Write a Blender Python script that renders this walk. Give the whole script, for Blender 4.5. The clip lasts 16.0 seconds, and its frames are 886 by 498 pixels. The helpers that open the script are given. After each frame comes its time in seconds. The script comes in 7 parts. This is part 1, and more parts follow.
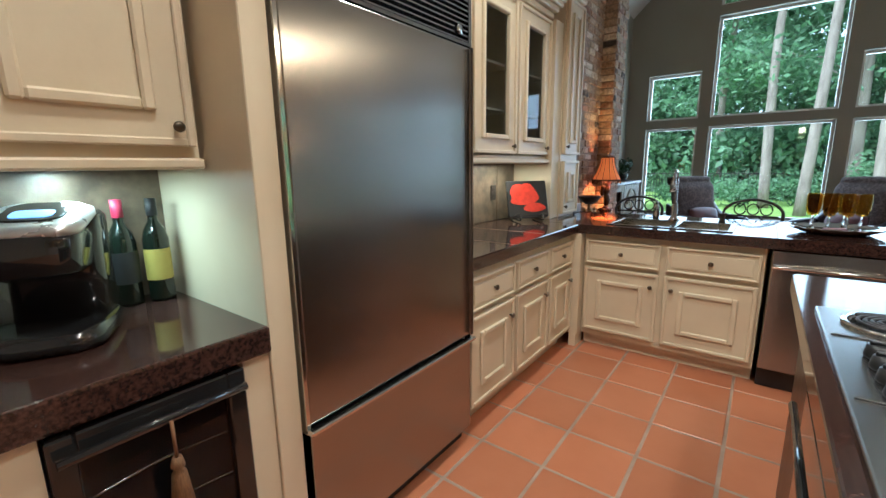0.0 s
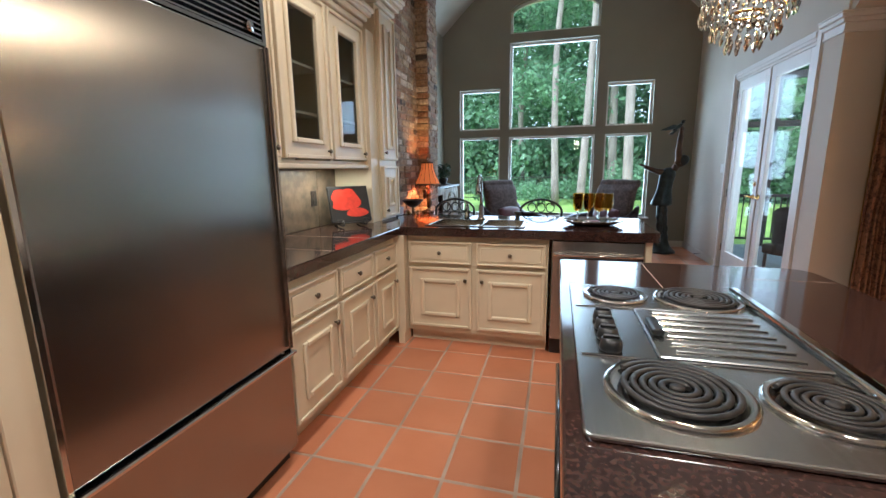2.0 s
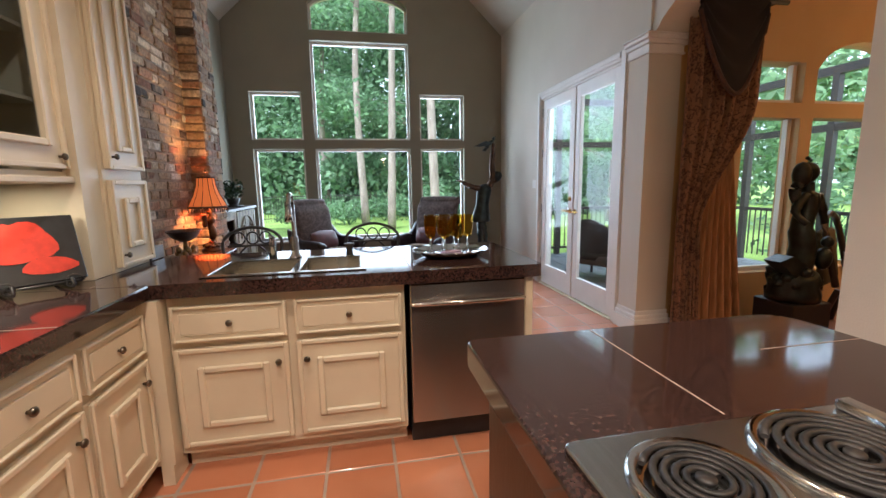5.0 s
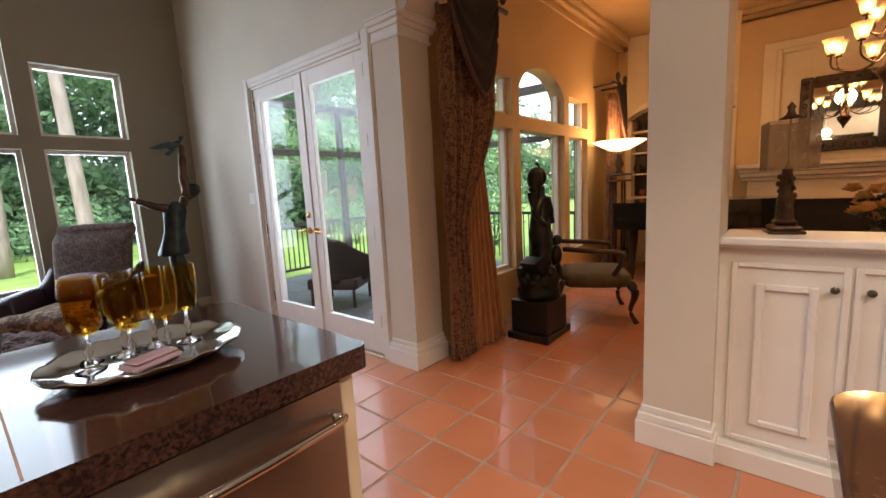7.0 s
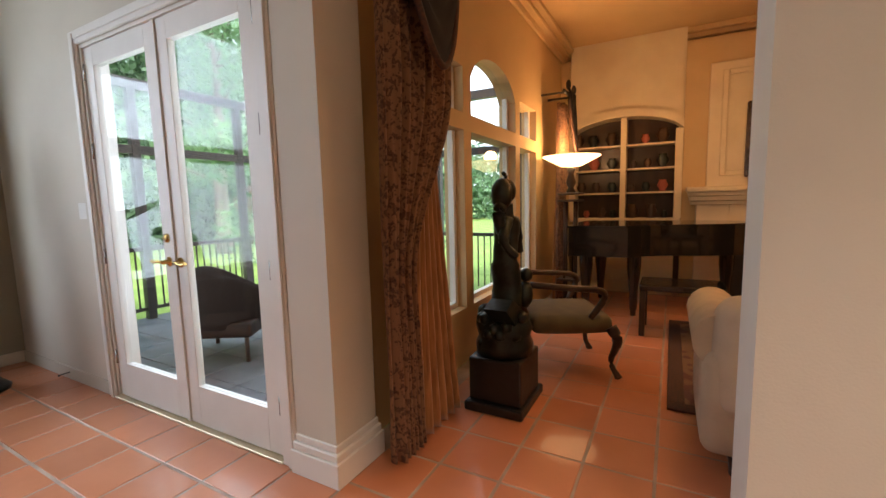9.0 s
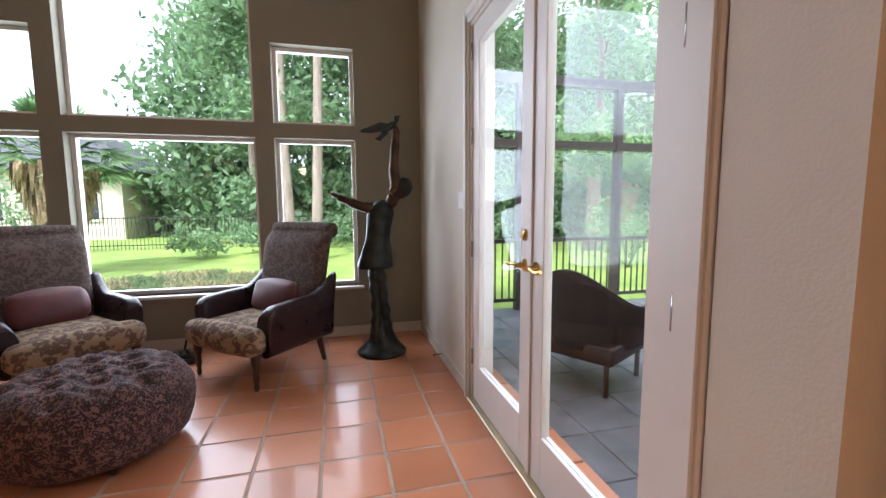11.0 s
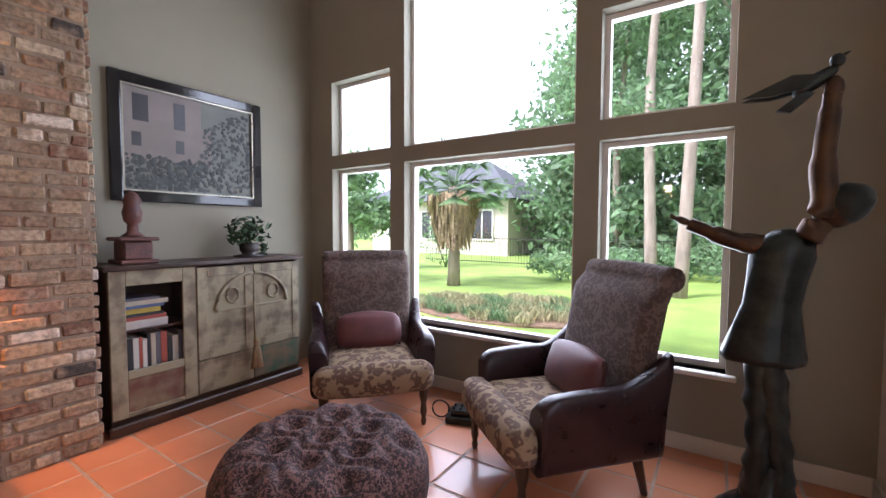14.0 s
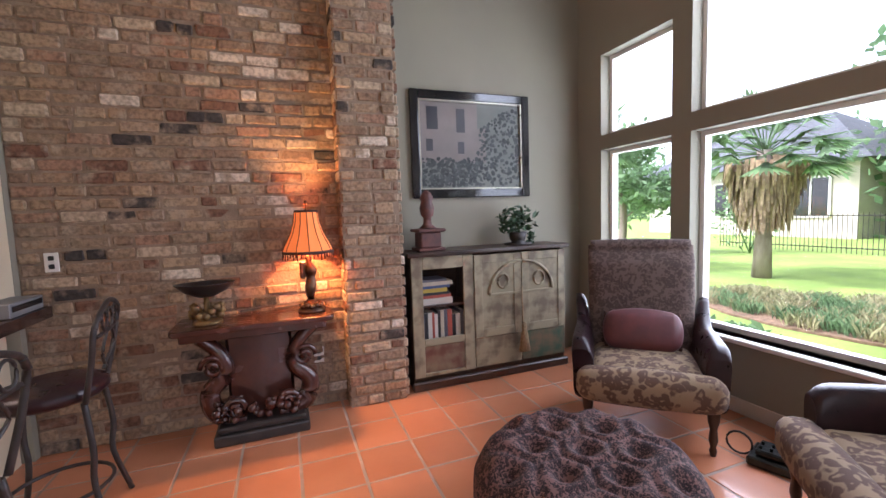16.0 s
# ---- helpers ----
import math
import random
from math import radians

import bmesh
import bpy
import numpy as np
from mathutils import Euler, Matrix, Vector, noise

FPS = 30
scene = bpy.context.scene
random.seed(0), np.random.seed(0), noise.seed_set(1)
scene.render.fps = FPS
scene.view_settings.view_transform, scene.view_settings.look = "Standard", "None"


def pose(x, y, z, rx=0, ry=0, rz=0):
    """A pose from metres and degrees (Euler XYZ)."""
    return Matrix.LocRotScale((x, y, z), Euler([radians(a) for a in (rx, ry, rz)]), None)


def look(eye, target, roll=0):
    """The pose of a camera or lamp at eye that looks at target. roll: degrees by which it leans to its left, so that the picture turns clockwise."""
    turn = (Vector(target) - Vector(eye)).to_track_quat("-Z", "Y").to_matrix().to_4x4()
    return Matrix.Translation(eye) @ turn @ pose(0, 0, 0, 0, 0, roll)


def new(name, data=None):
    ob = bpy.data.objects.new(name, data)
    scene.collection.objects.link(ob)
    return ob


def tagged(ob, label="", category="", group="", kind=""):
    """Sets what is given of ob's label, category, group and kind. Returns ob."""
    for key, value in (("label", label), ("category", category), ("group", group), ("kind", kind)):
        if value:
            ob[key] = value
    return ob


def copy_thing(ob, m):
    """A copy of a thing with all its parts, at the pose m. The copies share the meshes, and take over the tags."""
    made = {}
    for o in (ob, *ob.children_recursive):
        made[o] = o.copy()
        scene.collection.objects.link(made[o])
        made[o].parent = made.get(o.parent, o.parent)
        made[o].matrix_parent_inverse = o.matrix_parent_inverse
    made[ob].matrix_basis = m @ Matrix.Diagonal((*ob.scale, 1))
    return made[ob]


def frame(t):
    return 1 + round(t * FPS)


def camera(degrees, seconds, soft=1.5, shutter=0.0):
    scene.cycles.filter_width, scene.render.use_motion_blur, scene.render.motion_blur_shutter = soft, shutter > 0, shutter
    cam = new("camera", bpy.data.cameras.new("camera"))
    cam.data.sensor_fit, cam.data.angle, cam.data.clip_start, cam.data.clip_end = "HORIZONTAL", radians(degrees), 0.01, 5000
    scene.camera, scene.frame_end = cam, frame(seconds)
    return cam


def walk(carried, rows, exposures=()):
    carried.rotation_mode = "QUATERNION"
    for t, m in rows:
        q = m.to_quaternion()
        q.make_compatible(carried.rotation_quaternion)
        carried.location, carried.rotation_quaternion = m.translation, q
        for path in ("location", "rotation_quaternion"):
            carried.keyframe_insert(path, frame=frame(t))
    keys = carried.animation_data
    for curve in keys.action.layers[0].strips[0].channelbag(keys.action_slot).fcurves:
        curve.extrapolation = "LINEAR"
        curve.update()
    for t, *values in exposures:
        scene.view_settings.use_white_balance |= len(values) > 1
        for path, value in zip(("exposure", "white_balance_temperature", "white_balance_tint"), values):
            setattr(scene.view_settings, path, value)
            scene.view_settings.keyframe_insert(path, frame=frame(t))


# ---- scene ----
cam = camera(93.2, 16.0)
PATH = [
    (0, (0.011, -0.095, 1.336), (-1.18, 1.466, 0.952), -0.8),
    (0.5, (0.022, -0.092, 1.34), (-1.02, 1.571, 0.951), -0.7),
    (1, (0.049, -0.092, 1.343), (-0.833, 1.661, 0.955), -0.7),
    (1.5, (0.086, -0.095, 1.345), (-0.624, 1.735, 0.963), -0.7),
    (2, (0.109, -0.061, 1.34), (-0.408, 1.834, 0.967), -0.7),
    (2.5, (0.106, 0.033, 1.332), (-0.201, 1.976, 0.973), -0.5),
    (3, (0.088, 0.165, 1.327), (0.003, 2.134, 0.988), -0.3),
    (3.5, (0.05, 0.272, 1.322), (0.187, 2.242, 1.007), -0.2),
    (6, (-0.177, 1.499, 1.321), (0.591, 3.323, 1.036), -2.7),
    (6.5, (-0.04, 1.763, 1.321), (1.137, 3.356, 1.046), -3.3),
    (7, (0.077, 2.018, 1.319), (1.594, 3.29, 1.031), -3.0),
    (7.5, (0.193, 2.251, 1.323), (1.925, 3.213, 1.049), -3.2),
    (8, (0.38, 2.401, 1.319), (2.215, 3.164, 1.098), -3.2),
    (8.5, (0.603, 2.508, 1.305), (2.442, 3.268, 1.105), -2.6),
    (9, (0.828, 2.749, 1.312), (2.571, 3.704, 1.089), -1.4),
    (9.5, (1.038, 2.969, 1.304), (2.495, 4.311, 1.03), -0.6),
    (10, (1.162, 3.187, 1.228), (2.222, 4.862, 0.962), -0.7),
    (12.5, (1.564, 4.198, 1.384), (1.272, 6.167, 1.191), 1.4),
    (13, (1.545, 4.4, 1.392), (0.876, 6.275, 1.202), 1.9),
    (13.5, (1.523, 4.596, 1.316), (0.679, 6.404, 1.189), 1.6),
    (14, (1.518, 4.894, 1.326), (0.418, 6.561, 1.228), 0.2),
    (14.5, (1.502, 5.077, 1.355), (0.14, 6.537, 1.24), -0.2),
    (15, (1.489, 5.115, 1.416), (-0.061, 6.37, 1.267), 0.0),
    (15.5, (1.445, 5.054, 1.409), (-0.271, 6.068, 1.241), -0.7),
    (16, (1.424, 5.017, 1.38), (-0.441, 5.721, 1.21), -2.0),
]
walk(cam, [(t, look(eye, target, roll)) for t, eye, target, roll in PATH],
     [(0, 0.6, 4800, 4), (3.5, 0.75, 5100, 13), (6, 0.75, 5600, 16), (7.5, 0.75, 5900, 19), (9, 0.8, 5900, 17), (10, 0.95, 5800, 19), (12.5, 0.65, 6000, 27), (13.3, 0.85, 5900, 29), (14, 0.95, 5800, 30), (15, 0.8, 5700, 32), (16, 1.05, 5800, 30)])

# ---- world, sun, exposure ----
world = bpy.data.worlds.new("sky")
scene.world = world
world.use_nodes = True
wn, wl = world.node_tree.nodes, world.node_tree.links
sky = wn.new("ShaderNodeTexSky")
sky.sky_type = "NISHITA"
sky.sun_disc = False
sky.sun_elevation, sky.sun_rotation = radians(52), radians(212)
sky.dust_density, sky.air_density = 5.0, 1.0
wn["Background"].inputs["Strength"].default_value = 0.15
overcast = wn.new("ShaderNodeMixRGB")
overcast.inputs[0].default_value = 0.7
overcast.inputs[2].default_value = (13.5, 14.4, 14.8, 1)
wl.new(sky.outputs[0], overcast.inputs[1])
wl.new(overcast.outputs[0], wn["Background"].inputs["Color"])


def lamp(kind, name, m, power, colour=(1, 1, 1), size=0.1, size_y=None, spot=None):
    d = bpy.data.lights.new(name, kind)
    d.energy, d.color = power, colour
    if kind == "SUN":
        d.angle = radians(size)
    elif kind == "AREA":
        d.shape, d.size, d.size_y = "RECTANGLE", size, size_y or size
    else:
        d.shadow_soft_size = size
        if spot:
            d.spot_size, d.spot_blend = radians(spot), 0.6
    ob = new(name, d)
    ob.matrix_world = m
    return ob


WARM = (1.0, 0.68, 0.36)
AMBER = (1.0, 0.52, 0.18)
lamp("SUN", "sun", look((-8, -13, 20), (0, 0, 0)), 4.2, (1, 0.97, 0.92), 12)
# the sky's light in the window and door openings
lamp("AREA", "daylight_gable", look((-0.05, 8.05, 2.0), (-0.05, 0, 1.2)), 95, (0.88, 0.95, 1.0), 3.2, 3.0)
lamp("AREA", "daylight_doors", look((2.5, 5.3, 1.35), (0, 5.3, 1.0)), 9, (0.88, 0.95, 1.0), 1.6, 2.1)
# kitchen downlights
for kx, ky in ((-0.45, 0.4), (-0.45, 1.9), (0.9, 0.2)):
    lamp("SPOT", "kitchen_downlight", pose(kx, ky, 3.3), 85, (1.0, 0.80, 0.56), 0.06, spot=120)
lamp("AREA", "nook_strip", pose(-1.45, 0.2, 1.335), 3.0, (0.85, 1.0, 0.8), 0.3, 0.03)
# warm fill added under the wall cabinets, not a known lamp
lamp("AREA", "counter_fill", pose(-1.5, 2.6, 1.345), 3.0, (1.0, 0.85, 0.55), 0.03, 0.5)
lamp("POINT", "crystal_light", pose(0.64, 1.5, 2.12), 14, WARM, 0.08)
lamp("POINT", "chandelier_light", pose(5.0, 1.48, 2.36), 26, AMBER, 0.12)
lamp("POINT", "torchiere_light", pose(5.9, 3.8, 1.86), 16, AMBER, 0.08)
for kx, ky in ((3.6, 2.4), (5.6, 2.6), (3.6, 0.6), (5.6, 0.4)):
    lamp("SPOT", "living_downlight", pose(kx, ky, 3.36), 22, AMBER, 0.05, spot=130)
lamp("POINT", "console_lamp_light", pose(-1.5, 5.17, 1.32), 28, (1.0, 0.5, 0.14), 0.03)


# ---- materials ----
def M(name, c1, c2=None, scale=6.0, rough=0.5, metal=0.0, bump=0.08, fine=80.0, coat=0.0, stretch=(1, 1, 1), vary=0.0, lo=0.35, hi=0.65, world_space=False, rough_var=0.1, sheen=0.0):
    """Two colours by a broad noise, a fine relief, and wear in the gloss."""
    m = bpy.data.materials.new(name)
    m.use_nodes = True
    n, l = m.node_tree.nodes, m.node_tree.links
    b = n["Principled BSDF"]
    tc = n.new("ShaderNodeTexCoord")
    mp = n.new("ShaderNodeMapping")
    mp.inputs["Scale"].default_value = stretch
    if world_space:
        g = n.new("ShaderNodeNewGeometry")
        l.new(g.outputs["Position"], mp.inputs[0])
    else:
        l.new(tc.outputs["Object"], mp.inputs[0])
    n1, n2 = n.new("ShaderNodeTexNoise"), n.new("ShaderNodeTexNoise")
    n1.inputs["Scale"].default_value, n1.inputs["Detail"].default_value = scale, 5
    n2.inputs["Scale"].default_value, n2.inputs["Detail"].default_value = fine, 3
    l.new(mp.outputs[0], n1.inputs["Vector"]), l.new(mp.outputs[0], n2.inputs["Vector"])
    r = n.new("ShaderNodeValToRGB")
    c2 = c2 or tuple(v * 0.85 for v in c1)
    r.color_ramp.elements[0].position, r.color_ramp.elements[1].position = lo, hi
    r.color_ramp.elements[0].color, r.color_ramp.elements[1].color = (*c2, 1), (*c1, 1)
    l.new(n1.outputs["Fac"], r.inputs[0])
    out = r.outputs[0]
    if vary:
        oi, g2 = n.new("ShaderNodeObjectInfo"), n.new("ShaderNodeNewGeometry")
        ad, fr = n.new("ShaderNodeMath"), n.new("ShaderNodeMath")
        fr.operation = "FRACT"
        l.new(oi.outputs["Random"], ad.inputs[0]), l.new(g2.outputs["Random Per Island"], ad.inputs[1]), l.new(ad.outputs[0], fr.inputs[0])
        mr = n.new("ShaderNodeMapRange")
        mr.inputs["To Min"].default_value, mr.inputs["To Max"].default_value = 1 - vary, 1 + vary
        l.new(fr.outputs[0], mr.inputs[0])
        hs = n.new("ShaderNodeHueSaturation")
        l.new(mr.outputs[0], hs.inputs["Value"]), l.new(out, hs.inputs["Color"])
        out = hs.outputs[0]
    l.new(out, b.inputs["Base Color"])
    rr = n.new("ShaderNodeMapRange")
    rr.inputs["To Min"].default_value, rr.inputs["To Max"].default_value = max(rough - rough_var, 0.02), min(rough + rough_var, 1)
    l.new(n1.outputs["Fac"], rr.inputs[0]), l.new(rr.outputs[0], b.inputs["Roughness"])
    b.inputs["Metallic"].default_value = metal
    b.inputs["Coat Weight"].default_value = coat
    b.inputs["Coat Roughness"].default_value = 0.06
    b.inputs["Sheen Weight"].default_value = sheen
    if bump:
        bp = n.new("ShaderNodeBump")
        bp.inputs["Strength"].default_value, bp.inputs["Distance"].default_value = bump, 0.01
        l.new(n2.outputs["Fac"], bp.inputs["Height"]), l.new(bp.outputs[0], b.inputs["Normal"])
    return m


def glow(name, colour, strength, base=(0.9, 0.8, 0.6)):
    m = M(name, base, bump=0)
    b = m.node_tree.nodes["Principled BSDF"]
    b.inputs["Emission Color"].default_value, b.inputs["Emission Strength"].default_value = (*colour, 1), strength
    return m


def glass(name, tint=(1, 1, 1), rough=0.0, thin=True):
    m = bpy.data.materials.new(name)
    m.use_nodes = True
    n, l = m.node_tree.nodes, m.node_tree.links
    n.remove(n["Principled BSDF"])
    if thin:
        a, g, mx, f = n.new("ShaderNodeBsdfTransparent"), n.new("ShaderNodeBsdfGlossy"), n.new("ShaderNodeMixShader"), n.new("ShaderNodeLayerWeight")
        a.inputs[0].default_value = (*tint, 1)
        g.inputs["Roughness"].default_value = 0.02
        f.inputs[0].default_value = 0.5
        pw, ml = n.new("ShaderNodeMath"), n.new("ShaderNodeMath")
        pw.operation, pw.inputs[1].default_value = "POWER", 4.0
        ml.operation, ml.inputs[1].default_value, ml.inputs[2].default_value = "MULTIPLY_ADD", 0.4, 0.02
        l.new(f.outputs["Facing"], pw.inputs[0]), l.new(pw.outputs[0], ml.inputs[0])
        l.new(ml.outputs[0], mx.inputs[0]), l.new(a.outputs[0], mx.inputs[1]), l.new(g.outputs[0], mx.inputs[2])
        l.new(mx.outputs[0], n["Material Output"].inputs[0])
    else:
        g = n.new("ShaderNodeBsdfGlass")
        g.inputs["Color"].default_value, g.inputs["Roughness"].default_value = (*tint, 1), rough
        l.new(g.outputs[0], n["Material Output"].inputs[0])
    return m


def blotch(name, c1, c2, scale, thick=0.12, rough=0.9, c3=None, metric="F1", sheen=0.05):
    """A woven figure: cell rings of one colour on another."""
    m = M(name, c1, rough=rough, bump=0.15, fine=300, sheen=sheen)
    n, l = m.node_tree.nodes, m.node_tree.links
    b = n["Principled BSDF"]
    tc, v, r, ns = n.new("ShaderNodeTexCoord"), n.new("ShaderNodeTexVoronoi"), n.new("ShaderNodeValToRGB"), n.new("ShaderNodeTexNoise")
    ns.inputs["Scale"].default_value = scale * 0.8
    mx = n.new("ShaderNodeMixRGB")
    mx.inputs[0].default_value = 0.12
    l.new(tc.outputs["Object"], ns.inputs["Vector"]), l.new(tc.outputs["Object"], mx.inputs[1]), l.new(ns.outputs["Color"], mx.inputs[2])
    v.feature = metric
    v.inputs["Scale"].default_value = scale
    l.new(mx.outputs[0], v.inputs["Vector"])
    l.new(v.outputs["Distance"], r.inputs[0])
    e = r.color_ramp.elements
    e[0].position, e[0].color = thick, (*(c3 or c1), 1)
    e[1].position, e[1].color = thick * 1.7, (*c2, 1)
    k = e.new(thick * 3.4)
    k.color = (*c2, 1)
    k = e.new(thick * 4.2)
    k.color = (*c1, 1)
    l.new(r.outputs[0], b.inputs["Base Color"])
    return m


CREAM = M("cream_paint", (0.72, 0.62, 0.44), (0.66, 0.55, 0.38), 3, 0.42, bump=0.03, fine=40)
WHITE = M("white_trim", (0.78, 0.75, 0.70), (0.72, 0.69, 0.64), 3, 0.4, bump=0.03, fine=40)
SAGE = M("sage_wall_paint", (0.29, 0.27, 0.205), (0.27, 0.25, 0.19), 2, 0.75, bump=0.12, fine=120, world_space=True)
PALE = M("pale_wall_paint", (0.63, 0.575, 0.485), (0.595, 0.54, 0.45), 2, 0.7, bump=0.12, fine=120, world_space=True)
GOLD = M("ochre_wall_paint", (0.58, 0.41, 0.21), (0.53, 0.37, 0.18), 2, 0.7, bump=0.1, fine=120, world_space=True)
CEIL = M("ceiling_paint", (0.55, 0.52, 0.45), (0.52, 0.49, 0.42), 2, 0.8, bump=0.1, fine=150, world_space=True)
TILE = M("saltillo_tile", (0.57, 0.225, 0.11), (0.52, 0.195, 0.09), 3, 0.3, bump=0.06, fine=25, vary=0.12, coat=0.35, world_space=True, rough_var=0.04)
GROUT = M("pale_grout", (0.47, 0.36, 0.28), (0.34, 0.25, 0.19), 5, 0.85, bump=0.2, fine=90)
GRANITE = M("brown_granite", (0.07, 0.034, 0.026), (0.022, 0.012, 0.010), 110, 0.08, bump=0.0, coat=0.2, rough_var=0.03, lo=0.4, hi=0.68)
STONE_SPLASH = M("brown_stone_splash", (0.20, 0.15, 0.10), (0.09, 0.07, 0.05), 12, 0.35, bump=0.1, fine=40)
STEEL = M("brushed_steel", (0.46, 0.45, 0.44), (0.42, 0.41, 0.40), 3, 0.15, metal=1, bump=0.05, fine=30, stretch=(45, 45, 0.6), rough_var=0.04)


def brushed(name, along, rough=0.25, aniso=0.85):
    """Steel whose brush marks spread reflections along one direction."""
    m = M(name, (0.40, 0.385, 0.365), (0.36, 0.345, 0.325), 2, rough, metal=1, bump=0, rough_var=0.04, world_space=True)
    n, l = m.node_tree.nodes, m.node_tree.links
    v = n.new("ShaderNodeCombineXYZ")
    for k in range(3):
        v.inputs[k].default_value = along[k]
    b = n["Principled BSDF"]
    l.new(v.outputs[0], b.inputs["Tangent"])
    b.inputs["Anisotropic"].default_value = aniso
    return m


FRIDGE = brushed("fridge_steel", (0, 1, 0))
WASHER = brushed("dishwasher_steel", (0, 0, 1))
CHROME = M("bright_chrome", (0.75, 0.74, 0.72), rough=0.1, metal=1, bump=0, rough_var=0.04)
SILLBRASS = M("pale_brass", (0.62, 0.52, 0.34), rough=0.4, metal=0.8, bump=0)
BRASS = M("polished_brass", (0.80, 0.55, 0.20), rough=0.15, metal=1, bump=0, rough_var=0.05)
IRON = M("black_iron", (0.02, 0.018, 0.016), (0.04, 0.03, 0.025), 20, 0.45, bump=0.1)
BLACK = M("black_gloss", (0.012, 0.012, 0.013), (0.018, 0.018, 0.018), 8, 0.12, bump=0, coat=0.5)
BLACKM = M("black_plastic", (0.018, 0.018, 0.02), (0.012, 0.012, 0.012), 20, 0.4, bump=0.04)
BRONZE = M("patinated_bronze", (0.045, 0.055, 0.05), (0.02, 0.022, 0.02), 9, 0.32, metal=0.7, bump=0.25, fine=25)
BRONZE_SKIN = M("brown_bronze", (0.10, 0.055, 0.03), (0.05, 0.03, 0.02), 12, 0.35, metal=0.7, bump=0.15, fine=40)
MAHOG = M("dark_mahogany", (0.075, 0.022, 0.014), (0.035, 0.012, 0.008), 5, 0.25, bump=0.05, fine=50, stretch=(1, 6, 1), coat=0.3)
WOODD = M("dark_brown_wood", (0.06, 0.03, 0.018), (0.03, 0.016, 0.01), 6, 0.35, bump=0.06, stretch=(1, 1, 0.2))
LEATHER = M("oxblood_leather", (0.028, 0.010, 0.013), (0.014, 0.006, 0.008), 14, 0.3, bump=0.12, fine=140)
DAMASK = blotch("brown_damask", (0.135, 0.093, 0.074), (0.07, 0.044, 0.037), 30, 0.14, c3=(0.11, 0.073, 0.058))
SEATCLOTH = blotch("gold_brown_figured_cloth", (0.30, 0.21, 0.125), (0.12, 0.068, 0.045), 17, 0.14)
LEOPARD = blotch("leopard_velvet", (0.155, 0.076, 0.063), (0.014, 0.005, 0.006), 46, 0.15, c3=(0.10, 0.045, 0.04), sheen=0.02)
ROSE = M("dusty_rose_silk", (0.14, 0.034, 0.034), (0.095, 0.024, 0.026), 10, 0.5, bump=0.1, fine=200, sheen=0.15)
FRINGE = M("dark_fringe", (0.09, 0.035, 0.02), (0.04, 0.02, 0.015), 60, 0.8, bump=0.3)
PANE = glass("window_pane", (0.97, 0.99, 0.98))
DARKPANE = glass("cabinet_pane", (0.7, 0.74, 0.77))
AMBERGLASS = glass("amber_glass", (1.0, 0.86, 0.46))
CLEARG = glass("clear_glass", (1, 1, 1), thin=False)
CRYSTAL = glass("crystal_drop", (1, 0.96, 0.9), thin=False)
MIRROR = M("mirror_silver", (0.85, 0.85, 0.85), rough=0.02, metal=1, bump=0, rough_var=0.0)
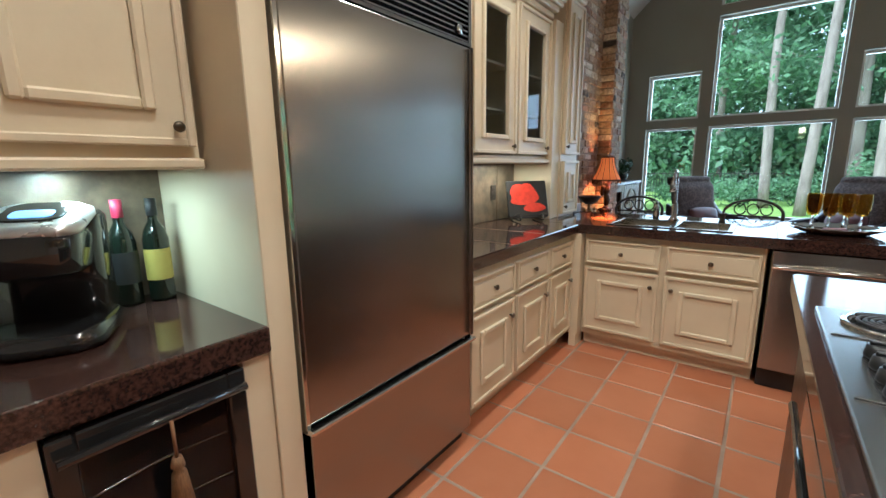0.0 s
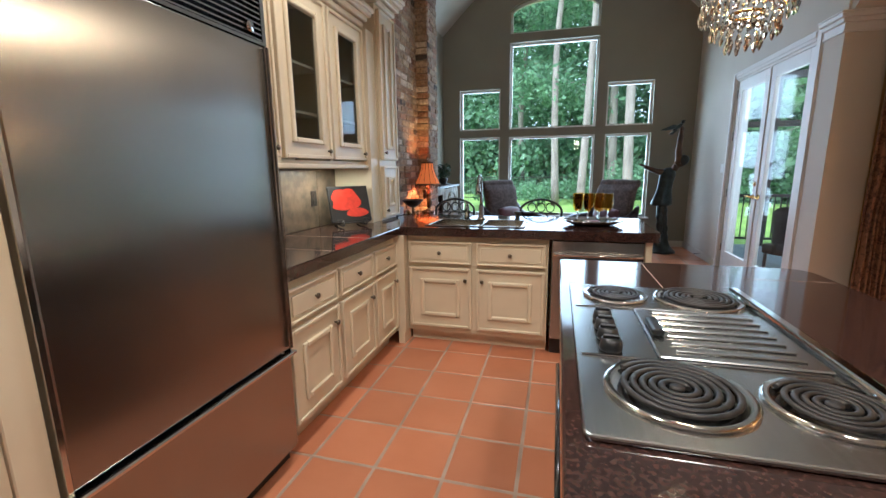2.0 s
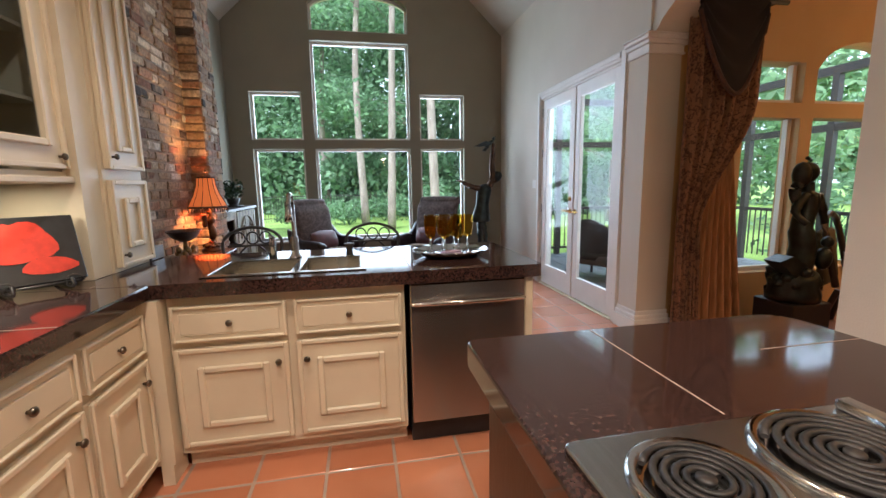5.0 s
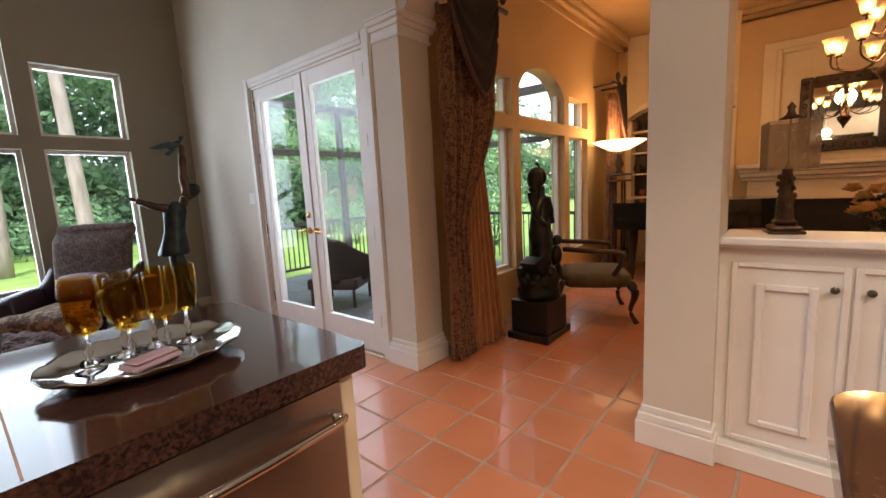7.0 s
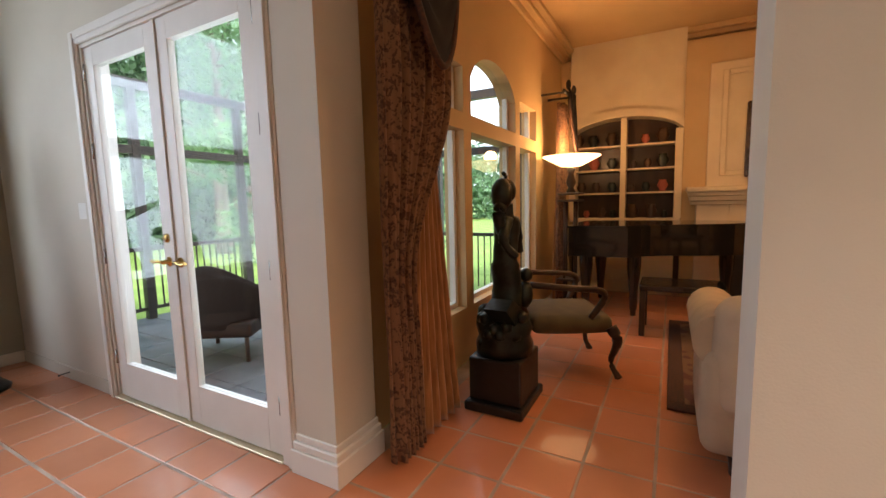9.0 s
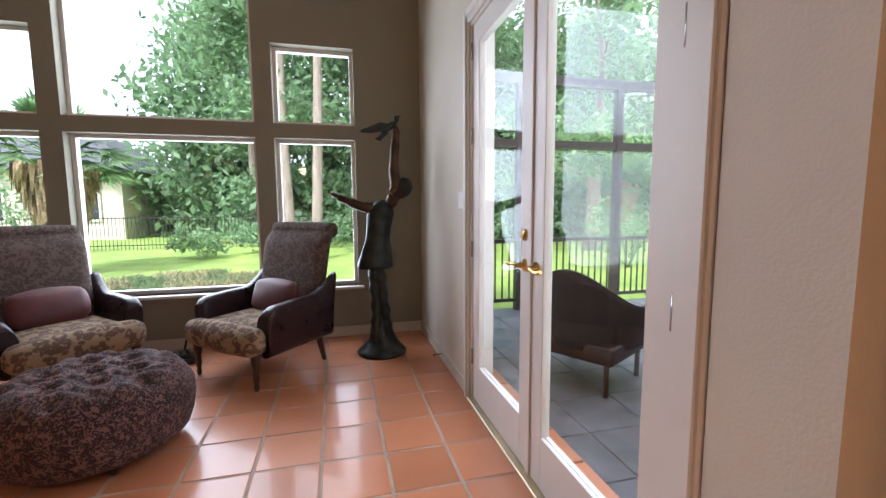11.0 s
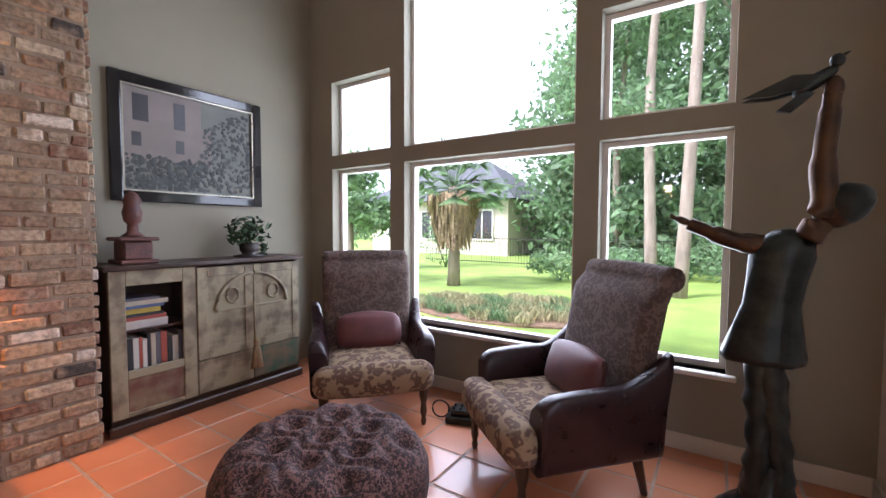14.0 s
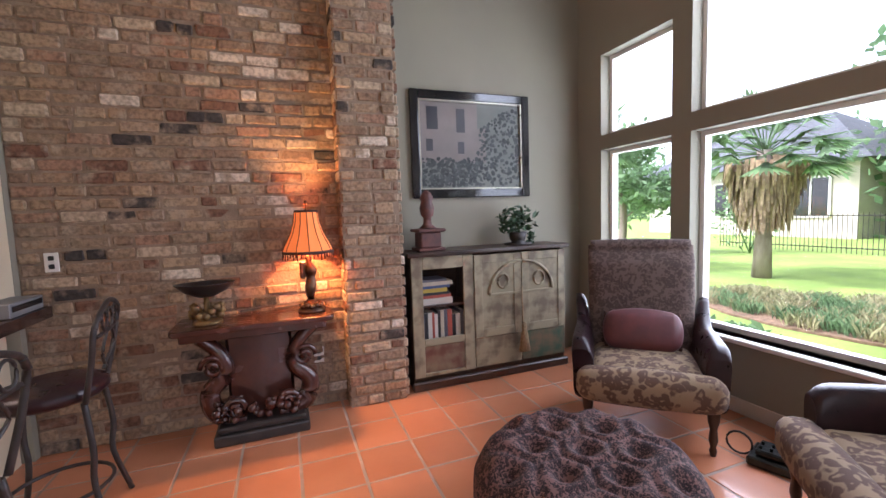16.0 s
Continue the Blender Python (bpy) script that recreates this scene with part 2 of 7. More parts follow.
def tumbled_brick():
    """Reclaimed brick: each one its own clay, smeared with old mortar."""
    m = M("old_brick", (0.3, 0.2, 0.14), rough=0.9, bump=0.5, fine=38, world_space=True)
    n, l = m.node_tree.nodes, m.node_tree.links
    b = n["Principled BSDF"]
    oi, geo = n.new("ShaderNodeObjectInfo"), n.new("ShaderNodeNewGeometry")
    ad, fr = n.new("ShaderNodeMath"), n.new("ShaderNodeMath")
    fr.operation = "FRACT"
    l.new(oi.outputs["Random"], ad.inputs[0]), l.new(geo.outputs["Random Per Island"], ad.inputs[1]), l.new(ad.outputs[0], fr.inputs[0])
    clay = n.new("ShaderNodeValToRGB")
    clay.color_ramp.interpolation = "CONSTANT"
    e = clay.color_ramp.elements
    tones = ((0.0, (0.06, 0.05, 0.043)), (0.06, (0.2, 0.1, 0.06)), (0.15, (0.265, 0.17, 0.105)), (0.33, (0.33, 0.215, 0.128)), (0.52, (0.29, 0.2, 0.126)), (0.66, (0.39, 0.27, 0.165)), (0.8, (0.34, 0.195, 0.122)), (0.87, (0.47, 0.36, 0.245)), (0.94, (0.61, 0.51, 0.4)))
    e[0].position, e[0].color = tones[0][0], (*tones[0][1], 1)
    e[1].position, e[1].color = tones[1][0], (*tones[1][1], 1)
    for p, c in tones[2:]:
        k = e.new(p)
        k.color = (*c, 1)
    l.new(fr.outputs[0], clay.inputs[0])
    smear, cut, mx = n.new("ShaderNodeTexNoise"), n.new("ShaderNodeValToRGB"), n.new("ShaderNodeMixRGB")
    smear.inputs["Scale"].default_value, smear.inputs["Detail"].default_value = 9, 7
    l.new(geo.outputs["Position"], smear.inputs["Vector"])
    cut.color_ramp.elements[0].position, cut.color_ramp.elements[1].position = 0.5, 0.68
    l.new(smear.outputs["Fac"], cut.inputs[0]), l.new(cut.outputs[0], mx.inputs[0])
    l.new(clay.outputs[0], mx.inputs[1])
    mx.inputs[2].default_value = (0.37, 0.28, 0.195, 1)
    pit, dark, ml = n.new("ShaderNodeTexNoise"), n.new("ShaderNodeMapRange"), n.new("ShaderNodeMixRGB")
    pit.inputs["Scale"].default_value, pit.inputs["Detail"].default_value = 40, 4
    l.new(geo.outputs["Position"], pit.inputs["Vector"])
    dark.inputs["From Min"].default_value, dark.inputs["From Max"].default_value = 0.3, 0.6
    dark.inputs["To Min"].default_value, dark.inputs["To Max"].default_value = 0.55, 1.1
    l.new(pit.outputs["Fac"], dark.inputs[0])
    ml.blend_type = "MULTIPLY"
    ml.inputs[0].default_value = 1.0
    l.new(mx.outputs[0], ml.inputs[1]), l.new(dark.outputs[0], ml.inputs[2])
    l.new(ml.outputs[0], b.inputs["Base Color"])
    return m


BRICK = tumbled_brick()
MORTAR = M("sandy_mortar", (0.31, 0.23, 0.16), (0.22, 0.16, 0.11), 10, 0.95, bump=0.4, fine=60)
SLATE = M("grey_slate", (0.16, 0.17, 0.18), (0.09, 0.10, 0.11), 5, 0.45, bump=0.2, fine=20, world_space=True)
GRASS = M("lawn", (0.25, 0.36, 0.07), (0.16, 0.25, 0.045), 1.2, 0.9, bump=0.5, fine=30, world_space=True)
LEAF = M("leaf_green", (0.24, 0.37, 0.20), (0.145, 0.25, 0.125), 0.8, 0.6, bump=0, vary=0.4, world_space=True)
LEAF2 = M("pale_leaf_green", (0.27, 0.40, 0.21), (0.17, 0.285, 0.14), 0.8, 0.6, bump=0, vary=0.4, world_space=True)
for lm in (LEAF, LEAF2):
    n, l = lm.node_tree.nodes, lm.node_tree.links
    tn, mx, pb = n.new("ShaderNodeBsdfTranslucent"), n.new("ShaderNodeMixShader"), n["Principled BSDF"]
    l.new(pb.inputs["Base Color"].links[0].from_socket, tn.inputs["Color"])
    mx.inputs[0].default_value = 0.5
    l.new(pb.outputs[0], mx.inputs[1]), l.new(tn.outputs[0], mx.inputs[2]), l.new(mx.outputs[0], n["Material Output"].inputs[0])
IVY = M("dark_ivy_leaf", (0.04, 0.085, 0.035), (0.02, 0.05, 0.02), 20, 0.5, bump=0, vary=0.4)
BARK = M("grey_bark", (0.34, 0.28, 0.23), (0.2, 0.155, 0.125), 6, 0.9, bump=0.6, fine=30, stretch=(1, 1, 0.25))
THATCH = M("dry_palm_fronds", (0.46, 0.33, 0.22), (0.26, 0.17, 0.11), 10, 0.9, bump=0.2, vary=0.35)
CURT = blotch("figured_gold_brocade", (0.24, 0.12, 0.06), (0.11, 0.05, 0.028), 30, 0.12, c3=(0.045, 0.019, 0.014))
SILKG = M("gold_silk", (0.46, 0.22, 0.075), (0.28, 0.12, 0.035), 8, 0.42, bump=0.06, stretch=(6, 6, 0.6), sheen=0.4)
BLKV = M("black_velvet", (0.012, 0.010, 0.011), (0.008, 0.006, 0.007), 20, 0.85, bump=0.1)
OLIVE = M("olive_cushion", (0.13, 0.10, 0.045), (0.10, 0.075, 0.035), 10, 0.85, bump=0.15, fine=200)
SOFA = M("cream_upholstery", (0.55, 0.44, 0.30), (0.48, 0.38, 0.26), 8, 0.85, bump=0.15, fine=200)
DISTRESS = M("distressed_sage_paint", (0.28, 0.245, 0.155), (0.14, 0.105, 0.065), 7, 0.6, bump=0.15, fine=60, lo=0.38, hi=0.55)
TEALP = M("worn_green_paint", (0.045, 0.10, 0.065), (0.17, 0.12, 0.07), 9, 0.6, bump=0.15)
REDP = M("worn_red_paint", (0.12, 0.045, 0.03), (0.2, 0.15, 0.09), 9, 0.6, bump=0.15)


# ---- mesh helpers ----
def B():
    return bmesh.new()


def box(bm, a, b, bev=0.0, seg=1):
    a, b = Vector(a), Vector(b)
    r = bmesh.ops.create_cube(bm, size=1.0, matrix=Matrix.LocRotScale((a + b) / 2, None, b - a))
    if bev:
        es = list({e for v in r["verts"] for e in v.link_edges})
        bmesh.ops.bevel(bm, geom=es, offset=bev, segments=seg, affect="EDGES", profile=0.5)
    return bm


def xform(bm, m, start=0):
    bm.verts.ensure_lookup_table()
    bmesh.ops.transform(bm, matrix=m, verts=bm.verts[start:])
    return bm


def prism(bm, pts, lo, hi, axis="z"):
    """A polygon pushed from lo to hi along an axis; pts are the other two coordinates."""
    def put(p, h):
        return {"z": (p[0], p[1], h), "y": (p[0], h, p[1]), "x": (h, p[0], p[1])}[axis]
    v0, v1 = [bm.verts.new(put(p, lo)) for p in pts], [bm.verts.new(put(p, hi)) for p in pts]
    fs = [bm.faces.new(v0), bm.faces.new(v1)]
    for i in range(len(pts)):
        j = (i + 1) % len(pts)
        fs.append(bm.faces.new((v0[i], v0[j], v1[j], v1[i])))
    bmesh.ops.recalc_face_normals(bm, faces=fs)
    return bm


def lathe(bm, prof, seg=20, at=(0, 0, 0), sx=1.0, sy=1.0):
    rings = []
    for r, z in prof:
        if r < 1e-5:
            rings.append([bm.verts.new((at[0], at[1], at[2] + z))])
        else:
            rings.append([bm.verts.new((at[0] + sx * r * math.cos(2 * math.pi * k / seg), at[1] + sy * r * math.sin(2 * math.pi * k / seg), at[2] + z)) for k in range(seg)])
    fs = []
    for p, q in zip(rings, rings[1:]):
        for k in range(seg):
            j = (k + 1) % seg
            if len(p) == 1 and len(q) > 1:
                fs.append(bm.faces.new((p[0], q[j], q[k])))
            elif len(q) == 1 and len(p) > 1:
                fs.append(bm.faces.new((p[k], p[j], q[0])))
            elif len(p) > 1:
                fs.append(bm.faces.new((p[k], p[j], q[j], q[k])))
    for f in fs:
        f.smooth = True
    return bm


def tube(bm, pts, rad, seg=8, flat=1.0):
    """A tapering round bar along points."""
    pts = [Vector(p) for p in pts]
    rad = rad if isinstance(rad, (list, tuple)) else [rad] * len(pts)
    rings = []
    up = Vector((0, 0, 1))
    for i, p in enumerate(pts):
        d = (pts[min(i + 1, len(pts) - 1)] - pts[max(i - 1, 0)]).normalized()
        s = d.cross(up if abs(d.z) < 0.95 else Vector((1, 0, 0))).normalized()
        t = s.cross(d).normalized()
        rings.append([bm.verts.new(p + rad[i] * (s * math.cos(2 * math.pi * k / seg) + flat * t * math.sin(2 * math.pi * k / seg))) for k in range(seg)])
    for a, b in zip(rings, rings[1:]):
        for k in range(seg):
            j = (k + 1) % seg
            f = bm.faces.new((a[k], a[j], b[j], b[k]))
            f.smooth = True
    bm.faces.new(rings[0][::-1]), bm.faces.new(rings[-1])
    return bm


def blob(bm, at, r, sub=2, rot=None):
    s = len(bm.verts)
    bmesh.ops.create_icosphere(bm, subdivisions=sub, radius=1.0, matrix=Matrix.LocRotScale(at, rot, r))
    for f in bm.faces:
        if f.verts[0].index == -1 or f.verts[0].index >= s:
            f.smooth = True
    return bm


def spline(pts, n=6):
    """Points along a smooth curve through pts."""
    pts = [Vector(p) for p in pts]
    out = []
    for i in range(len(pts) - 1):
        p0, p1, p2, p3 = pts[max(i - 1, 0)], pts[i], pts[i + 1], pts[min(i + 2, len(pts) - 1)]
        for k in range(n):
            t = k / n
            out.append(0.5 * (2 * p1 + (p2 - p0) * t + (2 * p0 - 5 * p1 + 4 * p2 - p3) * t * t + (3 * p1 - p0 - 3 * p2 + p3) * t ** 3))
    return out + [pts[-1]]


SINGLY = ("leg", "foot", "button", "knob", "joint", "bulb", "bloom_stem", "hinge", "villa_window", "fringe", "socket")


def islands(bm):
    seen, out = set(), []
    for v in bm.verts:
        if v in seen:
            continue
        stack, part = [v], []
        seen.add(v)
        while stack:
            c = stack.pop()
            part.append(c)
            for e in c.link_edges:
                o = e.other_vert(c)
                if o not in seen:
                    seen.add(o)
                    stack.append(o)
        out.append(part)
    return out


def ob(name, bm, mat, parent=None):
    if name in SINGLY and parent:
        parts = islands(bm)
        if 1 < len(parts) < 20:
            for k in range(1, len(parts)):
                c = bm.copy()
                c.verts.ensure_lookup_table()
                bm.verts.index_update()
                keep = {v.index for v in parts[k]}
                bmesh.ops.delete(c, geom=[v for v in c.verts if v.index not in keep], context="VERTS")
                one(name, c, mat, parent)
            keep = set(parts[0])
            bmesh.ops.delete(bm, geom=[v for v in bm.verts if v not in keep], context="VERTS")
    return one(name, bm, mat, parent)


def one(name, bm, mat, parent=None):
    bm.normal_update()
    d = bpy.data.meshes.new(name)
    bm.to_mesh(d)
    bm.free()
    d.materials.append(mat)
    o = new(name, d)
    if parent:
        o.parent = parent
    return o


def setting(name, bm, mat, label):
    return tagged(ob(name, bm, mat), label, kind="structure")


def thing(name, label, category, x=0, y=0, z=0, rz=0, group=""):
    e = new(name)
    e.empty_display_size = 0.1
    e.matrix_basis = pose(x, y, z, 0, 0, rz)
    return tagged(e, label, category, group)


# ---- room sizes ----
XL, XR, YN, YS = -1.70, 2.20, 7.75, -2.2
EAVE, RIDGE, XMID = 3.65, 5.65, 0.1
PITCH = 0.3205


def gz(x):
    """Height of the vault at x."""
    return RIDGE - abs(x - XMID) * (RIDGE - EAVE) / (XR - XMID)


# ---- gable wall with its windows ----
g = B()
Y0, Y1 = YN, YN + 0.2


def gp(x0, x1, z0, z1=None):
    if z1 is not None:
        box(g, (x0, Y0, z0), (x1, Y1, z1))
    else:
        top = [(x1, gz(x1)), (x0, gz(x0))]
        if x0 < XMID < x1:
            top.insert(1, (XMID, RIDGE))
        prism(g, [(x0, z0), (x1, z0)] + top, Y0, Y1, "y")


WL, WC, WR = (-1.67, -0.93), (-0.77, 0.69), (0.85, 1.57)
SILL, BAR0, BAR1, SIDE = 0.5, 1.9, 2.03, 2.73
gp(-2.15, WL[0], 0), gp(WL[1], WC[0], 0), gp(WC[1], WR[0], 0), gp(WR[1], 2.35, 0)
for wx in (WL, WR):
    gp(*wx, 0, SILL), gp(*wx, BAR0, BAR1), gp(*wx, SIDE)
gp(*WC, 0, SILL), gp(*WC, BAR0, BAR1), gp(*WC, 3.47, 3.61)


def arch(x, x0, x1, spring, rise):
    u = (x - (x0 + x1) / 2) / ((x1 - x0) / 2)
    return spring + rise * math.sqrt(max(0, 1 - 0.93 * u * u)) - rise * math.sqrt(0.07)


for k in range(16):
    a, b = WC[0] + (WC[1] - WC[0]) * k / 16, WC[0] + (WC[1] - WC[0]) * (k + 1) / 16
    top = [(b, gz(b)), (a, gz(a))]
    if a < XMID < b:
        top.insert(1, (XMID, RIDGE))
    prism(g, [(a, arch(a, *WC, 3.99, 0.26)), (b, arch(b, *WC, 3.99, 0.26))] + top, Y0, Y1, "y")
setting("wall_north", g, SAGE, "sage painted gable wall with tall windows")

num = 0
for x0, x1, z0, z1 in ((*WL, SILL, BAR0), (*WL, BAR1, SIDE), (*WC, SILL, BAR0), (*WC, BAR1, 3.47), (*WR, SILL, BAR0), (*WR, BAR1, SIDE)):
    num += 1
    f = B()
    y0, y1, w = YN + 0.10, YN + 0.16, 0.035
    box(f, (x0, y0, z0), (x0 + w, y1, z1)), box(f, (x1 - w, y0, z0), (x1, y1, z1))
    box(f, (x0 + w, y0, z0), (x1 - w, y1, z0 + w)), box(f, (x0 + w, y0, z1 - w), (x1 - w, y1, z1))
    win = setting("window_%d" % num, f, WHITE, "fixed window with pale frame")
    p = ob("pane", box(B(), (x0 + w, YN + 0.128, z0 + w), (x1 - w, YN + 0.134, z1 - w)), PANE, win)
    p.visible_shadow = False
f = B()
N = 16
for k in range(N):
    a, b = WC[0] + (WC[1] - WC[0]) * k / N, WC[0] + (WC[1] - WC[0]) * (k + 1) / N
    za, zb = arch(a, *WC, 3.99, 0.26), arch(b, *WC, 3.99, 0.26)
    prism(f, [(a, za - 0.045), (b, zb - 0.045), (b, zb), (a, za)], YN + 0.1, YN + 0.16, "y")
box(f, (WC[0], YN + 0.1, 3.61), (WC[1], YN + 0.16, 3.65))
for xx in (WC[0], WC[1] - 0.035):
    box(f, (xx, YN + 0.1, 3.65), (xx + 0.035, YN + 0.16, 3.98))
win = setting("window_7", f, WHITE, "arched window with pale frame")
gb = B()
prism(gb, [(WC[0], 3.64), (WC[1], 3.64)] + [(WC[1] - (WC[1] - WC[0]) * k / N, arch(WC[1] - (WC[1] - WC[0]) * k / N, *WC, 3.99, 0.26) - 0.02) for k in range(N + 1)], YN + 0.128, YN + 0.134, "y")
p = ob("pane", gb, PANE, win)
p.visible_shadow = False
s = B()
box(s, (WL[0] - 0.03, YN - 0.05, SILL - 0.03), (WL[1] + 0.0, YN + 0.1, SILL), 0.006), box(s, (WC[0] - 0.0, YN - 0.05, SILL - 0.03), (WC[1] + 0.0, YN + 0.1, SILL), 0.006), box(s, (WR[0], YN - 0.05, SILL - 0.03), (WR[1] + 0.05, YN + 0.1, SILL), 0.006)
setting("window_sill", s, WHITE, "white painted window sill")

# ---- east wall: french doors, column, arched opening, half wall ----
DY0, DY1, DZ = 4.45, 6.14, 2.37
CA, CB0, CB1 = 4.08, 2.54, 2.25
XE = 2.48
e = B()
box(e, (XR, DY1, 0), (XR + 0.16, YN, EAVE)), box(e, (XR, DY0, DZ), (XR + 0.16, DY1, EAVE))
setting("wall_east", e, PALE, "pale plaster wall beside french doors")
e = B()
box(e, (XR - 0.015, CA, 0), (XE, DY0 - 0.11, EAVE))
box(e, (XR, DY0 - 0.11, 0), (XR + 0.16, DY0, EAVE))
col = setting("column_1", e, PALE, "square plaster column with moulded capital and base")
e = B()
box(e, (XR - 0.01, CB1, 0), (XE, CB0, EAVE))
setting("column_2", e, PALE, "square plaster column")
e = B()
for k in range(14):
    a, b = CB0 + (CA - CB0) * k / 14, CB0 + (CA - CB0) * (k + 1) / 14
    prism(e, [(a, arch(a, CB0, CA, 2.42, 0.42)), (b, arch(b, CB0, CA, 2.42, 0.42)), (b, EAVE), (a, EAVE)], XR, XE, "x")
box(e, (XR, -1.6, 2.75), (XE, CB1, EAVE))
box(e, (XR, YS, 0), (XE, -1.6, EAVE))
setting("wall_arch", e, PALE, "plaster wall with an arched opening")


def base_mould(bm, x0, y0, x1, y1, h=0.2, out=0.03):
    box(bm, (x0 - out, y0 - out, 0), (x1 + out, y1 + out, h * 0.62), 0.004)
    box(bm, (x0 - out * 0.7, y0 - out * 0.7, h * 0.62), (x1 + out * 0.7, y1 + out * 0.7, h * 0.82), 0.006)
    box(bm, (x0 - out * 0.3, y0 - out * 0.3, h * 0.82), (x1 + out * 0.3, y1 + out * 0.3, h), 0.004)


m = B()
base_mould(m, XR - 0.015, CA, XE, DY0 - 0.12)
base_mould(m, XR - 0.01, CB1 + 0.01, XE, CB0)
setting("trim_column_base", m, WHITE, "stepped white column base moulding")
m = B()
for k, (h0, h1, o) in enumerate(((2.33, 2.345, 0.02), (2.345, 2.40, 0.012), (2.40, 2.43, 0.035), (2.43, 2.46, 0.06), (2.46, 2.475, 0.07))):
    box(m, (XR - 0.015 - o, CA - o, h0), (XE + o, DY0 - 0.115, h1), 0.004)
setting("trim_capital", m, WHITE, "stepped white capital moulding")
m = B()
for (x0, y0, x1, y1) in ((XR - 0.014, DY1 + 0.1, XR, YN), (-2.0, YN - 0.014, XR - 0.014, YN)):
    box(m, (x0, y0, 0), (x1, y1, 0.1), 0.004)
setting("baseboard", m, PALE, "low painted baseboard")

# french doors
f = B()
for y0, y1 in ((DY0 - 0.1, DY0), (DY1, DY1 + 0.09)):
    box(f, (XR - 0.02, y0, 0), (XR - 0.001, y1, DZ + 0.09), 0.006)
    box(f, (XR - 0.03, y0 + 0.012, 0), (XR - 0.02, y1 - 0.05, DZ + 0.07), 0.004)
box(f, (XR - 0.02, DY0, DZ), (XR - 0.001, DY1, DZ + 0.09), 0.006)
box(f, (XR - 0.03, DY0, DZ + 0.03), (XR - 0.02, DY1, DZ + 0.075), 0.004)
box(f, (XR, DY0, 0.02), (XR + 0.15, DY0 + 0.02, DZ)), box(f, (XR, DY1 - 0.02, 0.02), (XR + 0.15, DY1, DZ)), box(f, (XR, DY0 + 0.02, DZ - 0.02), (XR + 0.15, DY1 - 0.02, DZ))
setting("door_frame", f, WHITE, "white moulded french door casing")
setting("door_sill", box(B(), (XR - 0.025, DY0, 0), (XR + 0.15, DY1, 0.016), 0.004), SILLBRASS, "brass door threshold")
for num, (y0, y1, side) in enumerate(((DY0 + 0.022, 5.292, 1), (5.298, DY1 - 0.022, -1)), 1):
    d = B()
    x0, x1 = XR + 0.012, XR + 0.055
    z0, z1, gw = 0.02, DZ - 0.022, 0.11
    box(d, (x0, y0, z0), (x1, y0 + gw, z1), 0.003), box(d, (x0, y1 - gw, z0), (x1, y1, z1), 0.003)
    box(d, (x0, y0 + gw, z0), (x1, y1 - gw, z0 + 0.24)), box(d, (x0, y0 + gw, z1 - 0.12), (x1, y1 - gw, z1))
    if num == 2:
        box(d, (x0 - 0.01, y0 - 0.02, z0), (x0 - 0.001, y0 + 0.02, z1), 0.004)
    dd = setting("door_%d" % num, d, WHITE, "white french door leaf with one long pane")
    p = ob("pane", box(B(), (XR + 0.03, y0 + gw, z0 + 0.24), (XR + 0.036, y1 - gw, z1 - 0.12)), PANE, dd)
    p.visible_shadow = False
    h = B()
    ly = y1 - 0.05 if num == 1 else y0 + 0.06
    lathe(h, [(0, 0), (0.03, 0), (0.03, 0.006), (0.012, 0.012), (0.012, 0.045), (0, 0.047)], 14)
    xform(h, Matrix.Translation((x0, ly, 1.0)) @ Matrix.Rotation(radians(-90), 4, "Y"))
    s0 = -1 if num == 1 else 1
    tube(h, spline([(x0 - 0.042, ly, 1.0), (x0 - 0.05, ly + 0.04 * s0, 1.005), (x0 - 0.046, ly + 0.08 * s0, 0.996), (x0 - 0.042, ly + 0.115 * s0, 1.004)], 4), 0.009, 8)
    ob("lever_handle", h, BRASS, dd)
    if num == 2:
        h = B()
        lathe(h, [(0, 0), (0.028, 0), (0.026, 0.012), (0, 0.014)], 14)
        box(h, (-0.004, -0.016, 0.012), (0.004, 0.016, 0.026), 0.002)
        xform(h, Matrix.Translation((x0, ly, 1.14)) @ Matrix.Rotation(radians(-90), 4, "Y"))
        ob("deadbolt", h, BRASS, dd)
    hz = B()
    hy = y0 if num == 1 else y1
    for z in (0.25, 0.95, 1.65, 2.15):
        tube(hz, [(x0 - 0.006, hy, z), (x0 - 0.006, hy, z + 0.1)], 0.007, 8)
    ob("hinge", hz, STEEL, dd)

# ---- west side: brick wall, niche wall, kitchen wall ----
NICHE = -1.98
w = B()
box(w, (-2.15, 5.83, 0), (NICHE, YN, EAVE + 0.3))
setting("wall_niche", w, SAGE, "sage painted wall behind the cabinet")
w = B()
box(w, (-2.15, 3.56, 0), (-1.716, 5.83, EAVE + 0.3)), box(w, (-1.716, 5.40, 0), (-1.557, 5.81, EAVE + 0.3))
BRICKWALL = setting("wall_brick", w, MORTAR, "old reclaimed brick wall with sandy mortar")
w = B()
box(w, (-1.86, YS, 0), (-1.66, 3.56, EAVE + 0.3))
setting("wall_kitchen", w, SAGE, "painted kitchen wall behind cabinets")
setting("wall_south", box(B(), (-2.15, YS - 0.2, 0), (XE, YS, RIDGE)), PALE, "plain painted wall")
c = B()
for sgn in (-1, 1):
    x1 = XMID + sgn * 2.5
    prism(c, [(XMID, RIDGE), (x1, gz(x1)), (x1, gz(x1) + 0.12), (XMID, RIDGE + 0.12)], YS - 0.2, Y1, "y")
setting("ceiling", c, CEIL, "painted vaulted ceiling")

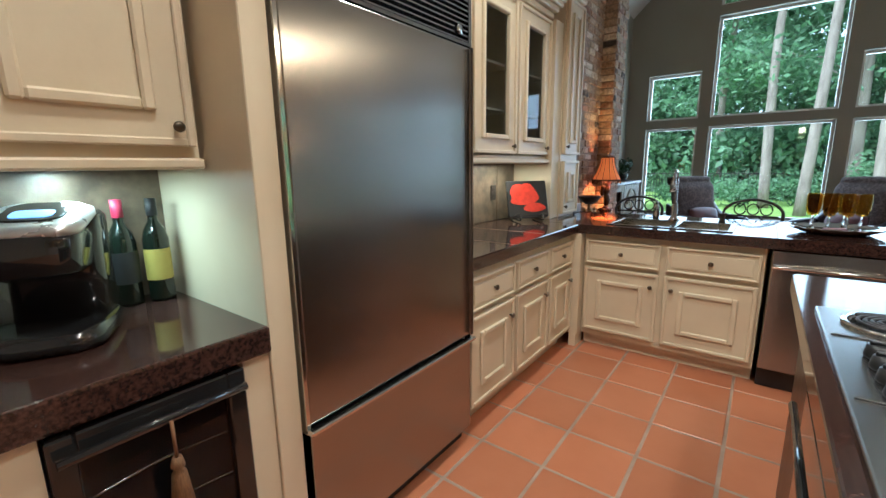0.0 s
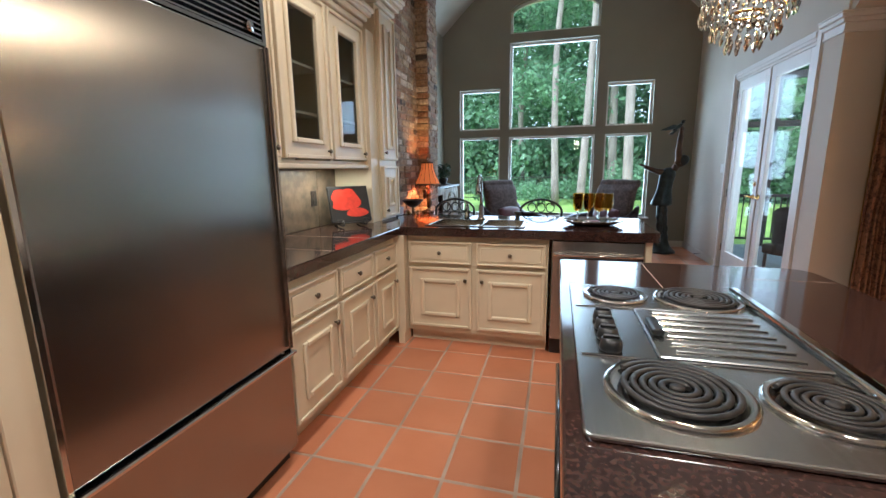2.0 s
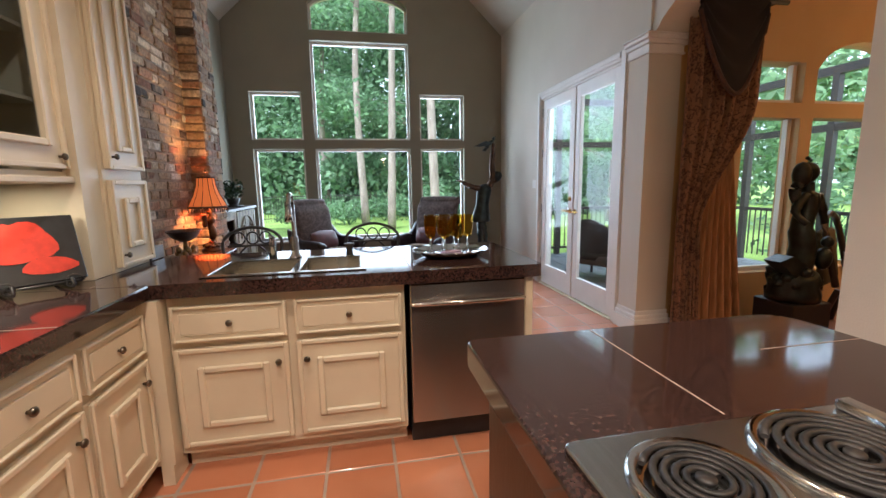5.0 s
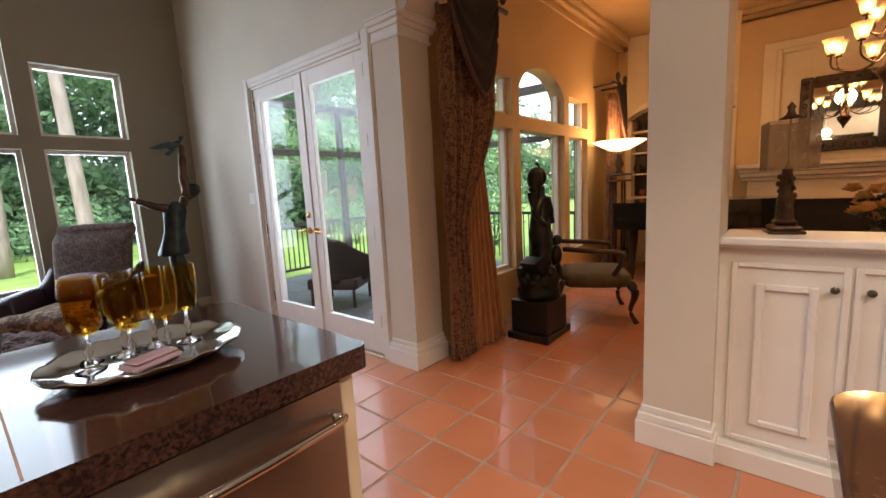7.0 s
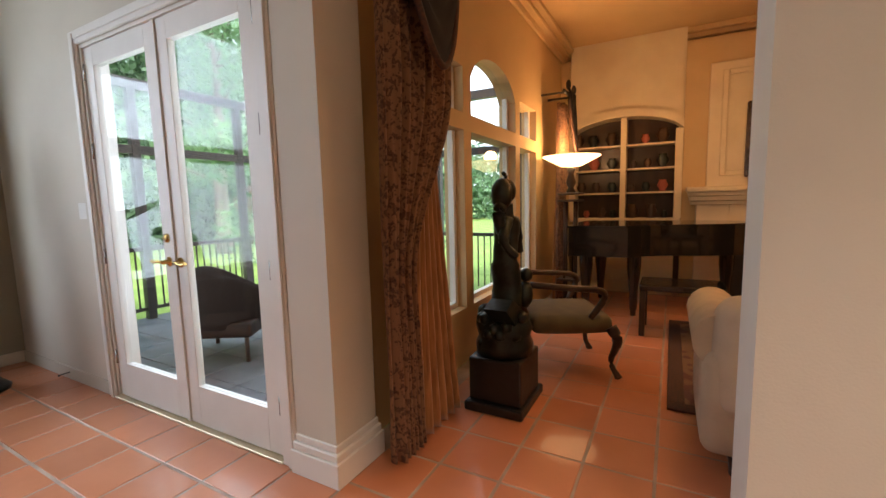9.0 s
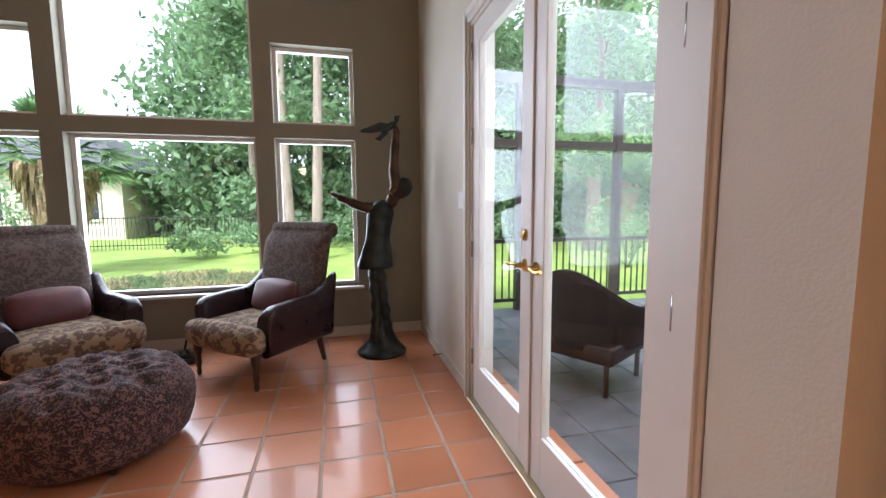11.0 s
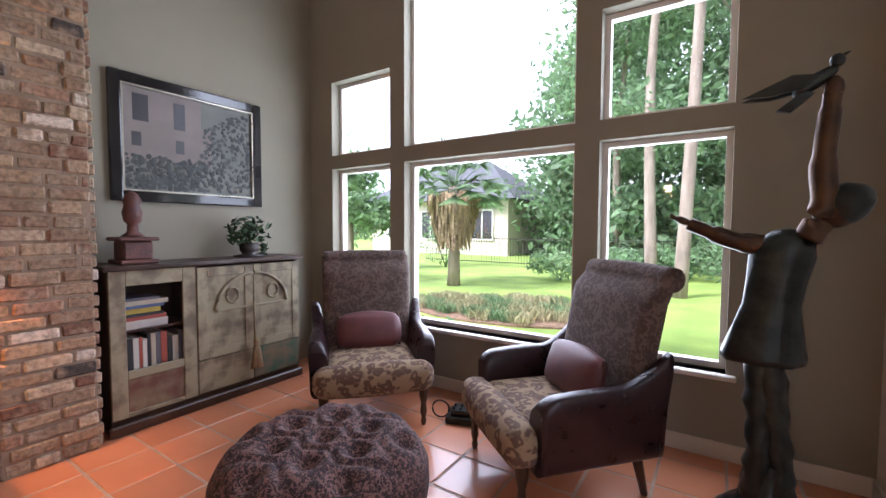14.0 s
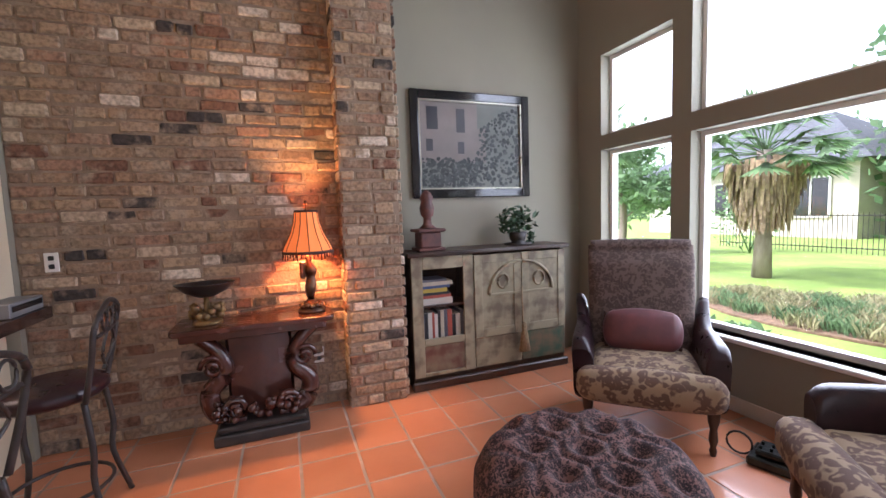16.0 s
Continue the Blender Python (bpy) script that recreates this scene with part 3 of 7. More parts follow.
# ---- living room shell ----
LX, LY0, LY1, LH = 7.1, -1.6, 4.2, 3.42
w = B()
box(w, (LX + 0.25, LY0, 0), (LX + 0.45, LY1 + 0.2, LH))
setting("wall_living_far", w, GOLD, "ochre painted wall")
setting("wall_living_south", box(B(), (XE, LY0 - 0.2, 0), (LX + 0.45, LY0, LH)), GOLD, "ochre painted wall")
setting("ceiling_living", box(B(), (XR + 0.1, LY0 - 0.2, LH), (LX + 0.45, LY1 + 0.2, LH + 0.1)), GOLD, "ochre painted ceiling")
setting("wall_living_west", box(B(), (XE, LY0, EAVE - 0.9), (XE + 0.02, 4.2, LH)), GOLD, "ochre wall over the openings")
w = B()
BAYS = ((3.25, 3.86), (4.0, 5.1), (5.24, 5.85))
for a, b in ((XE, 3.25), (3.86, 4.0), (5.1, 5.24), (5.85, LX + 0.25)):
    box(w, (a, LY1, 0), (b, LY1 + 0.18, LH))
for i, (a, b) in enumerate(BAYS):
    box(w, (a, LY1, 0), (b, LY1 + 0.18, 0.45)), box(w, (a, LY1, 1.87), (b, LY1 + 0.18, 2.0))
    if i == 1:
        for k in range(12):
            p0, p1 = a + (b - a) * k / 12, a + (b - a) * (k + 1) / 12
            prism(w, [(p0, arch(p0, a, b, 2.3, 0.34)), (p1, arch(p1, a, b, 2.3, 0.34)), (p1, LH), (p0, LH)], LY1, LY1 + 0.18, "y")
    else:
        box(w, (a, LY1, 2.35), (b, LY1 + 0.18, LH))
setting("wall_living_north", w, GOLD, "ochre wall with arched window group")
num = 8
for i, (a, b) in enumerate(BAYS):
    for z0, z1 in ((0.45, 1.87), (2.0, 2.54 if i == 1 else 2.35)):
        f = B()
        for xx in (a, b - 0.04):
            box(f, (xx, LY1 + 0.08, z0), (xx + 0.04, LY1 + 0.13, min(z1, 2.35)))
        box(f, (a + 0.04, LY1 + 0.08, z0), (b - 0.04, LY1 + 0.13, z0 + 0.04))
        wv = setting("window_%d" % num, f, WHITE, "living room window with painted frame")
        num += 1
        p = ob("pane", box(B(), (a + 0.02, LY1 + 0.1, z0 + 0.02), (b - 0.02, LY1 + 0.106, z1 + 0.06)), PANE, wv)
        p.visible_shadow = False
cr = B()
for h0, h1, o in ((LH - 0.06, LH - 0.001, 0.16), (LH - 0.12, LH - 0.06, 0.1), (LH - 0.2, LH - 0.12, 0.04)):
    box(cr, (XE + 0.03, LY1 - o, h0), (LX + 0.25 - 0.001, LY1 - 0.001, h1), 0.01)
    box(cr, (LX + 0.25 - o, LY0, h0), (LX + 0.248, LY1 - o, h1), 0.01)
setting("trim_crown", cr, GOLD, "stepped crown moulding")

# half wall with cupboards
hw = B()
box(hw, (XR + 0.06, -1.6, 0), (XE - 0.01, CB1, 1.0))
box(hw, (XR + 0.0, -1.6, 0), (XR + 0.06, CB1, 0.1), 0.004)
HALF = setting("half_wall", hw, WHITE, "white panelled half wall cupboard")
setting("half_wall_cap", box(box(B(), (XR - 0.0, -1.6, 1.015), (XE + 0.04, CB1, 1.05), 0.008, 2), (XR + 0.025, -1.6, 1.0005), (XE + 0.02, CB1, 1.0145), 0.004), WHITE, "moulded white half wall cap")


def panel_door(parent, w, h, mat, knob, z=0, knob_side=1, knob_z=None, name="door", glassy=False):
    """A moulded raised-panel door in its own x-z plane, its face towards -y, its lower left corner at the origin. Returns the door."""
    d = B()
    t, fr = 0.02, min(0.065, h * 0.24)
    if not glassy:
        box(d, (0.002, 0, 0.002), (w - 0.002, t, h - 0.002), 0.003)
    for x0, z0, x1, z1, y in ((0, 0, fr * 0.34, h, -0.012), (w - fr * 0.34, 0, w, h, -0.012), (fr * 0.34, 0, w - fr * 0.34, fr * 0.34, -0.012), (fr * 0.34, h - fr * 0.34, w - fr * 0.34, h, -0.012)):
        box(d, (x0, y, z0), (x1, -0.0005 if not glassy else t, z1), 0.004)
    i0 = fr * 0.34
    if h > 0.3:
        fr2 = fr * 1.35
        j0 = fr2 + 0.03
        for x0, z0, x1, z1 in ((fr2, fr2, j0, h - fr2), (w - j0, fr2, w - fr2, h - fr2), (j0, fr2, w - j0, j0), (j0, h - j0, w - j0, h - fr2)):
            box(d, (x0, -0.016, z0), (x1, -0.0005 if not glassy else t, z1), 0.006)
        if glassy:
            box(d, (i0, 0.002, i0), (fr2, t, h - i0)), box(d, (w - fr2, 0.002, i0), (w - i0, t, h - i0)), box(d, (fr2, 0.002, i0), (w - fr2, t, fr2)), box(d, (fr2, 0.002, h - fr2), (w - fr2, t, h - i0))
    else:
        box(d, (fr * 0.8, -0.006, fr * 0.8), (w - fr * 0.8, -0.0005, h - fr * 0.8), 0.005)
    o = ob(name, d, mat, parent)
    if knob:
        k = B()
        lathe(k, [(0, 0), (0.006, 0), (0.006, 0.012), (0.014, 0.018), (0.015, 0.024), (0.009, 0.03), (0, 0.031)], 12)
        kx = (w - 0.045 if knob_side > 0 else 0.045) if knob_side else w / 2
        kz = knob_z if knob_z is not None else h - 0.09
        xform(k, Matrix.Translation((kx, -0.001, kz)) @ Matrix.Rotation(radians(90), 4, "X"))
        ob("knob", k, knob, o)
    if glassy:
        ob("pane", box(B(), (fr * 1.3, 0.008, fr * 1.3), (w - fr * 1.3, 0.012, h - fr * 1.3)), DARKPANE, o)
    return o


def place(o, x, y, z, rz):
    o.matrix_basis = pose(x, y, z, 0, 0, rz)


PEWTER = M("dark_pewter", (0.18, 0.15, 0.11), rough=0.3, metal=1, bump=0)
yy = CB1 - 0.044
for k in range(9):
    d = panel_door(HALF, 0.378, 0.82, WHITE, PEWTER, knob_side=1 if k % 2 == 0 else -1)
    place(d, XR + 0.058, yy, 0.12, -90)
    yy -= 0.389

# ---- kitchen: base cabinets ----


def base_cabinet(label, units, x, y, rz, depth=0.6, toe=True):
    """units: (width, kind); front faces local -y, left end at the origin."""
    total = sum(u[0] for u in units)
    c = thing("base_cabinet", label, "kitchen cabinet", x, y, 0, rz)
    b = B()
    box(b, (0, 0.022, 0.1), (total, depth, 0.855))
    box(b, (0, 0.09, 0), (total, depth, 0.1))
    ob("body", b, CREAM, c)
    u0 = 0
    for wd, side in units:
        g0 = 0.018
        dr = panel_door(c, wd - 2 * g0, 0.165, CREAM, PEWTER if side != 9 else None, knob_side=0, knob_z=0.083, name="drawer")
        place(dr, u0 + g0, 0, 0.645, 0)
        d = panel_door(c, wd - 2 * g0, 0.47, CREAM, PEWTER, knob_side=1 if side != -1 else -1)
        place(d, u0 + g0, 0, 0.145, 0)
        u0 += wd
    return c


FX = -1.045
for k, y in enumerate((1.475, 1.955, 2.42)):
    wd = (0.48, 0.465, 0.42)[k]
    base_cabinet("cream raised-panel base cabinet with one drawer", [(wd, 1)], FX, y, 90)
base_cabinet("cream sink base cabinet with two panelled doors", [(0.52, 1), (0.53, -1)], -0.985, 2.9, 0, 0.58)
fill = thing("cabinet_filler", "cream corner filler between cabinets", "cabinet", 0, 0, 0)
ob("body", box(box(B(), (-1.63, 2.845, 0.1), (-0.99, 3.48, 0.853)), (-1.05, 2.845, 0.0), (-1.0, 2.99, 0.1)), CREAM, fill)
ep = thing("peninsula_panel", "cream end panel and back of the peninsula", "panel", 0, 0, 0)
ob("panel", box(box(B(), (0.685, 2.9, 0), (0.725, 3.5, 0.855), 0.003), (-1.65, 3.485, 0), (0.684, 3.5, 0.853)), CREAM, ep)


def rounded(x0, y0, x1, y1, rs, n=6):
    """Corner radii: (x1,y1), (x0,y1), (x0,y0), (x1,y0)."""
    out = []
    for (cx, cy, a0), r in zip(((x1, y1, 0), (x0, y1, 90), (x0, y0, 180), (x1, y0, 270)), rs):
        sx, sy = (1 if cx == x1 else -1), (1 if cy == y1 else -1)
        if r == 0:
            out.append((cx, cy))
            continue
        for k in range(n + 1):
            a = radians(a0 + 90 * k / n)
            out.append((cx - sx * r + r * math.cos(a), cy - sy * r + r * math.sin(a)))
    return out


def edge_bevel(bm, off=0.008):
    es = [e for e in bm.edges if abs(e.verts[0].co.z - e.verts[1].co.z) < 1e-5 and len(e.link_faces) == 2 and any(abs(f.normal.z) < 0.5 for f in e.link_faces)]
    bmesh.ops.bevel(bm, geom=es, offset=off, segments=2, affect="EDGES", profile=0.5)
    return bm


CT0, CT1 = 0.857, 0.92
ct = thing("countertop", "dark brown polished granite countertop", "countertop", 0, 0, 0)
b = B()
SX0, SX1, SY0, SY1 = -0.84, -0.13, 2.98, 3.38
box(b, (-1.655, 1.472, CT0), (-1.02, 2.87, CT1), 0.006)
box(b, (-1.655, 2.87, CT0), (SX0, 3.2, CT1)), box(b, (-1.655, 3.2, CT0), (SX0, 3.72, CT1))
box(b, (SX0, 2.87, CT0), (SX1, SY0, CT1)), box(b, (SX0, SY1, CT0), (SX1, 3.72, CT1))
prism(b, rounded(SX1, 2.87, 0.765, 3.72, (0.05, 0, 0, 0.03)), CT0, CT1)
ob("slab", b, GRANITE, ct)
gl = B()
for y in (1.9, 2.33):
    box(gl, (-1.65, y, CT1 - 0.001), (-1.03, y + 0.004, CT1 + 0.0008))
for x in (-1.25, 0.1):
    box(gl, (x, 2.88, CT1 - 0.001), (x + 0.004, 3.71 if x > 0 else 2.97, CT1 + 0.0008))
ob("joint", gl, GROUT, ct)
sp = B()
for k in range(4):
    box(sp, (-1.66, 1.475 + k * 0.435, CT1 + 0.001), (-1.645, 1.475 + k * 0.435 + 0.432, 1.36), 0.002)
setting("backsplash", sp, STONE_SPLASH, "brown stone tile backsplash")

# sink
sk = thing("kitchen_sink", "double bowl stainless steel sink with rim", "sink", 0, 0, 0)
b = B()
mid = -0.45
box(b, (SX0 - 0.02, SY0 - 0.02, CT1 + 0.001), (SX1 + 0.02, SY0 + 0.01, CT1 + 0.007), 0.003)
box(b, (SX0 - 0.02, SY1 - 0.01, CT1 + 0.001), (SX1 + 0.02, SY1 + 0.05, CT1 + 0.007), 0.003)
for xx in (SX0 - 0.02, SX1 - 0.01, mid - 0.02):
    box(b, (xx, SY0 + 0.01, CT1 + 0.001), (xx + (0.04 if xx == mid - 0.02 else 0.03), SY1 - 0.01, CT1 + 0.007), 0.003)
for x0, x1 in ((SX0 + 0.008, mid - 0.018), (mid + 0.018, SX1 - 0.008)):
    y0, y1, zb = SY0 + 0.008, SY1 - 0.008, 0.745
    box(b, (x0, y0, zb), (x1, y1, zb + 0.005))
    for a0, b0, a1, b1 in ((x0, y0, x0 + 0.004, y1), (x1 - 0.004, y0, x1, y1), (x0, y0, x1, y0 + 0.004), (x0, y1 - 0.004, x1, y1)):
        box(b, (a0, b0, zb), (a1, b1, CT1 + 0.002))
ob("bowl", b, M("sink_steel", (0.34, 0.31, 0.27), (0.28, 0.26, 0.22), 5, 0.24, metal=1, bump=0.02), sk)
fa = thing("kitchen_faucet", "brushed steel gooseneck faucet behind the sink", "faucet", -0.5, SY1 + 0.02, CT1 + 0.006)
b = B()
lathe(b, [(0, 0), (0.035, 0), (0.035, 0.01), (0.024, 0.02), (0.02, 0.12), (0.0, 0.125)], 14)
tube(b, spline([(0, 0, 0.1), (0, 0, 0.26), (0, -0.03, 0.345), (0, -0.09, 0.355), (0, -0.13, 0.30)], 5), 0.012, 10)
tube(b, [(0, -0.13, 0.305), (0, -0.143, 0.25), (0, -0.148, 0.215)], [0.014, 0.019, 0.021], 10)
ob("spout", b, STEEL, fa)
b = B()
lathe(b, [(0, 0), (0.022, 0), (0.02, 0.09), (0.014, 0.13), (0, 0.135)], 12, (-0.12, 0.0, 0))
tube(b, [(-0.12, 0, 0.11), (-0.12, -0.06, 0.14)], 0.008, 8)
ob("handle", b, STEEL, fa)
b = thing("soap_dispenser", "dark metal soap dispenser by the sink", "dispenser", -0.2, SY1 + 0.03, CT1 + 0.006)
ob("body", lathe(B(), [(0, 0), (0.022, 0), (0.018, 0.03), (0.02, 0.05), (0.03, 0.06), (0.03, 0.068), (0, 0.07)], 12), IRON, b)

# dishwasher
dw = thing("dishwasher", "stainless steel dishwasher with curved bar handle", "dishwasher", 0.085, 2.885, 0)
b = B()
box(b, (0.004, 0.0, 0.13), (0.593, 0.55, 0.85), 0.006)
ob("door", b, WASHER, dw)
ob("kick", box(B(), (0.004, 0.06, 0.0), (0.593, 0.55, 0.128)), BLACKM, dw)
ob("control_strip", box(B(), (0.004, 0.004, 0.8505), (0.593, 0.5, 0.856)), BLACKM, dw)
ob("handle", tube(B(), spline([(0.03, 0.002, 0.755), (0.04, -0.03, 0.757), (0.3, -0.045, 0.76), (0.557, -0.03, 0.757), (0.567, 0.002, 0.755)], 6), 0.011, 10), CHROME, dw)

# ---- refrigerator ----
fr = thing("refrigerator", "built-in brushed steel refrigerator with bottom freezer", "refrigerator", FX, 0.56, 0, 90)
W = 0.905
ob("body", box(B(), (0.004, 0.03, 0.0), (W - 0.004, 0.6, 2.13)), BLACKM, fr)
ob("door", box(B(), (0.012, -0.03, 0.565), (W - 0.012, 0.028, 1.815), 0.006, 2), FRIDGE, fr)
ob("freezer_drawer", box(B(), (0.012, -0.03, 0.09), (W - 0.012, 0.028, 0.535), 0.006, 2), FRIDGE, fr)
b = B()
box(b, (0.0, -0.055, 0.539), (W, -0.018, 0.556), 0.004)
box(b, (0.0, -0.03, 0.539), (0.012, 0.03, 1.82)), box(b, (W - 0.012, -0.03, 0.539), (W, 0.03, 1.82))
ob("handle_trim", b, CHROME, fr)
ob("handle", box(box(B(), (W - 0.03, -0.042, 0.575), (W - 0.012, -0.031, 1.81), 0.003), (W - 0.03, -0.055, 0.575), (W - 0.024, -0.042, 1.81), 0.002), STEEL, fr)
b = B()
for k in range(15):
    z = 1.835 + k * 0.019
    prism(b, [(-0.026, z), (0.02, z + 0.008), (0.02, z + 0.011), (-0.026, z + 0.006)], 0.02, W - 0.02, "x")
box(b, (0, -0.028, 1.82), (0.02, 0.03, 2.13)), box(b, (W - 0.02, -0.028, 1.82), (W, 0.03, 2.13)), box(b, (0.02, -0.028, 2.115), (W - 0.02, 0.03, 2.13)), box(b, (0.02, -0.028, 1.82), (W - 0.02, 0.03, 1.832))
ob("grille", b, STEEL, fr)
b = B()
lathe(b, [(0, 0), (0.02, 0), (0.02, 0.006), (0, 0.007)], 14)
xform(b, Matrix.Translation((W - 0.09, -0.029, 1.87)) @ Matrix.Rotation(radians(90), 4, "X"))
ob("badge", b, CHROME, fr)
t = thing("refrigerator_surround", "cream painted panel and cupboard round the refrigerator", "cabinet", 0, 0, 0)
b = B()
box(b, (-1.655, 0.476, 0), (-1.03, 0.553, 2.75), 0.003)
box(b, (-1.655, 0.553, 2.14), (-1.05, 1.47, 2.75))
ob("panel", b, CREAM, t)

# ---- upper cabinets ----


def upper_cabinet(label, x, y, z, rz, doors, h, depth, crown=True, dr_z=0.0):
    total = sum(d[0] for d in doors)
    c = thing("wall_cabinet", label, "kitchen cabinet", x, y, z, rz)
    b = B()
    gl = any(d[1] == "glass" for d in doors)
    if gl:
        box(b, (0, depth - 0.01, 0), (total, depth, h)), box(b, (0, 0.022, 0), (total, depth - 0.01, 0.02)), box(b, (0, 0.022, h - 0.02), (total, depth - 0.01, h))
        u = 0
        for wd, k in doors:
            box(b, (u, 0.022, 0.02), (u + 0.016, depth - 0.01, h - 0.02))
            if k == "solid":
                box(b, (u + 0.016, 0.022, 0.02), (u + wd, 0.034, h - 0.02))
            else:
                for z2 in (0.3, 0.58):
                    box(b, (u + 0.016, 0.06, z2), (u + wd, depth - 0.01, z2 + 0.015))
            u += wd
        box(b, (total - 0.016, 0.022, 0.02), (total, depth - 0.01, h - 0.02))
    else:
        box(b, (0, 0.022, 0), (total, depth, h))
    ob("body", b, CREAM, c)
    u = 0
    for i, (wd, k) in enumerate(doors):
        d = panel_door(c, wd - 0.03, h - 0.05, CREAM, PEWTER, knob_side=1, knob_z=0.05, glassy=k == "glass")
        place(d, u + 0.015, 0, 0.03, 0)
        u += wd
    b = B()
    ob("light_rail", box(B(), (-0.0, -0.015, -0.03), (total, depth, -0.001), 0.006), CREAM, c)
    if crown:
        for k, o in ((0, 0.01), (0.045, 0.035), (0.08, 0.06), (0.11, 0.075)):
            box(b, (-0.0, -o, h + k), (total + o, depth, h + k + 0.04), 0.008)
        ob("moulding", b, CREAM, c)
    return c


upper_cabinet("cream wall cabinet with one solid and two glazed doors", -1.35, 1.475, 1.385, 90, [(0.50, "solid"), (0.545, "glass"), (0.53, "glass")], 1.0, 0.3)
tw = thing("tower_cabinet", "tall narrow cream cabinet standing on the countertop", "kitchen cabinet", -1.29, 3.2, CT1 + 0.002, 90)
b = B()
box(b, (0, 0.022, 0), (0.36, 0.365, 1.68))
ob("body", b, CREAM, tw)
place(panel_door(tw, 0.33, 0.43, CREAM, PEWTER, knob_side=-1, knob_z=0.06), 0.015, 0, 0.02, 0)
place(panel_door(tw, 0.33, 1.15, CREAM, PEWTER, knob_side=-1, knob_z=0.06), 0.015, 0, 0.5, 0)
b = B()
for k, o in ((0, 0.01), (0.045, 0.04), (0.08, 0.065), (0.11, 0.08)):
    box(b, (-o, -o, 1.68 + k), (0.36 + o, 0.365, 1.68 + k + 0.04), 0.008)
ob("moulding", b, CREAM, tw)
sidep = thing("cabinet_side_panel", "cream panel between wall cabinet and tower", "panel", 0, 0, 0)
ob("panel", box(B(), (-1.655, 3.052, CT1 + 0.002), (-1.32, 3.19, 2.38)), CREAM, sidep)
upper_cabinet("cream raised-panel wall cabinet over the coffee counter", -1.26, -0.5, 1.37, 90, [(0.48, "solid"), (0.48, "solid")], 1.3, 0.39, False)

# ---- coffee counter ----
nk = thing("countertop", "dark granite coffee counter with thick edge", "countertop", 0, 0, 0)
ob("slab", box(B(), (-1.655, -0.6, 0.845), (-1.015, 0.474, CT1), 0.008, 2), GRANITE, nk)
sp = B()
box(sp, (-1.66, -0.6, CT1 + 0.001), (-1.645, 0.475, 1.368))
setting("backsplash_nook", sp, STONE_SPLASH, "brown mottled stone backsplash")
nb = thing("base_cabinet", "cream cabinet frame round the wine cooler", "kitchen cabinet", 0, 0, 0)
ob("body", box(box(B(), (-1.65, 0.40, 0), (-1.04, 0.474, 0.843)), (-1.65, -0.08, 0), (-1.04, 0.0, 0.843)), CREAM, nb)
pier = thing("brick_pier", "low old brick pier under the counter end", "brick pier", 0, 0, 0)
ob("core", box(B(), (-1.65, -0.6, 0), (-1.05, -0.085, 0.84)), MORTAR, pier)
PB = box(B(), (-0.012, 0.0, 0.0), (0.02, 0.098, 0.06), 0.006)
PBM = bpy.data.meshes.new("brick")
PB.to_mesh(PBM)
PB.free()
PBM.materials.append(BRICK)
for r in range(11):
    for k in range(5):
        o = new("brick", PBM)
        o.parent = pier
        o.location = (-1.05, -0.6 + k * 0.103 + (0.0), 0.01 + r * 0.075)
wc = thing("wine_cooler", "black glass-fronted wine cooler under the counter", "wine cooler", -1.03, 0.005, 0, 90)
ob("body", box(B(), (0.0, 0.03, 0.05), (0.39, 0.55, 0.835)), BLACKM, wc)
b = B()
for a in ((0, -0.01, 0.07, 0.045, 0.028, 0.83), (0.345, -0.01, 0.07, 0.39, 0.028, 0.83), (0.045, -0.01, 0.07, 0.345, 0.028, 0.12), (0.045, -0.01, 0.775, 0.345, 0.028, 0.83)):
    box(b, a[:3], a[3:], 0.004)
ob("door", b, BLACK, wc)
ob("pane", box(B(), (0.045, 0.005, 0.12), (0.345, 0.012, 0.775)), DARKPANE, wc)
ob("handle", tube(B(), [(0.01, -0.03, 0.79), (0.38, -0.03, 0.79)], 0.011, 10), BLACK, wc)
b = B()
for z in (0.3, 0.42, 0.54, 0.66):
    tube(b, spline([(0.05, 0.02, z), (0.2, 0.02, z + 0.012), (0.34, 0.02, z)], 4), 0.003, 6)
ob("rack", b, CHROME, wc)
b = B()
tube(b, [(0.20, -0.045, 0.79), (0.20, -0.047, 0.70)], 0.004, 6)
lathe(b, [(0, 0), (0.01, 0.002), (0.015, -0.02), (0.01, -0.03), (0.016, -0.04), (0.028, -0.15), (0, -0.152)], 12, (0.20, -0.047, 0.70))
ta = thing("tassel", "brown silk tassel hanging from the cooler handle", "tassel", -1.03, 0.005, 0, 90)
ob("tassel_cord", b, M("brown_silk_tassel", (0.25, 0.13, 0.05), (0.14, 0.07, 0.03), 60, 0.6, bump=0.4, stretch=(8, 8, 0.5)), ta)
cm = thing("coffee_maker", "black and silver pod coffee maker on the counter", "coffee maker", -1.37, 0.12, CT1 + 0.002, 62)


def stack(bm, levels):
    """Rounded rectangles (half width, y front, y back, z) joined upwards into a closed body."""
    rings = []
    for hw2, yf, yb, z in levels:
        pts = rounded(-hw2, yf, hw2, yb, (min(hw2, (yb - yf) / 2) * 0.6,) * 4, 6)
        rings.append([bm.verts.new((x, y, z)) for x, y in pts])
    for p, q in zip(rings, rings[1:]):
        for k in range(len(p)):
            f = bm.faces.new((p[k], p[(k + 1) % len(p)], q[(k + 1) % len(q)], q[k]))
            f.smooth = True
    bm.faces.new(rings[0][::-1]), bm.faces.new(rings[-1])
    return bm


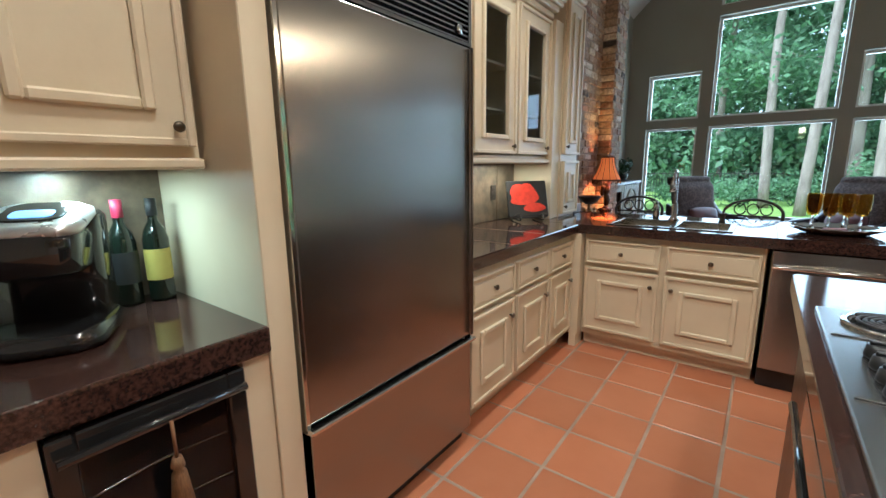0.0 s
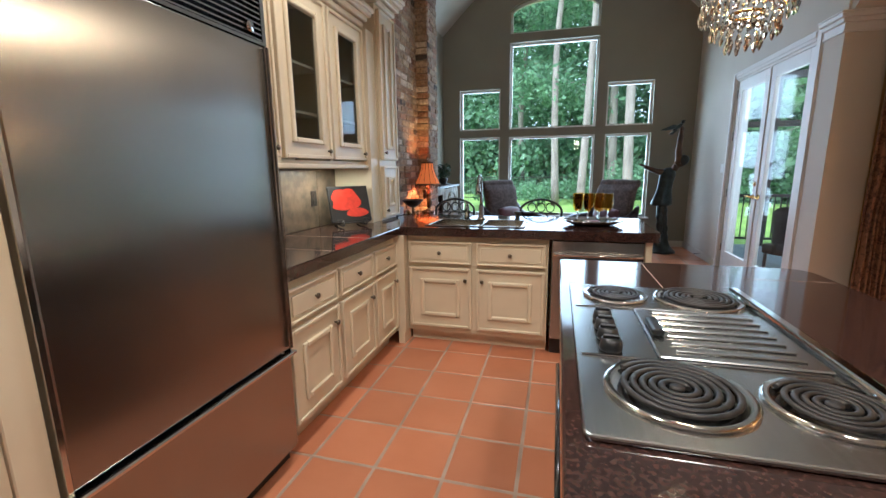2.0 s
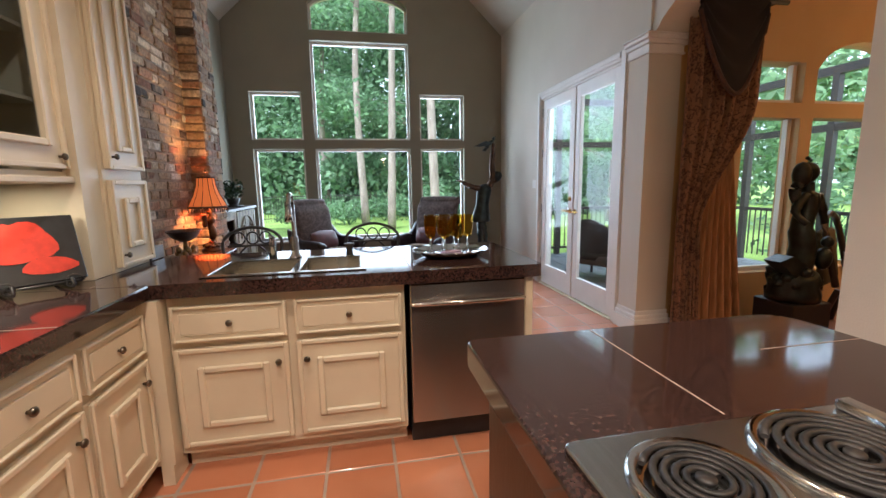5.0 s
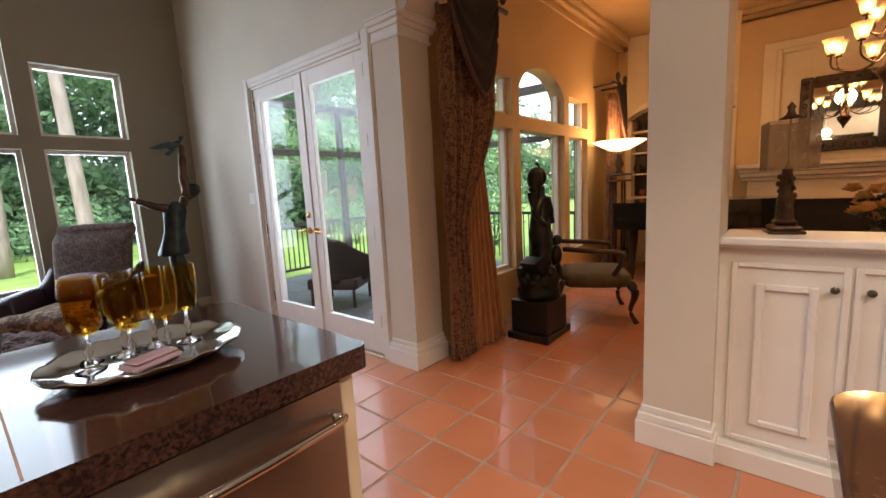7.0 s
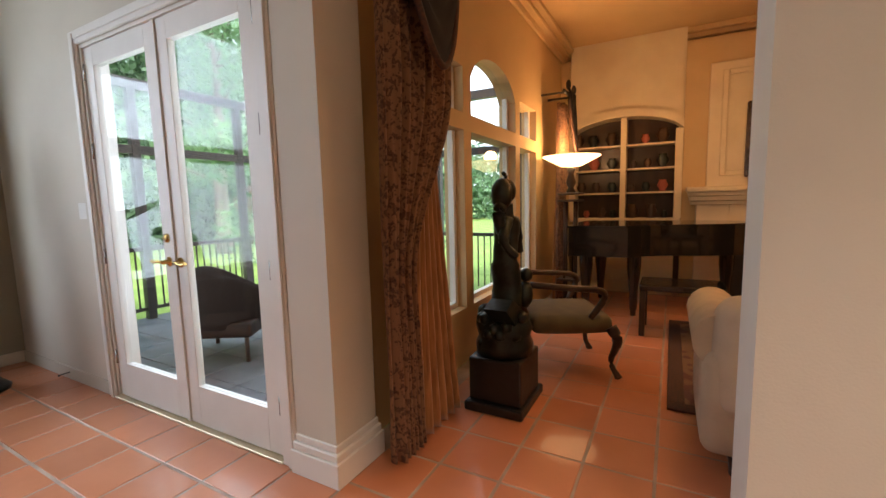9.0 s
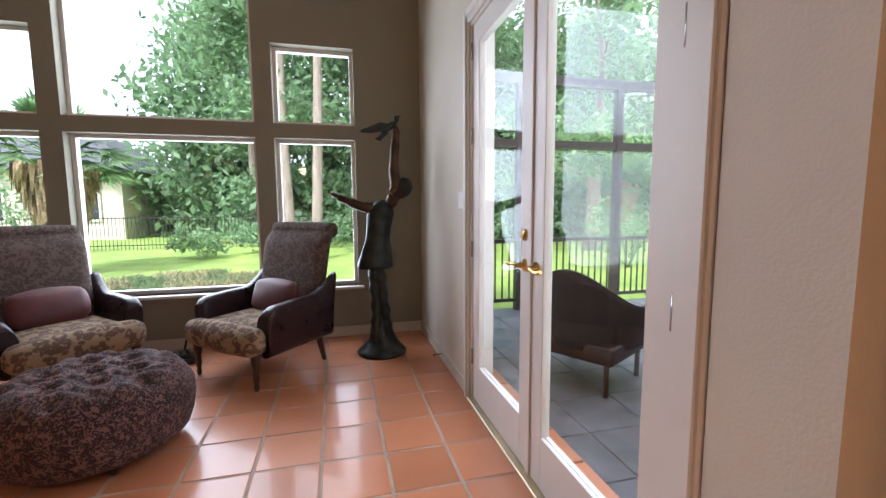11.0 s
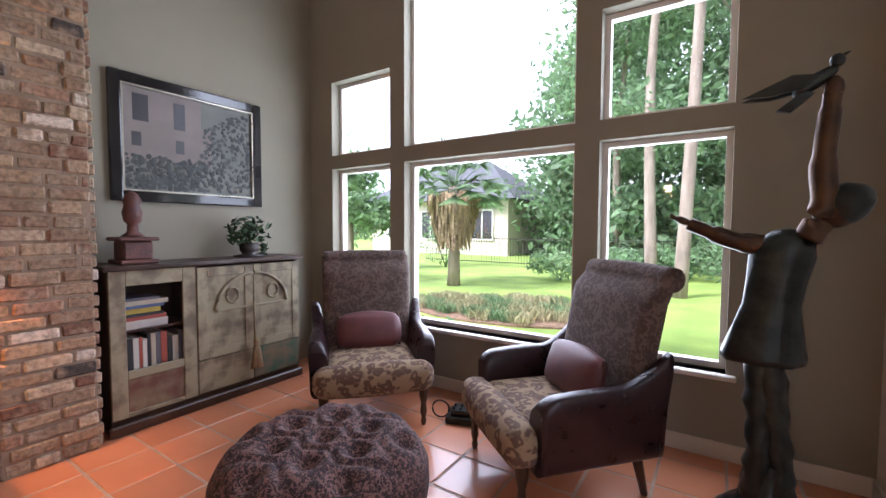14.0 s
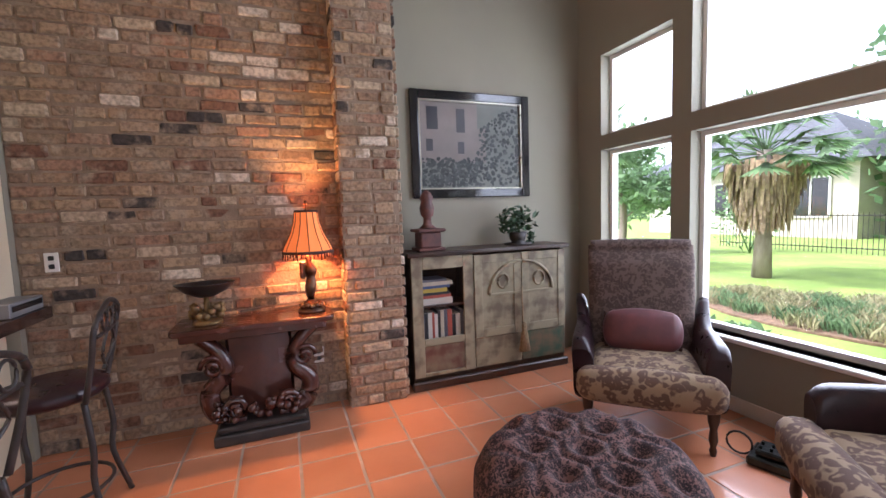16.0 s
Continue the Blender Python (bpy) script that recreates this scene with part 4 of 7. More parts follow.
b = stack(B(), [(0.105, -0.13, 0.13, 0), (0.112, -0.14, 0.135, 0.012), (0.108, -0.135, 0.135, 0.04), (0.1, -0.11, 0.135, 0.05)])
stack(b, [(0.1, -0.01, 0.135, 0.045), (0.098, 0.0, 0.135, 0.2), (0.1, -0.0, 0.135, 0.3), (0.09, 0.01, 0.125, 0.315)])
stack(b, [(0.07, -0.105, 0.05, 0.175), (0.085, -0.12, 0.06, 0.19), (0.09, -0.125, 0.06, 0.26), (0.085, -0.115, 0.06, 0.29)])
ob("body", b, BLACK, cm)
b = stack(B(), [(0.09, -0.118, 0.06, 0.0), (0.1, -0.13, 0.07, 0.012), (0.1, -0.13, 0.07, 0.026), (0.085, -0.115, 0.055, 0.036)])
tilt = Matrix.Translation((0, 0.01, 0.292)) @ Matrix.Rotation(radians(14), 4, "X")
xform(b, tilt)
ob("lid", b, M("silver_plastic", (0.62, 0.62, 0.61), rough=0.28, metal=0.7, bump=0), cm)
ob("lid_panel", xform(stack(B(), [(0.062, -0.088, 0.045, 0.0362), (0.06, -0.086, 0.043, 0.04)]), tilt), BLACK, cm)
ob("display", xform(stack(B(), [(0.04, -0.07, -0.02, 0.0402), (0.039, -0.069, -0.021, 0.042)]), tilt), glow("blue_display", (0.35, 0.6, 1.0), 0.9, (0.1, 0.2, 0.4)), cm)
ob("water_tank", stack(B(), [(0.03, -0.07, 0.09, 0.0), (0.032, -0.075, 0.1, 0.25), (0.03, -0.07, 0.09, 0.27)]), DARKPANE, cm).location = (-0.14, 0.03, 0.02)

BOTTLE = M("dark_green_glass", (0.008, 0.012, 0.008), rough=0.08, bump=0, coat=0.5)
for i, (bx, by, cap, lab) in enumerate(((-1.56, 0.32, (0.4, 0.03, 0.08), (0.02, 0.02, 0.02)), (-1.54, 0.405, (0.02, 0.02, 0.02), (0.40, 0.33, 0.07)))):
    bt = thing("wine_bottle", ("dark wine bottle with red capsule" if i == 0 else "dark wine bottle with yellow label") + " on the counter", "bottle", bx, by, CT1 + 0.002, group="wine bottles")
    ob("glass", lathe(B(), [(0, 0), (0.036, 0), (0.037, 0.01), (0.037, 0.2), (0.03, 0.23), (0.014, 0.26), (0.014, 0.28)], 18), BOTTLE, bt)
    ob("capsule", lathe(B(), [(0.0145, 0.275), (0.0155, 0.276), (0.0155, 0.33), (0, 0.331)], 14), M("bottle_capsule", cap, rough=0.35, bump=0), bt)
    ob("label", lathe(B(), [(0.0375, 0.07), (0.0376, 0.17)], 18), M("bottle_label", lab, rough=0.6), bt)

# ---- island with cooktop ----
IX0, IX1, IY0, IY1 = 0.13, 1.11, 0.28, 1.95
isl = thing("kitchen_island", "kitchen island with polished brown granite top", "island", 0, 0, 0)
b = B()
prism(b, rounded(IX0, IY0, IX1, IY1, (0.09, 0.03, 0.03, 0.09)), 0.853, CT1 - 0.001)
edge_bevel(b, 0.006)
ob("slab", b, GRANITE, isl)
ob("body", box(B(), (IX0 + 0.05, IY0 + 0.05, 0.0), (IX1 - 0.05, IY1 - 0.05, 0.852), 0.004), WOODD, isl)
gl = B()
box(gl, (IX0 + 0.35, 1.5, CT1 - 0.003), (IX0 + 0.353, IY1 - 0.01, CT1 - 0.0002)), box(gl, (0.8, 1.72, CT1 - 0.003), (IX1 - 0.01, 1.723, CT1 - 0.0002))
ob("joint", gl, GROUT, isl)
ov = thing("oven", "black built-in oven in the side of the island", "oven", IX0 + 0.045, 1.35, 0, -90)
ob("door", box(B(), (0.0, -0.012, 0.12), (0.72, 0.002, 0.72), 0.004), BLACK, ov)
ob("control_strip", box(B(), (0.0, -0.012, 0.725), (0.72, 0.002, 0.845), 0.004), BLACKM, ov)
ob("handle", tube(B(), [(0.05, -0.04, 0.69), (0.67, -0.04, 0.69)], 0.01, 10), BLACK, ov)
CX0, CX1, CY0, CY1 = 0.163, 0.70, 0.565, 1.472
ck = thing("electric_cooktop", "stainless steel cooktop with four coil burners and griddle", "cooktop", 0, 0, CT1)
b = B()
prism(b, rounded(CX0, CY0, CX1, CY1, (0.015,) * 4), 0.0, 0.011)
edge_bevel(b, 0.004)
SATIN = M("satin_steel", (0.50, 0.50, 0.49), (0.45, 0.45, 0.44), 4, 0.24, metal=1, bump=0.01, fine=60, stretch=(40, 1, 1), rough_var=0.04)
ob("plate", b, SATIN, ck)
b = B()
for y in (0.865, 1.215):
    box(b, (CX0 + 0.012, y, 0.0112), (CX1 - 0.06, y + 0.006, 0.0145), 0.001)
box(b, (CX1 - 0.04, CY0 + 0.01, 0.011), (CX1 - 0.01, CY1 - 0.01, 0.03), 0.006, 2)
ob("trim", b, CHROME, ck)
b = B()
box(b, (0.335, 0.875, 0.0112), (0.655, 1.205, 0.018), 0.004)
ob("griddle_plate", b, SATIN, ck)
b = B()
for k in range(7):
    y = 0.905 + k * 0.043
    box(b, (0.375, y, 0.018), (0.62, y + 0.008, 0.023), 0.002)
ob("griddle_rib", b, CHROME, ck)
ob("griddle_handle", box(B(), (0.342, 0.99, 0.018), (0.372, 1.09, 0.036), 0.008, 2), BLACKM, ck)
kn = B()
for k in range(4):
    lathe(kn, [(0, 0), (0.024, 0), (0.026, 0.006), (0.022, 0.026), (0.008, 0.028), (0, 0.028)], 16, (0.24, 0.905 + k * 0.066, 0.0115))
    box(kn, (0.222, 0.901 + k * 0.066, 0.037), (0.258, 0.909 + k * 0.066, 0.047), 0.002)
ob("knob", kn, BLACKM, ck)
COIL = M("burner_coil", (0.045, 0.038, 0.034), (0.025, 0.022, 0.02), 30, 0.45, metal=0.3, bump=0.05)
for x, y, r in ((0.335, 0.735, 0.108), (0.575, 0.735, 0.083), (0.30, 1.345, 0.078), (0.54, 1.345, 0.105)):
    b = B()
    lathe(b, [(r + 0.018, 0.0), (r + 0.02, 0.004), (r + 0.014, 0.009), (r + 0.002, 0.004), (r * 0.5, -0.004), (0, -0.005)], 36, (x, y, 0.0115))
    ob("drip_pan", b, CHROME, ck)
    b = B()
    turns = 5.4 if r > 0.09 else 4.4
    n = int(turns * 22)
    tube(b, [(x + (0.018 + (r - 0.02) * k / n) * math.cos(2 * math.pi * turns * k / n), y + (0.018 + (r - 0.02) * k / n) * math.sin(2 * math.pi * turns * k / n), 0.021) for k in range(n + 1)], (r - 0.02) / turns * 0.40, 6, 0.7)
    lathe(b, [(0, 0.006), (0.013, 0.006), (0.013, 0), (0, 0)], 12, (x, y, 0.017))
    ob("coil", b, COIL, ck)

# ---- crystal chandelier over the island ----
cc = thing("crystal_chandelier", "small gilt chandelier hung with crystal drops", "chandelier", 0.63, 1.48, 1.71)
cc.scale = (0.78, 0.78, 1.0)
b = B()
tube(b, [(0, 0, 0.3), (0, 0, 3.7)], 0.006, 6)
for rr, z in ((0.15, 0.16), (0.10, 0.3), (0.055, 0.07)):
    tube(b, [(rr * math.cos(k * math.pi / 12), rr * math.sin(k * math.pi / 12), z) for k in range(25)], 0.005, 6)
for k in range(6):
    a = k * math.pi / 3
    tube(b, [(0, 0, 0.34), (0.1 * math.cos(a), 0.1 * math.sin(a), 0.3), (0.15 * math.cos(a), 0.15 * math.sin(a), 0.16)], 0.004, 6)
ob("frame", b, BRASS, cc)
b = B()
random.seed(4)
for rr, z, n in ((0.152, 0.155, 30), (0.11, 0.1, 22), (0.056, 0.065, 12), (0.1, 0.29, 20)):
    for k in range(n):
        a = 2 * math.pi * k / n
        x, y = rr * math.cos(a), rr * math.sin(a)
        zz = z
        for j in range(3):
            lathe(b, [(0, 0.008), (0.007, 0), (0, -0.008)], 5, (x, y, zz - 0.008))
            zz -= 0.018
        lathe(b, [(0, 0), (0.009, -0.022), (0.005, -0.036), (0, -0.042)], 6, (x, y, zz + random.uniform(-0.008, 0.004)))
for f in b.faces:
    f.smooth = False
ob("crystal", b, CRYSTAL, cc)
bl = B()
for k in range(4):
    lathe(bl, [(0, 0), (0.012, 0.01), (0.016, 0.03), (0.006, 0.055), (0, 0.06)], 10, (0.06 * math.cos(k * 1.57), 0.06 * math.sin(k * 1.57), 0.2))
ob("bulb", bl, glow("warm_bulb", (1.0, 0.75, 0.4), 18), cc)

# ---- things on the kitchen counters ----
cb = thing("cookbook_stand", "scrolled black iron stand with open red picture book", "cookbook stand", -1.42, 2.86, CT1 + 0.002, 48)
b = B()
for sx in (-0.09, 0.09):
    tube(b, spline([(sx, -0.08, 0.05), (sx, -0.095, 0.02), (sx, -0.06, 0.012), (sx, 0.05, 0.012), (sx, 0.11, 0.006)], 4), 0.006, 6)
    tube(b, spline([(sx, 0.0, 0.02), (sx, 0.06, 0.2), (sx, 0.07, 0.24), (sx * 0.6, 0.075, 0.25)], 4), 0.005, 6)
tube(b, [(-0.13, -0.055, 0.03), (0.13, -0.055, 0.03)], 0.006, 6)
for sx in (-1, 1):
    tube(b, [(sx * (0.1 + 0.035 * (1 - k / 16) * math.cos(k * 0.6)), -0.06, 0.03 + 0.035 * (1 - k / 16) * math.sin(k * 0.6)) for k in range(17)], 0.004, 6)
ob("frame", b, IRON, cb)
bk = thing("open_book", "open book with a red flower picture on black pages", "book", -1.42, 2.86, CT1 + 0.002, 48)
b = box(B(), (-0.16, 0, 0), (0.16, 0.02, 0.28), 0.004)
xform(b, Matrix.Translation((0, -0.035, 0.035)) @ Matrix.Rotation(radians(-18), 4, "X"))
ob("page", b, BLACKM, bk)
RED = M("red_print", (0.62, 0.045, 0.02), (0.45, 0.03, 0.015), 25, 0.4, bump=0)
b = B()
for cx, cz, rx, rz in ((-0.07, 0.2, 0.07, 0.055), (0.0, 0.215, 0.06, 0.045), (0.03, 0.16, 0.06, 0.06), (-0.05, 0.13, 0.09, 0.04), (0.05, 0.07, 0.09, 0.035), (-0.08, 0.16, 0.05, 0.05)):
    prism(b, [(cx + rx * math.cos(2 * math.pi * k / 14) * (1 + 0.12 * math.sin(5 * k)), cz + rz * math.sin(2 * math.pi * k / 14)) for k in range(14)], -0.0025 - 0.0004 * abs(cx * 30), -0.001, "y")
xform(b, Matrix.Translation((0, -0.035, 0.035)) @ Matrix.Rotation(radians(-18), 4, "X"))
ob("picture", b, RED, bk)
for y in (1.72, 2.68):
    b = box(B(), (0, 0, 0), (0.006, 0.075, 0.115), 0.003)
    box(b, (0.006, 0.022, 0.02), (0.009, 0.052, 0.045), 0.002), box(b, (0.006, 0.022, 0.07), (0.009, 0.052, 0.095), 0.002)
    o = tagged(ob("power_outlet", b, IRON), "dark power outlet on the stone backsplash", "outlet")
    o.location = (-1.645, y, 1.08)

tr = thing("silver_tray", "oval silver tray with scalloped rim on the counter", "tray", 0.37, 3.25, CT1 + 0.001)
b = B()
lathe(b, [(0, 0.012), (0.15, 0.012), (0.175, 0.02), (0.215, 0.036), (0.22, 0.04), (0.216, 0.032), (0.16, 0.006), (0.12, 0.0), (0, 0.0)], 40, sy=0.82)
for v in b.verts:
    a = math.atan2(v.co.y, v.co.x)
    if math.hypot(v.co.x, v.co.y / 0.82) > 0.2:
        v.co.z += 0.004 * math.sin(a * 14)
ob("dish", b, CHROME, tr)
first = None
for gx, gy in ((-0.11, 0.03), (-0.03, 0.08), (0.045, 0.0), (0.11, 0.05), (-0.035, -0.01), (0.04, 0.09), (-0.1, 0.1)):
    if first is None:
        first = thing("champagne_flute", "tall amber glass flute with clear stem on tray", "glass", 0.37 + gx, 3.25 + gy, CT1 + 0.0145, group="amber flutes")
        ob("stem", lathe(B(), [(0, 0), (0.032, 0.001), (0.008, 0.008), (0.005, 0.03), (0.01, 0.045), (0.004, 0.06), (0.004, 0.085), (0.01, 0.095)], 14), CLEARG, first)
        ob("bowl", lathe(B(), [(0, 0.083), (0.024, 0.09), (0.033, 0.12), (0.036, 0.17), (0.036, 0.215), (0.034, 0.215), (0.034, 0.17), (0.031, 0.122), (0.022, 0.094), (0, 0.088)], 16), AMBERGLASS, first)
    else:
        copy_thing(first, pose(0.37 + gx, 3.25 + gy, CT1 + 0.0145))
pb = thing("napkins", "folded lilac napkins lying on the silver tray", "napkin", 0.36, 3.20, CT1 + 0.0145, 20)
ob("cloth", box(box(B(), (-0.06, -0.03, 0), (0.06, 0.03, 0.012), 0.004), (-0.05, -0.025, 0.0125), (0.055, 0.02, 0.022), 0.004), M("lilac_cloth", (0.35, 0.25, 0.32), rough=0.9), pb)

# ---- bar stools ----


def bar_stool(x, y, rz):
    s = thing("bar_stool", "dark iron bar stool with scrolled back and brown seat", "stool", x, y, 0, rz, "bar stools")
    b = B()
    for sx in (-1, 1):
        for sy in (-1, 1):
            tube(b, spline([(sx * 0.15, sy * 0.15, 0.62), (sx * 0.17, sy * 0.17, 0.4), (sx * 0.16, sy * 0.16, 0.25), (sx * 0.21, sy * 0.21, 0.0)], 4), 0.013, 8)
    tube(b, [(0.19 * math.cos(k * math.pi / 12), 0.19 * math.sin(k * math.pi / 12), 0.2) for k in range(25)], 0.009, 6)
    ob("leg", b, IRON, s)
    ob("seat", lathe(B(), [(0, 0.62), (0.19, 0.62), (0.21, 0.64), (0.205, 0.675), (0.15, 0.695), (0, 0.70)], 24), LEATHER, s)
    b = B()
    for sx in (-1, 1):
        tube(b, spline([(sx * 0.17, 0.16, 0.62), (sx * 0.19, 0.2, 0.8), (sx * 0.2, 0.22, 0.93), (sx * 0.16, 0.235, 0.985)], 5), 0.012, 8)
    tube(b, spline([(-0.2, 0.225, 0.94), (-0.14, 0.235, 1.0), (0, 0.24, 1.035), (0.14, 0.235, 1.0), (0.2, 0.225, 0.94)], 5), 0.011, 8)
    tube(b, spline([(-0.17, 0.22, 0.90), (0, 0.23, 0.90), (0.17, 0.22, 0.90)], 4), 0.008, 6)
    for cx in (-0.09, 0.0, 0.09):
        tube(b, [(cx + 0.04 * math.cos(k * math.pi / 8), 0.235, 0.955 + 0.045 * math.sin(k * math.pi / 8)) for k in range(17)], 0.006, 6)
    for sx in (-1, 1):
        tube(b, spline([(sx * 0.04, 0.23, 0.90), (sx * 0.1, 0.22, 0.82), (0, 0.2, 0.74), (sx * -0.02, 0.2, 0.72)], 5), 0.007, 6)
    ob("back", b, IRON, s)


bar_stool(-0.90, 4.0, 6)
bar_stool(-0.06, 4.0, -4)
bx = thing("stereo_box", "flat silver and black audio unit on bar", "audio unit", -1.50, 3.60, CT1 + 0.002, 0)
ob("case", box(B(), (-0.12, -0.06, 0), (0.2, 0.1, 0.075), 0.004), M("grey_plastic", (0.2, 0.2, 0.2), rough=0.4), bx)
ob("panel", box(B(), (-0.1, 0.1, 0.03), (0.18, 0.104, 0.06), 0.001), BLACK, bx)

# ---- console table, lamp and bowl by the brick wall ----
ct2 = thing("console_table", "carved dark mahogany console table against the brick", "console table", -1.52, 4.82, 0, 90)
b = B()
prism(b, rounded(-0.47, -0.2, 0.47, 0.185, (0.0, 0.0, 0.06, 0.06)), 0.715, 0.75)
edge_bevel(b, 0.008)
box(b, (-0.42, -0.16, 0.665), (0.42, 0.18, 0.714), 0.006)
ob("top", b, MAHOG, ct2)
b = B()
box(b, (-0.28, -0.17, 0.0), (0.28, 0.17, 0.07), 0.012, 2), box(b, (-0.26, -0.15, 0.07), (0.26, 0.16, 0.11), 0.01)
ob("base", b, IRON, ct2)
b = B()
for sx in (-1, 1):
    tube(b, spline([(sx * 0.1, -0.02, 0.11), (sx * 0.26, -0.02, 0.16), (sx * 0.30, -0.02, 0.30), (sx * 0.2, -0.02, 0.42), (sx * 0.24, -0.02, 0.56), (sx * 0.34, -0.02, 0.66)], 6), [0.07 - 0.001 * k for k in range(31)], 10)
    tube(b, [(sx * (0.27 + 0.075 * (1 - k / 22) * math.cos(k * 0.55)), -0.05, 0.47 + 0.075 * (1 - k / 22) * math.sin(k * 0.55)) for k in range(23)], 0.018, 6)
    tube(b, [(sx * (0.15 + 0.07 * (1 - k / 22) * math.cos(k * 0.55)), -0.10, 0.2 + 0.07 * (1 - k / 22) * math.sin(k * 0.55)) for k in range(23)], 0.02, 6)
random.seed(9)
for k in range(46):
    a = random.uniform(-0.27, 0.27)
    blob(b, (a, -0.09 + random.uniform(-0.03, 0.03), 0.16 + random.uniform(-0.03, 0.1)), (random.uniform(0.015, 0.035),) * 3, 1)
box(b, (-0.2, -0.0, 0.11), (0.2, 0.08, 0.66), 0.02)
ob("carved_support", b, MAHOG, ct2)

tl = thing("table_lamp", "bronze figure lamp with orange beaded bell shade", "lamp", -1.51, 5.16, 0.752)
b = B()
lathe(b, [(0, 0), (0.09, 0), (0.09, 0.015), (0.06, 0.03), (0.04, 0.07), (0.015, 0.09)], 10)
tube(b, spline([(0, 0, 0.08), (0.02, 0.0, 0.16), (0.0, 0.01, 0.25), (0.015, 0, 0.33), (0, 0, 0.4)], 5), [0.022, 0.024, 0.028, 0.03, 0.034, 0.036, 0.036, 0.034, 0.032, 0.028, 0.034, 0.042, 0.042, 0.036, 0.026, 0.018, 0.018, 0.014, 0.008, 0.008, 0.006], 8)
blob(b, (0.0, 0.0, 0.36), (0.022, 0.022, 0.026), 2)
box(b, (-0.05, -0.06, 0.22), (-0.01, -0.02, 0.34), 0.01)
tube(b, [(0, 0, 0.4), (0, 0, 0.72)], 0.004, 6)
blob(b, (0, 0, 0.73), (0.012, 0.012, 0.02), 1)
for k in range(12):
    blob(b, (0.06 * math.cos(k * 0.52), 0.06 * math.sin(k * 0.52), 0.04 + 0.01 * (k % 2)), (0.025, 0.025, 0.02), 1)
ob("figure_base", b, BRONZE_SKIN, tl)
b = B()
seg = 48
prof = [(0.16, 0.40), (0.145, 0.44), (0.105, 0.52), (0.08, 0.60), (0.072, 0.67)]
lathe(b, prof, seg)
for v in b.verts:
    a = math.atan2(v.co.y, v.co.x)
    k = 1 + 0.025 * math.cos(a * 12)
    v.co.x, v.co.y = v.co.x * k, v.co.y * k
shm = bpy.data.materials.new("orange_silk_shade")
shm.use_nodes = True
sn = shm.node_tree.nodes
sb = sn["Principled BSDF"]
sb.inputs["Base Color"].default_value = (0.85, 0.25, 0.06, 1)
sb.inputs["Roughness"].default_value = 0.8
sb.inputs["Emission Color"].default_value, sb.inputs["Emission Strength"].default_value = (1.0, 0.2, 0.035, 1), 0.28
ob("shade", b, shm, tl)
b = B()
for k in range(40):
    a = 2 * math.pi * k / 40
    tube(b, [(0.16 * math.cos(a), 0.16 * math.sin(a), 0.40), (0.163 * math.cos(a), 0.163 * math.sin(a), 0.365 - 0.012 * math.cos(a * 12))], 0.004, 4)
for k in range(12):
    a = 2 * math.pi * k / 12
    tube(b, [(r * 1.03 * math.cos(a), r * 1.03 * math.sin(a), z) for r, z in prof], 0.003, 4)
lathe(b, [(0.158, 0.395), (0.166, 0.40), (0.164, 0.412), (0.158, 0.414)], 40), lathe(b, [(0.072, 0.665), (0.078, 0.668), (0.075, 0.68), (0.07, 0.68)], 30)
ob("fringe", b, FRINGE, tl)
bw = thing("footed_bowl", "black footed bowl on gilt leafy stand", "bowl", -1.5, 4.54, 0.752)
ob("bowl", lathe(B(), [(0, 0.16), (0.05, 0.165), (0.12, 0.2), (0.165, 0.245), (0.17, 0.25), (0.16, 0.25), (0.11, 0.21), (0, 0.18)], 28, sx=0.7), BLACKM, bw)
b = B()
lathe(b, [(0, 0), (0.09, 0), (0.08, 0.015), (0.02, 0.03), (0.015, 0.16), (0, 0.162)], 16)
for k in range(16):
    a = k * 0.393
    blob(b, (0.06 * math.cos(a) * 0.9, 0.08 * math.sin(a), 0.05 + 0.05 * (k % 3) / 2), (0.022, 0.03, 0.03), 1)
ob("stand", b, M("antique_gilt", (0.30, 0.20, 0.08), (0.12, 0.08, 0.04), 25, 0.4, metal=0.7, bump=0.2), bw)


def wall_plate(x, y, z, rz, kind, label):
    o = thing("light_switch" if kind == "switch" else "power_outlet", label, "switch" if kind == "switch" else "outlet", x, y, z, rz)
    w2 = 0.058 if kind == "switch" else 0.036
    ob("plate", box(B(), (-w2, -0.006, -0.058), (w2, 0, 0.058), 0.003), WHITE, o)
    b = B()
    if kind == "switch":
        for k in (-0.035, 0.0, 0.035):
            box(b, (k - 0.005, -0.014, -0.012), (k + 0.005, -0.006, 0.012), 0.002)
        ob("toggle", b, WHITE, o)
    else:
        for k in (-0.025, 0.025):
            box(b, (-0.014, -0.008, k - 0.014), (0.014, -0.006, k + 0.014), 0.004)
        ob("socket", b, BLACKM, o)


wall_plate(XR - 0.001, 6.355, 1.31, 90, "switch", "white triple light switch on pale wall")
wall_plate(-1.712, 5.20, 0.38, -90 + 180, "outlet", "white power outlet on the brick wall")
wall_plate(-1.712, 3.72, 1.17, 90, "outlet", "white blank plate on the brick wall")

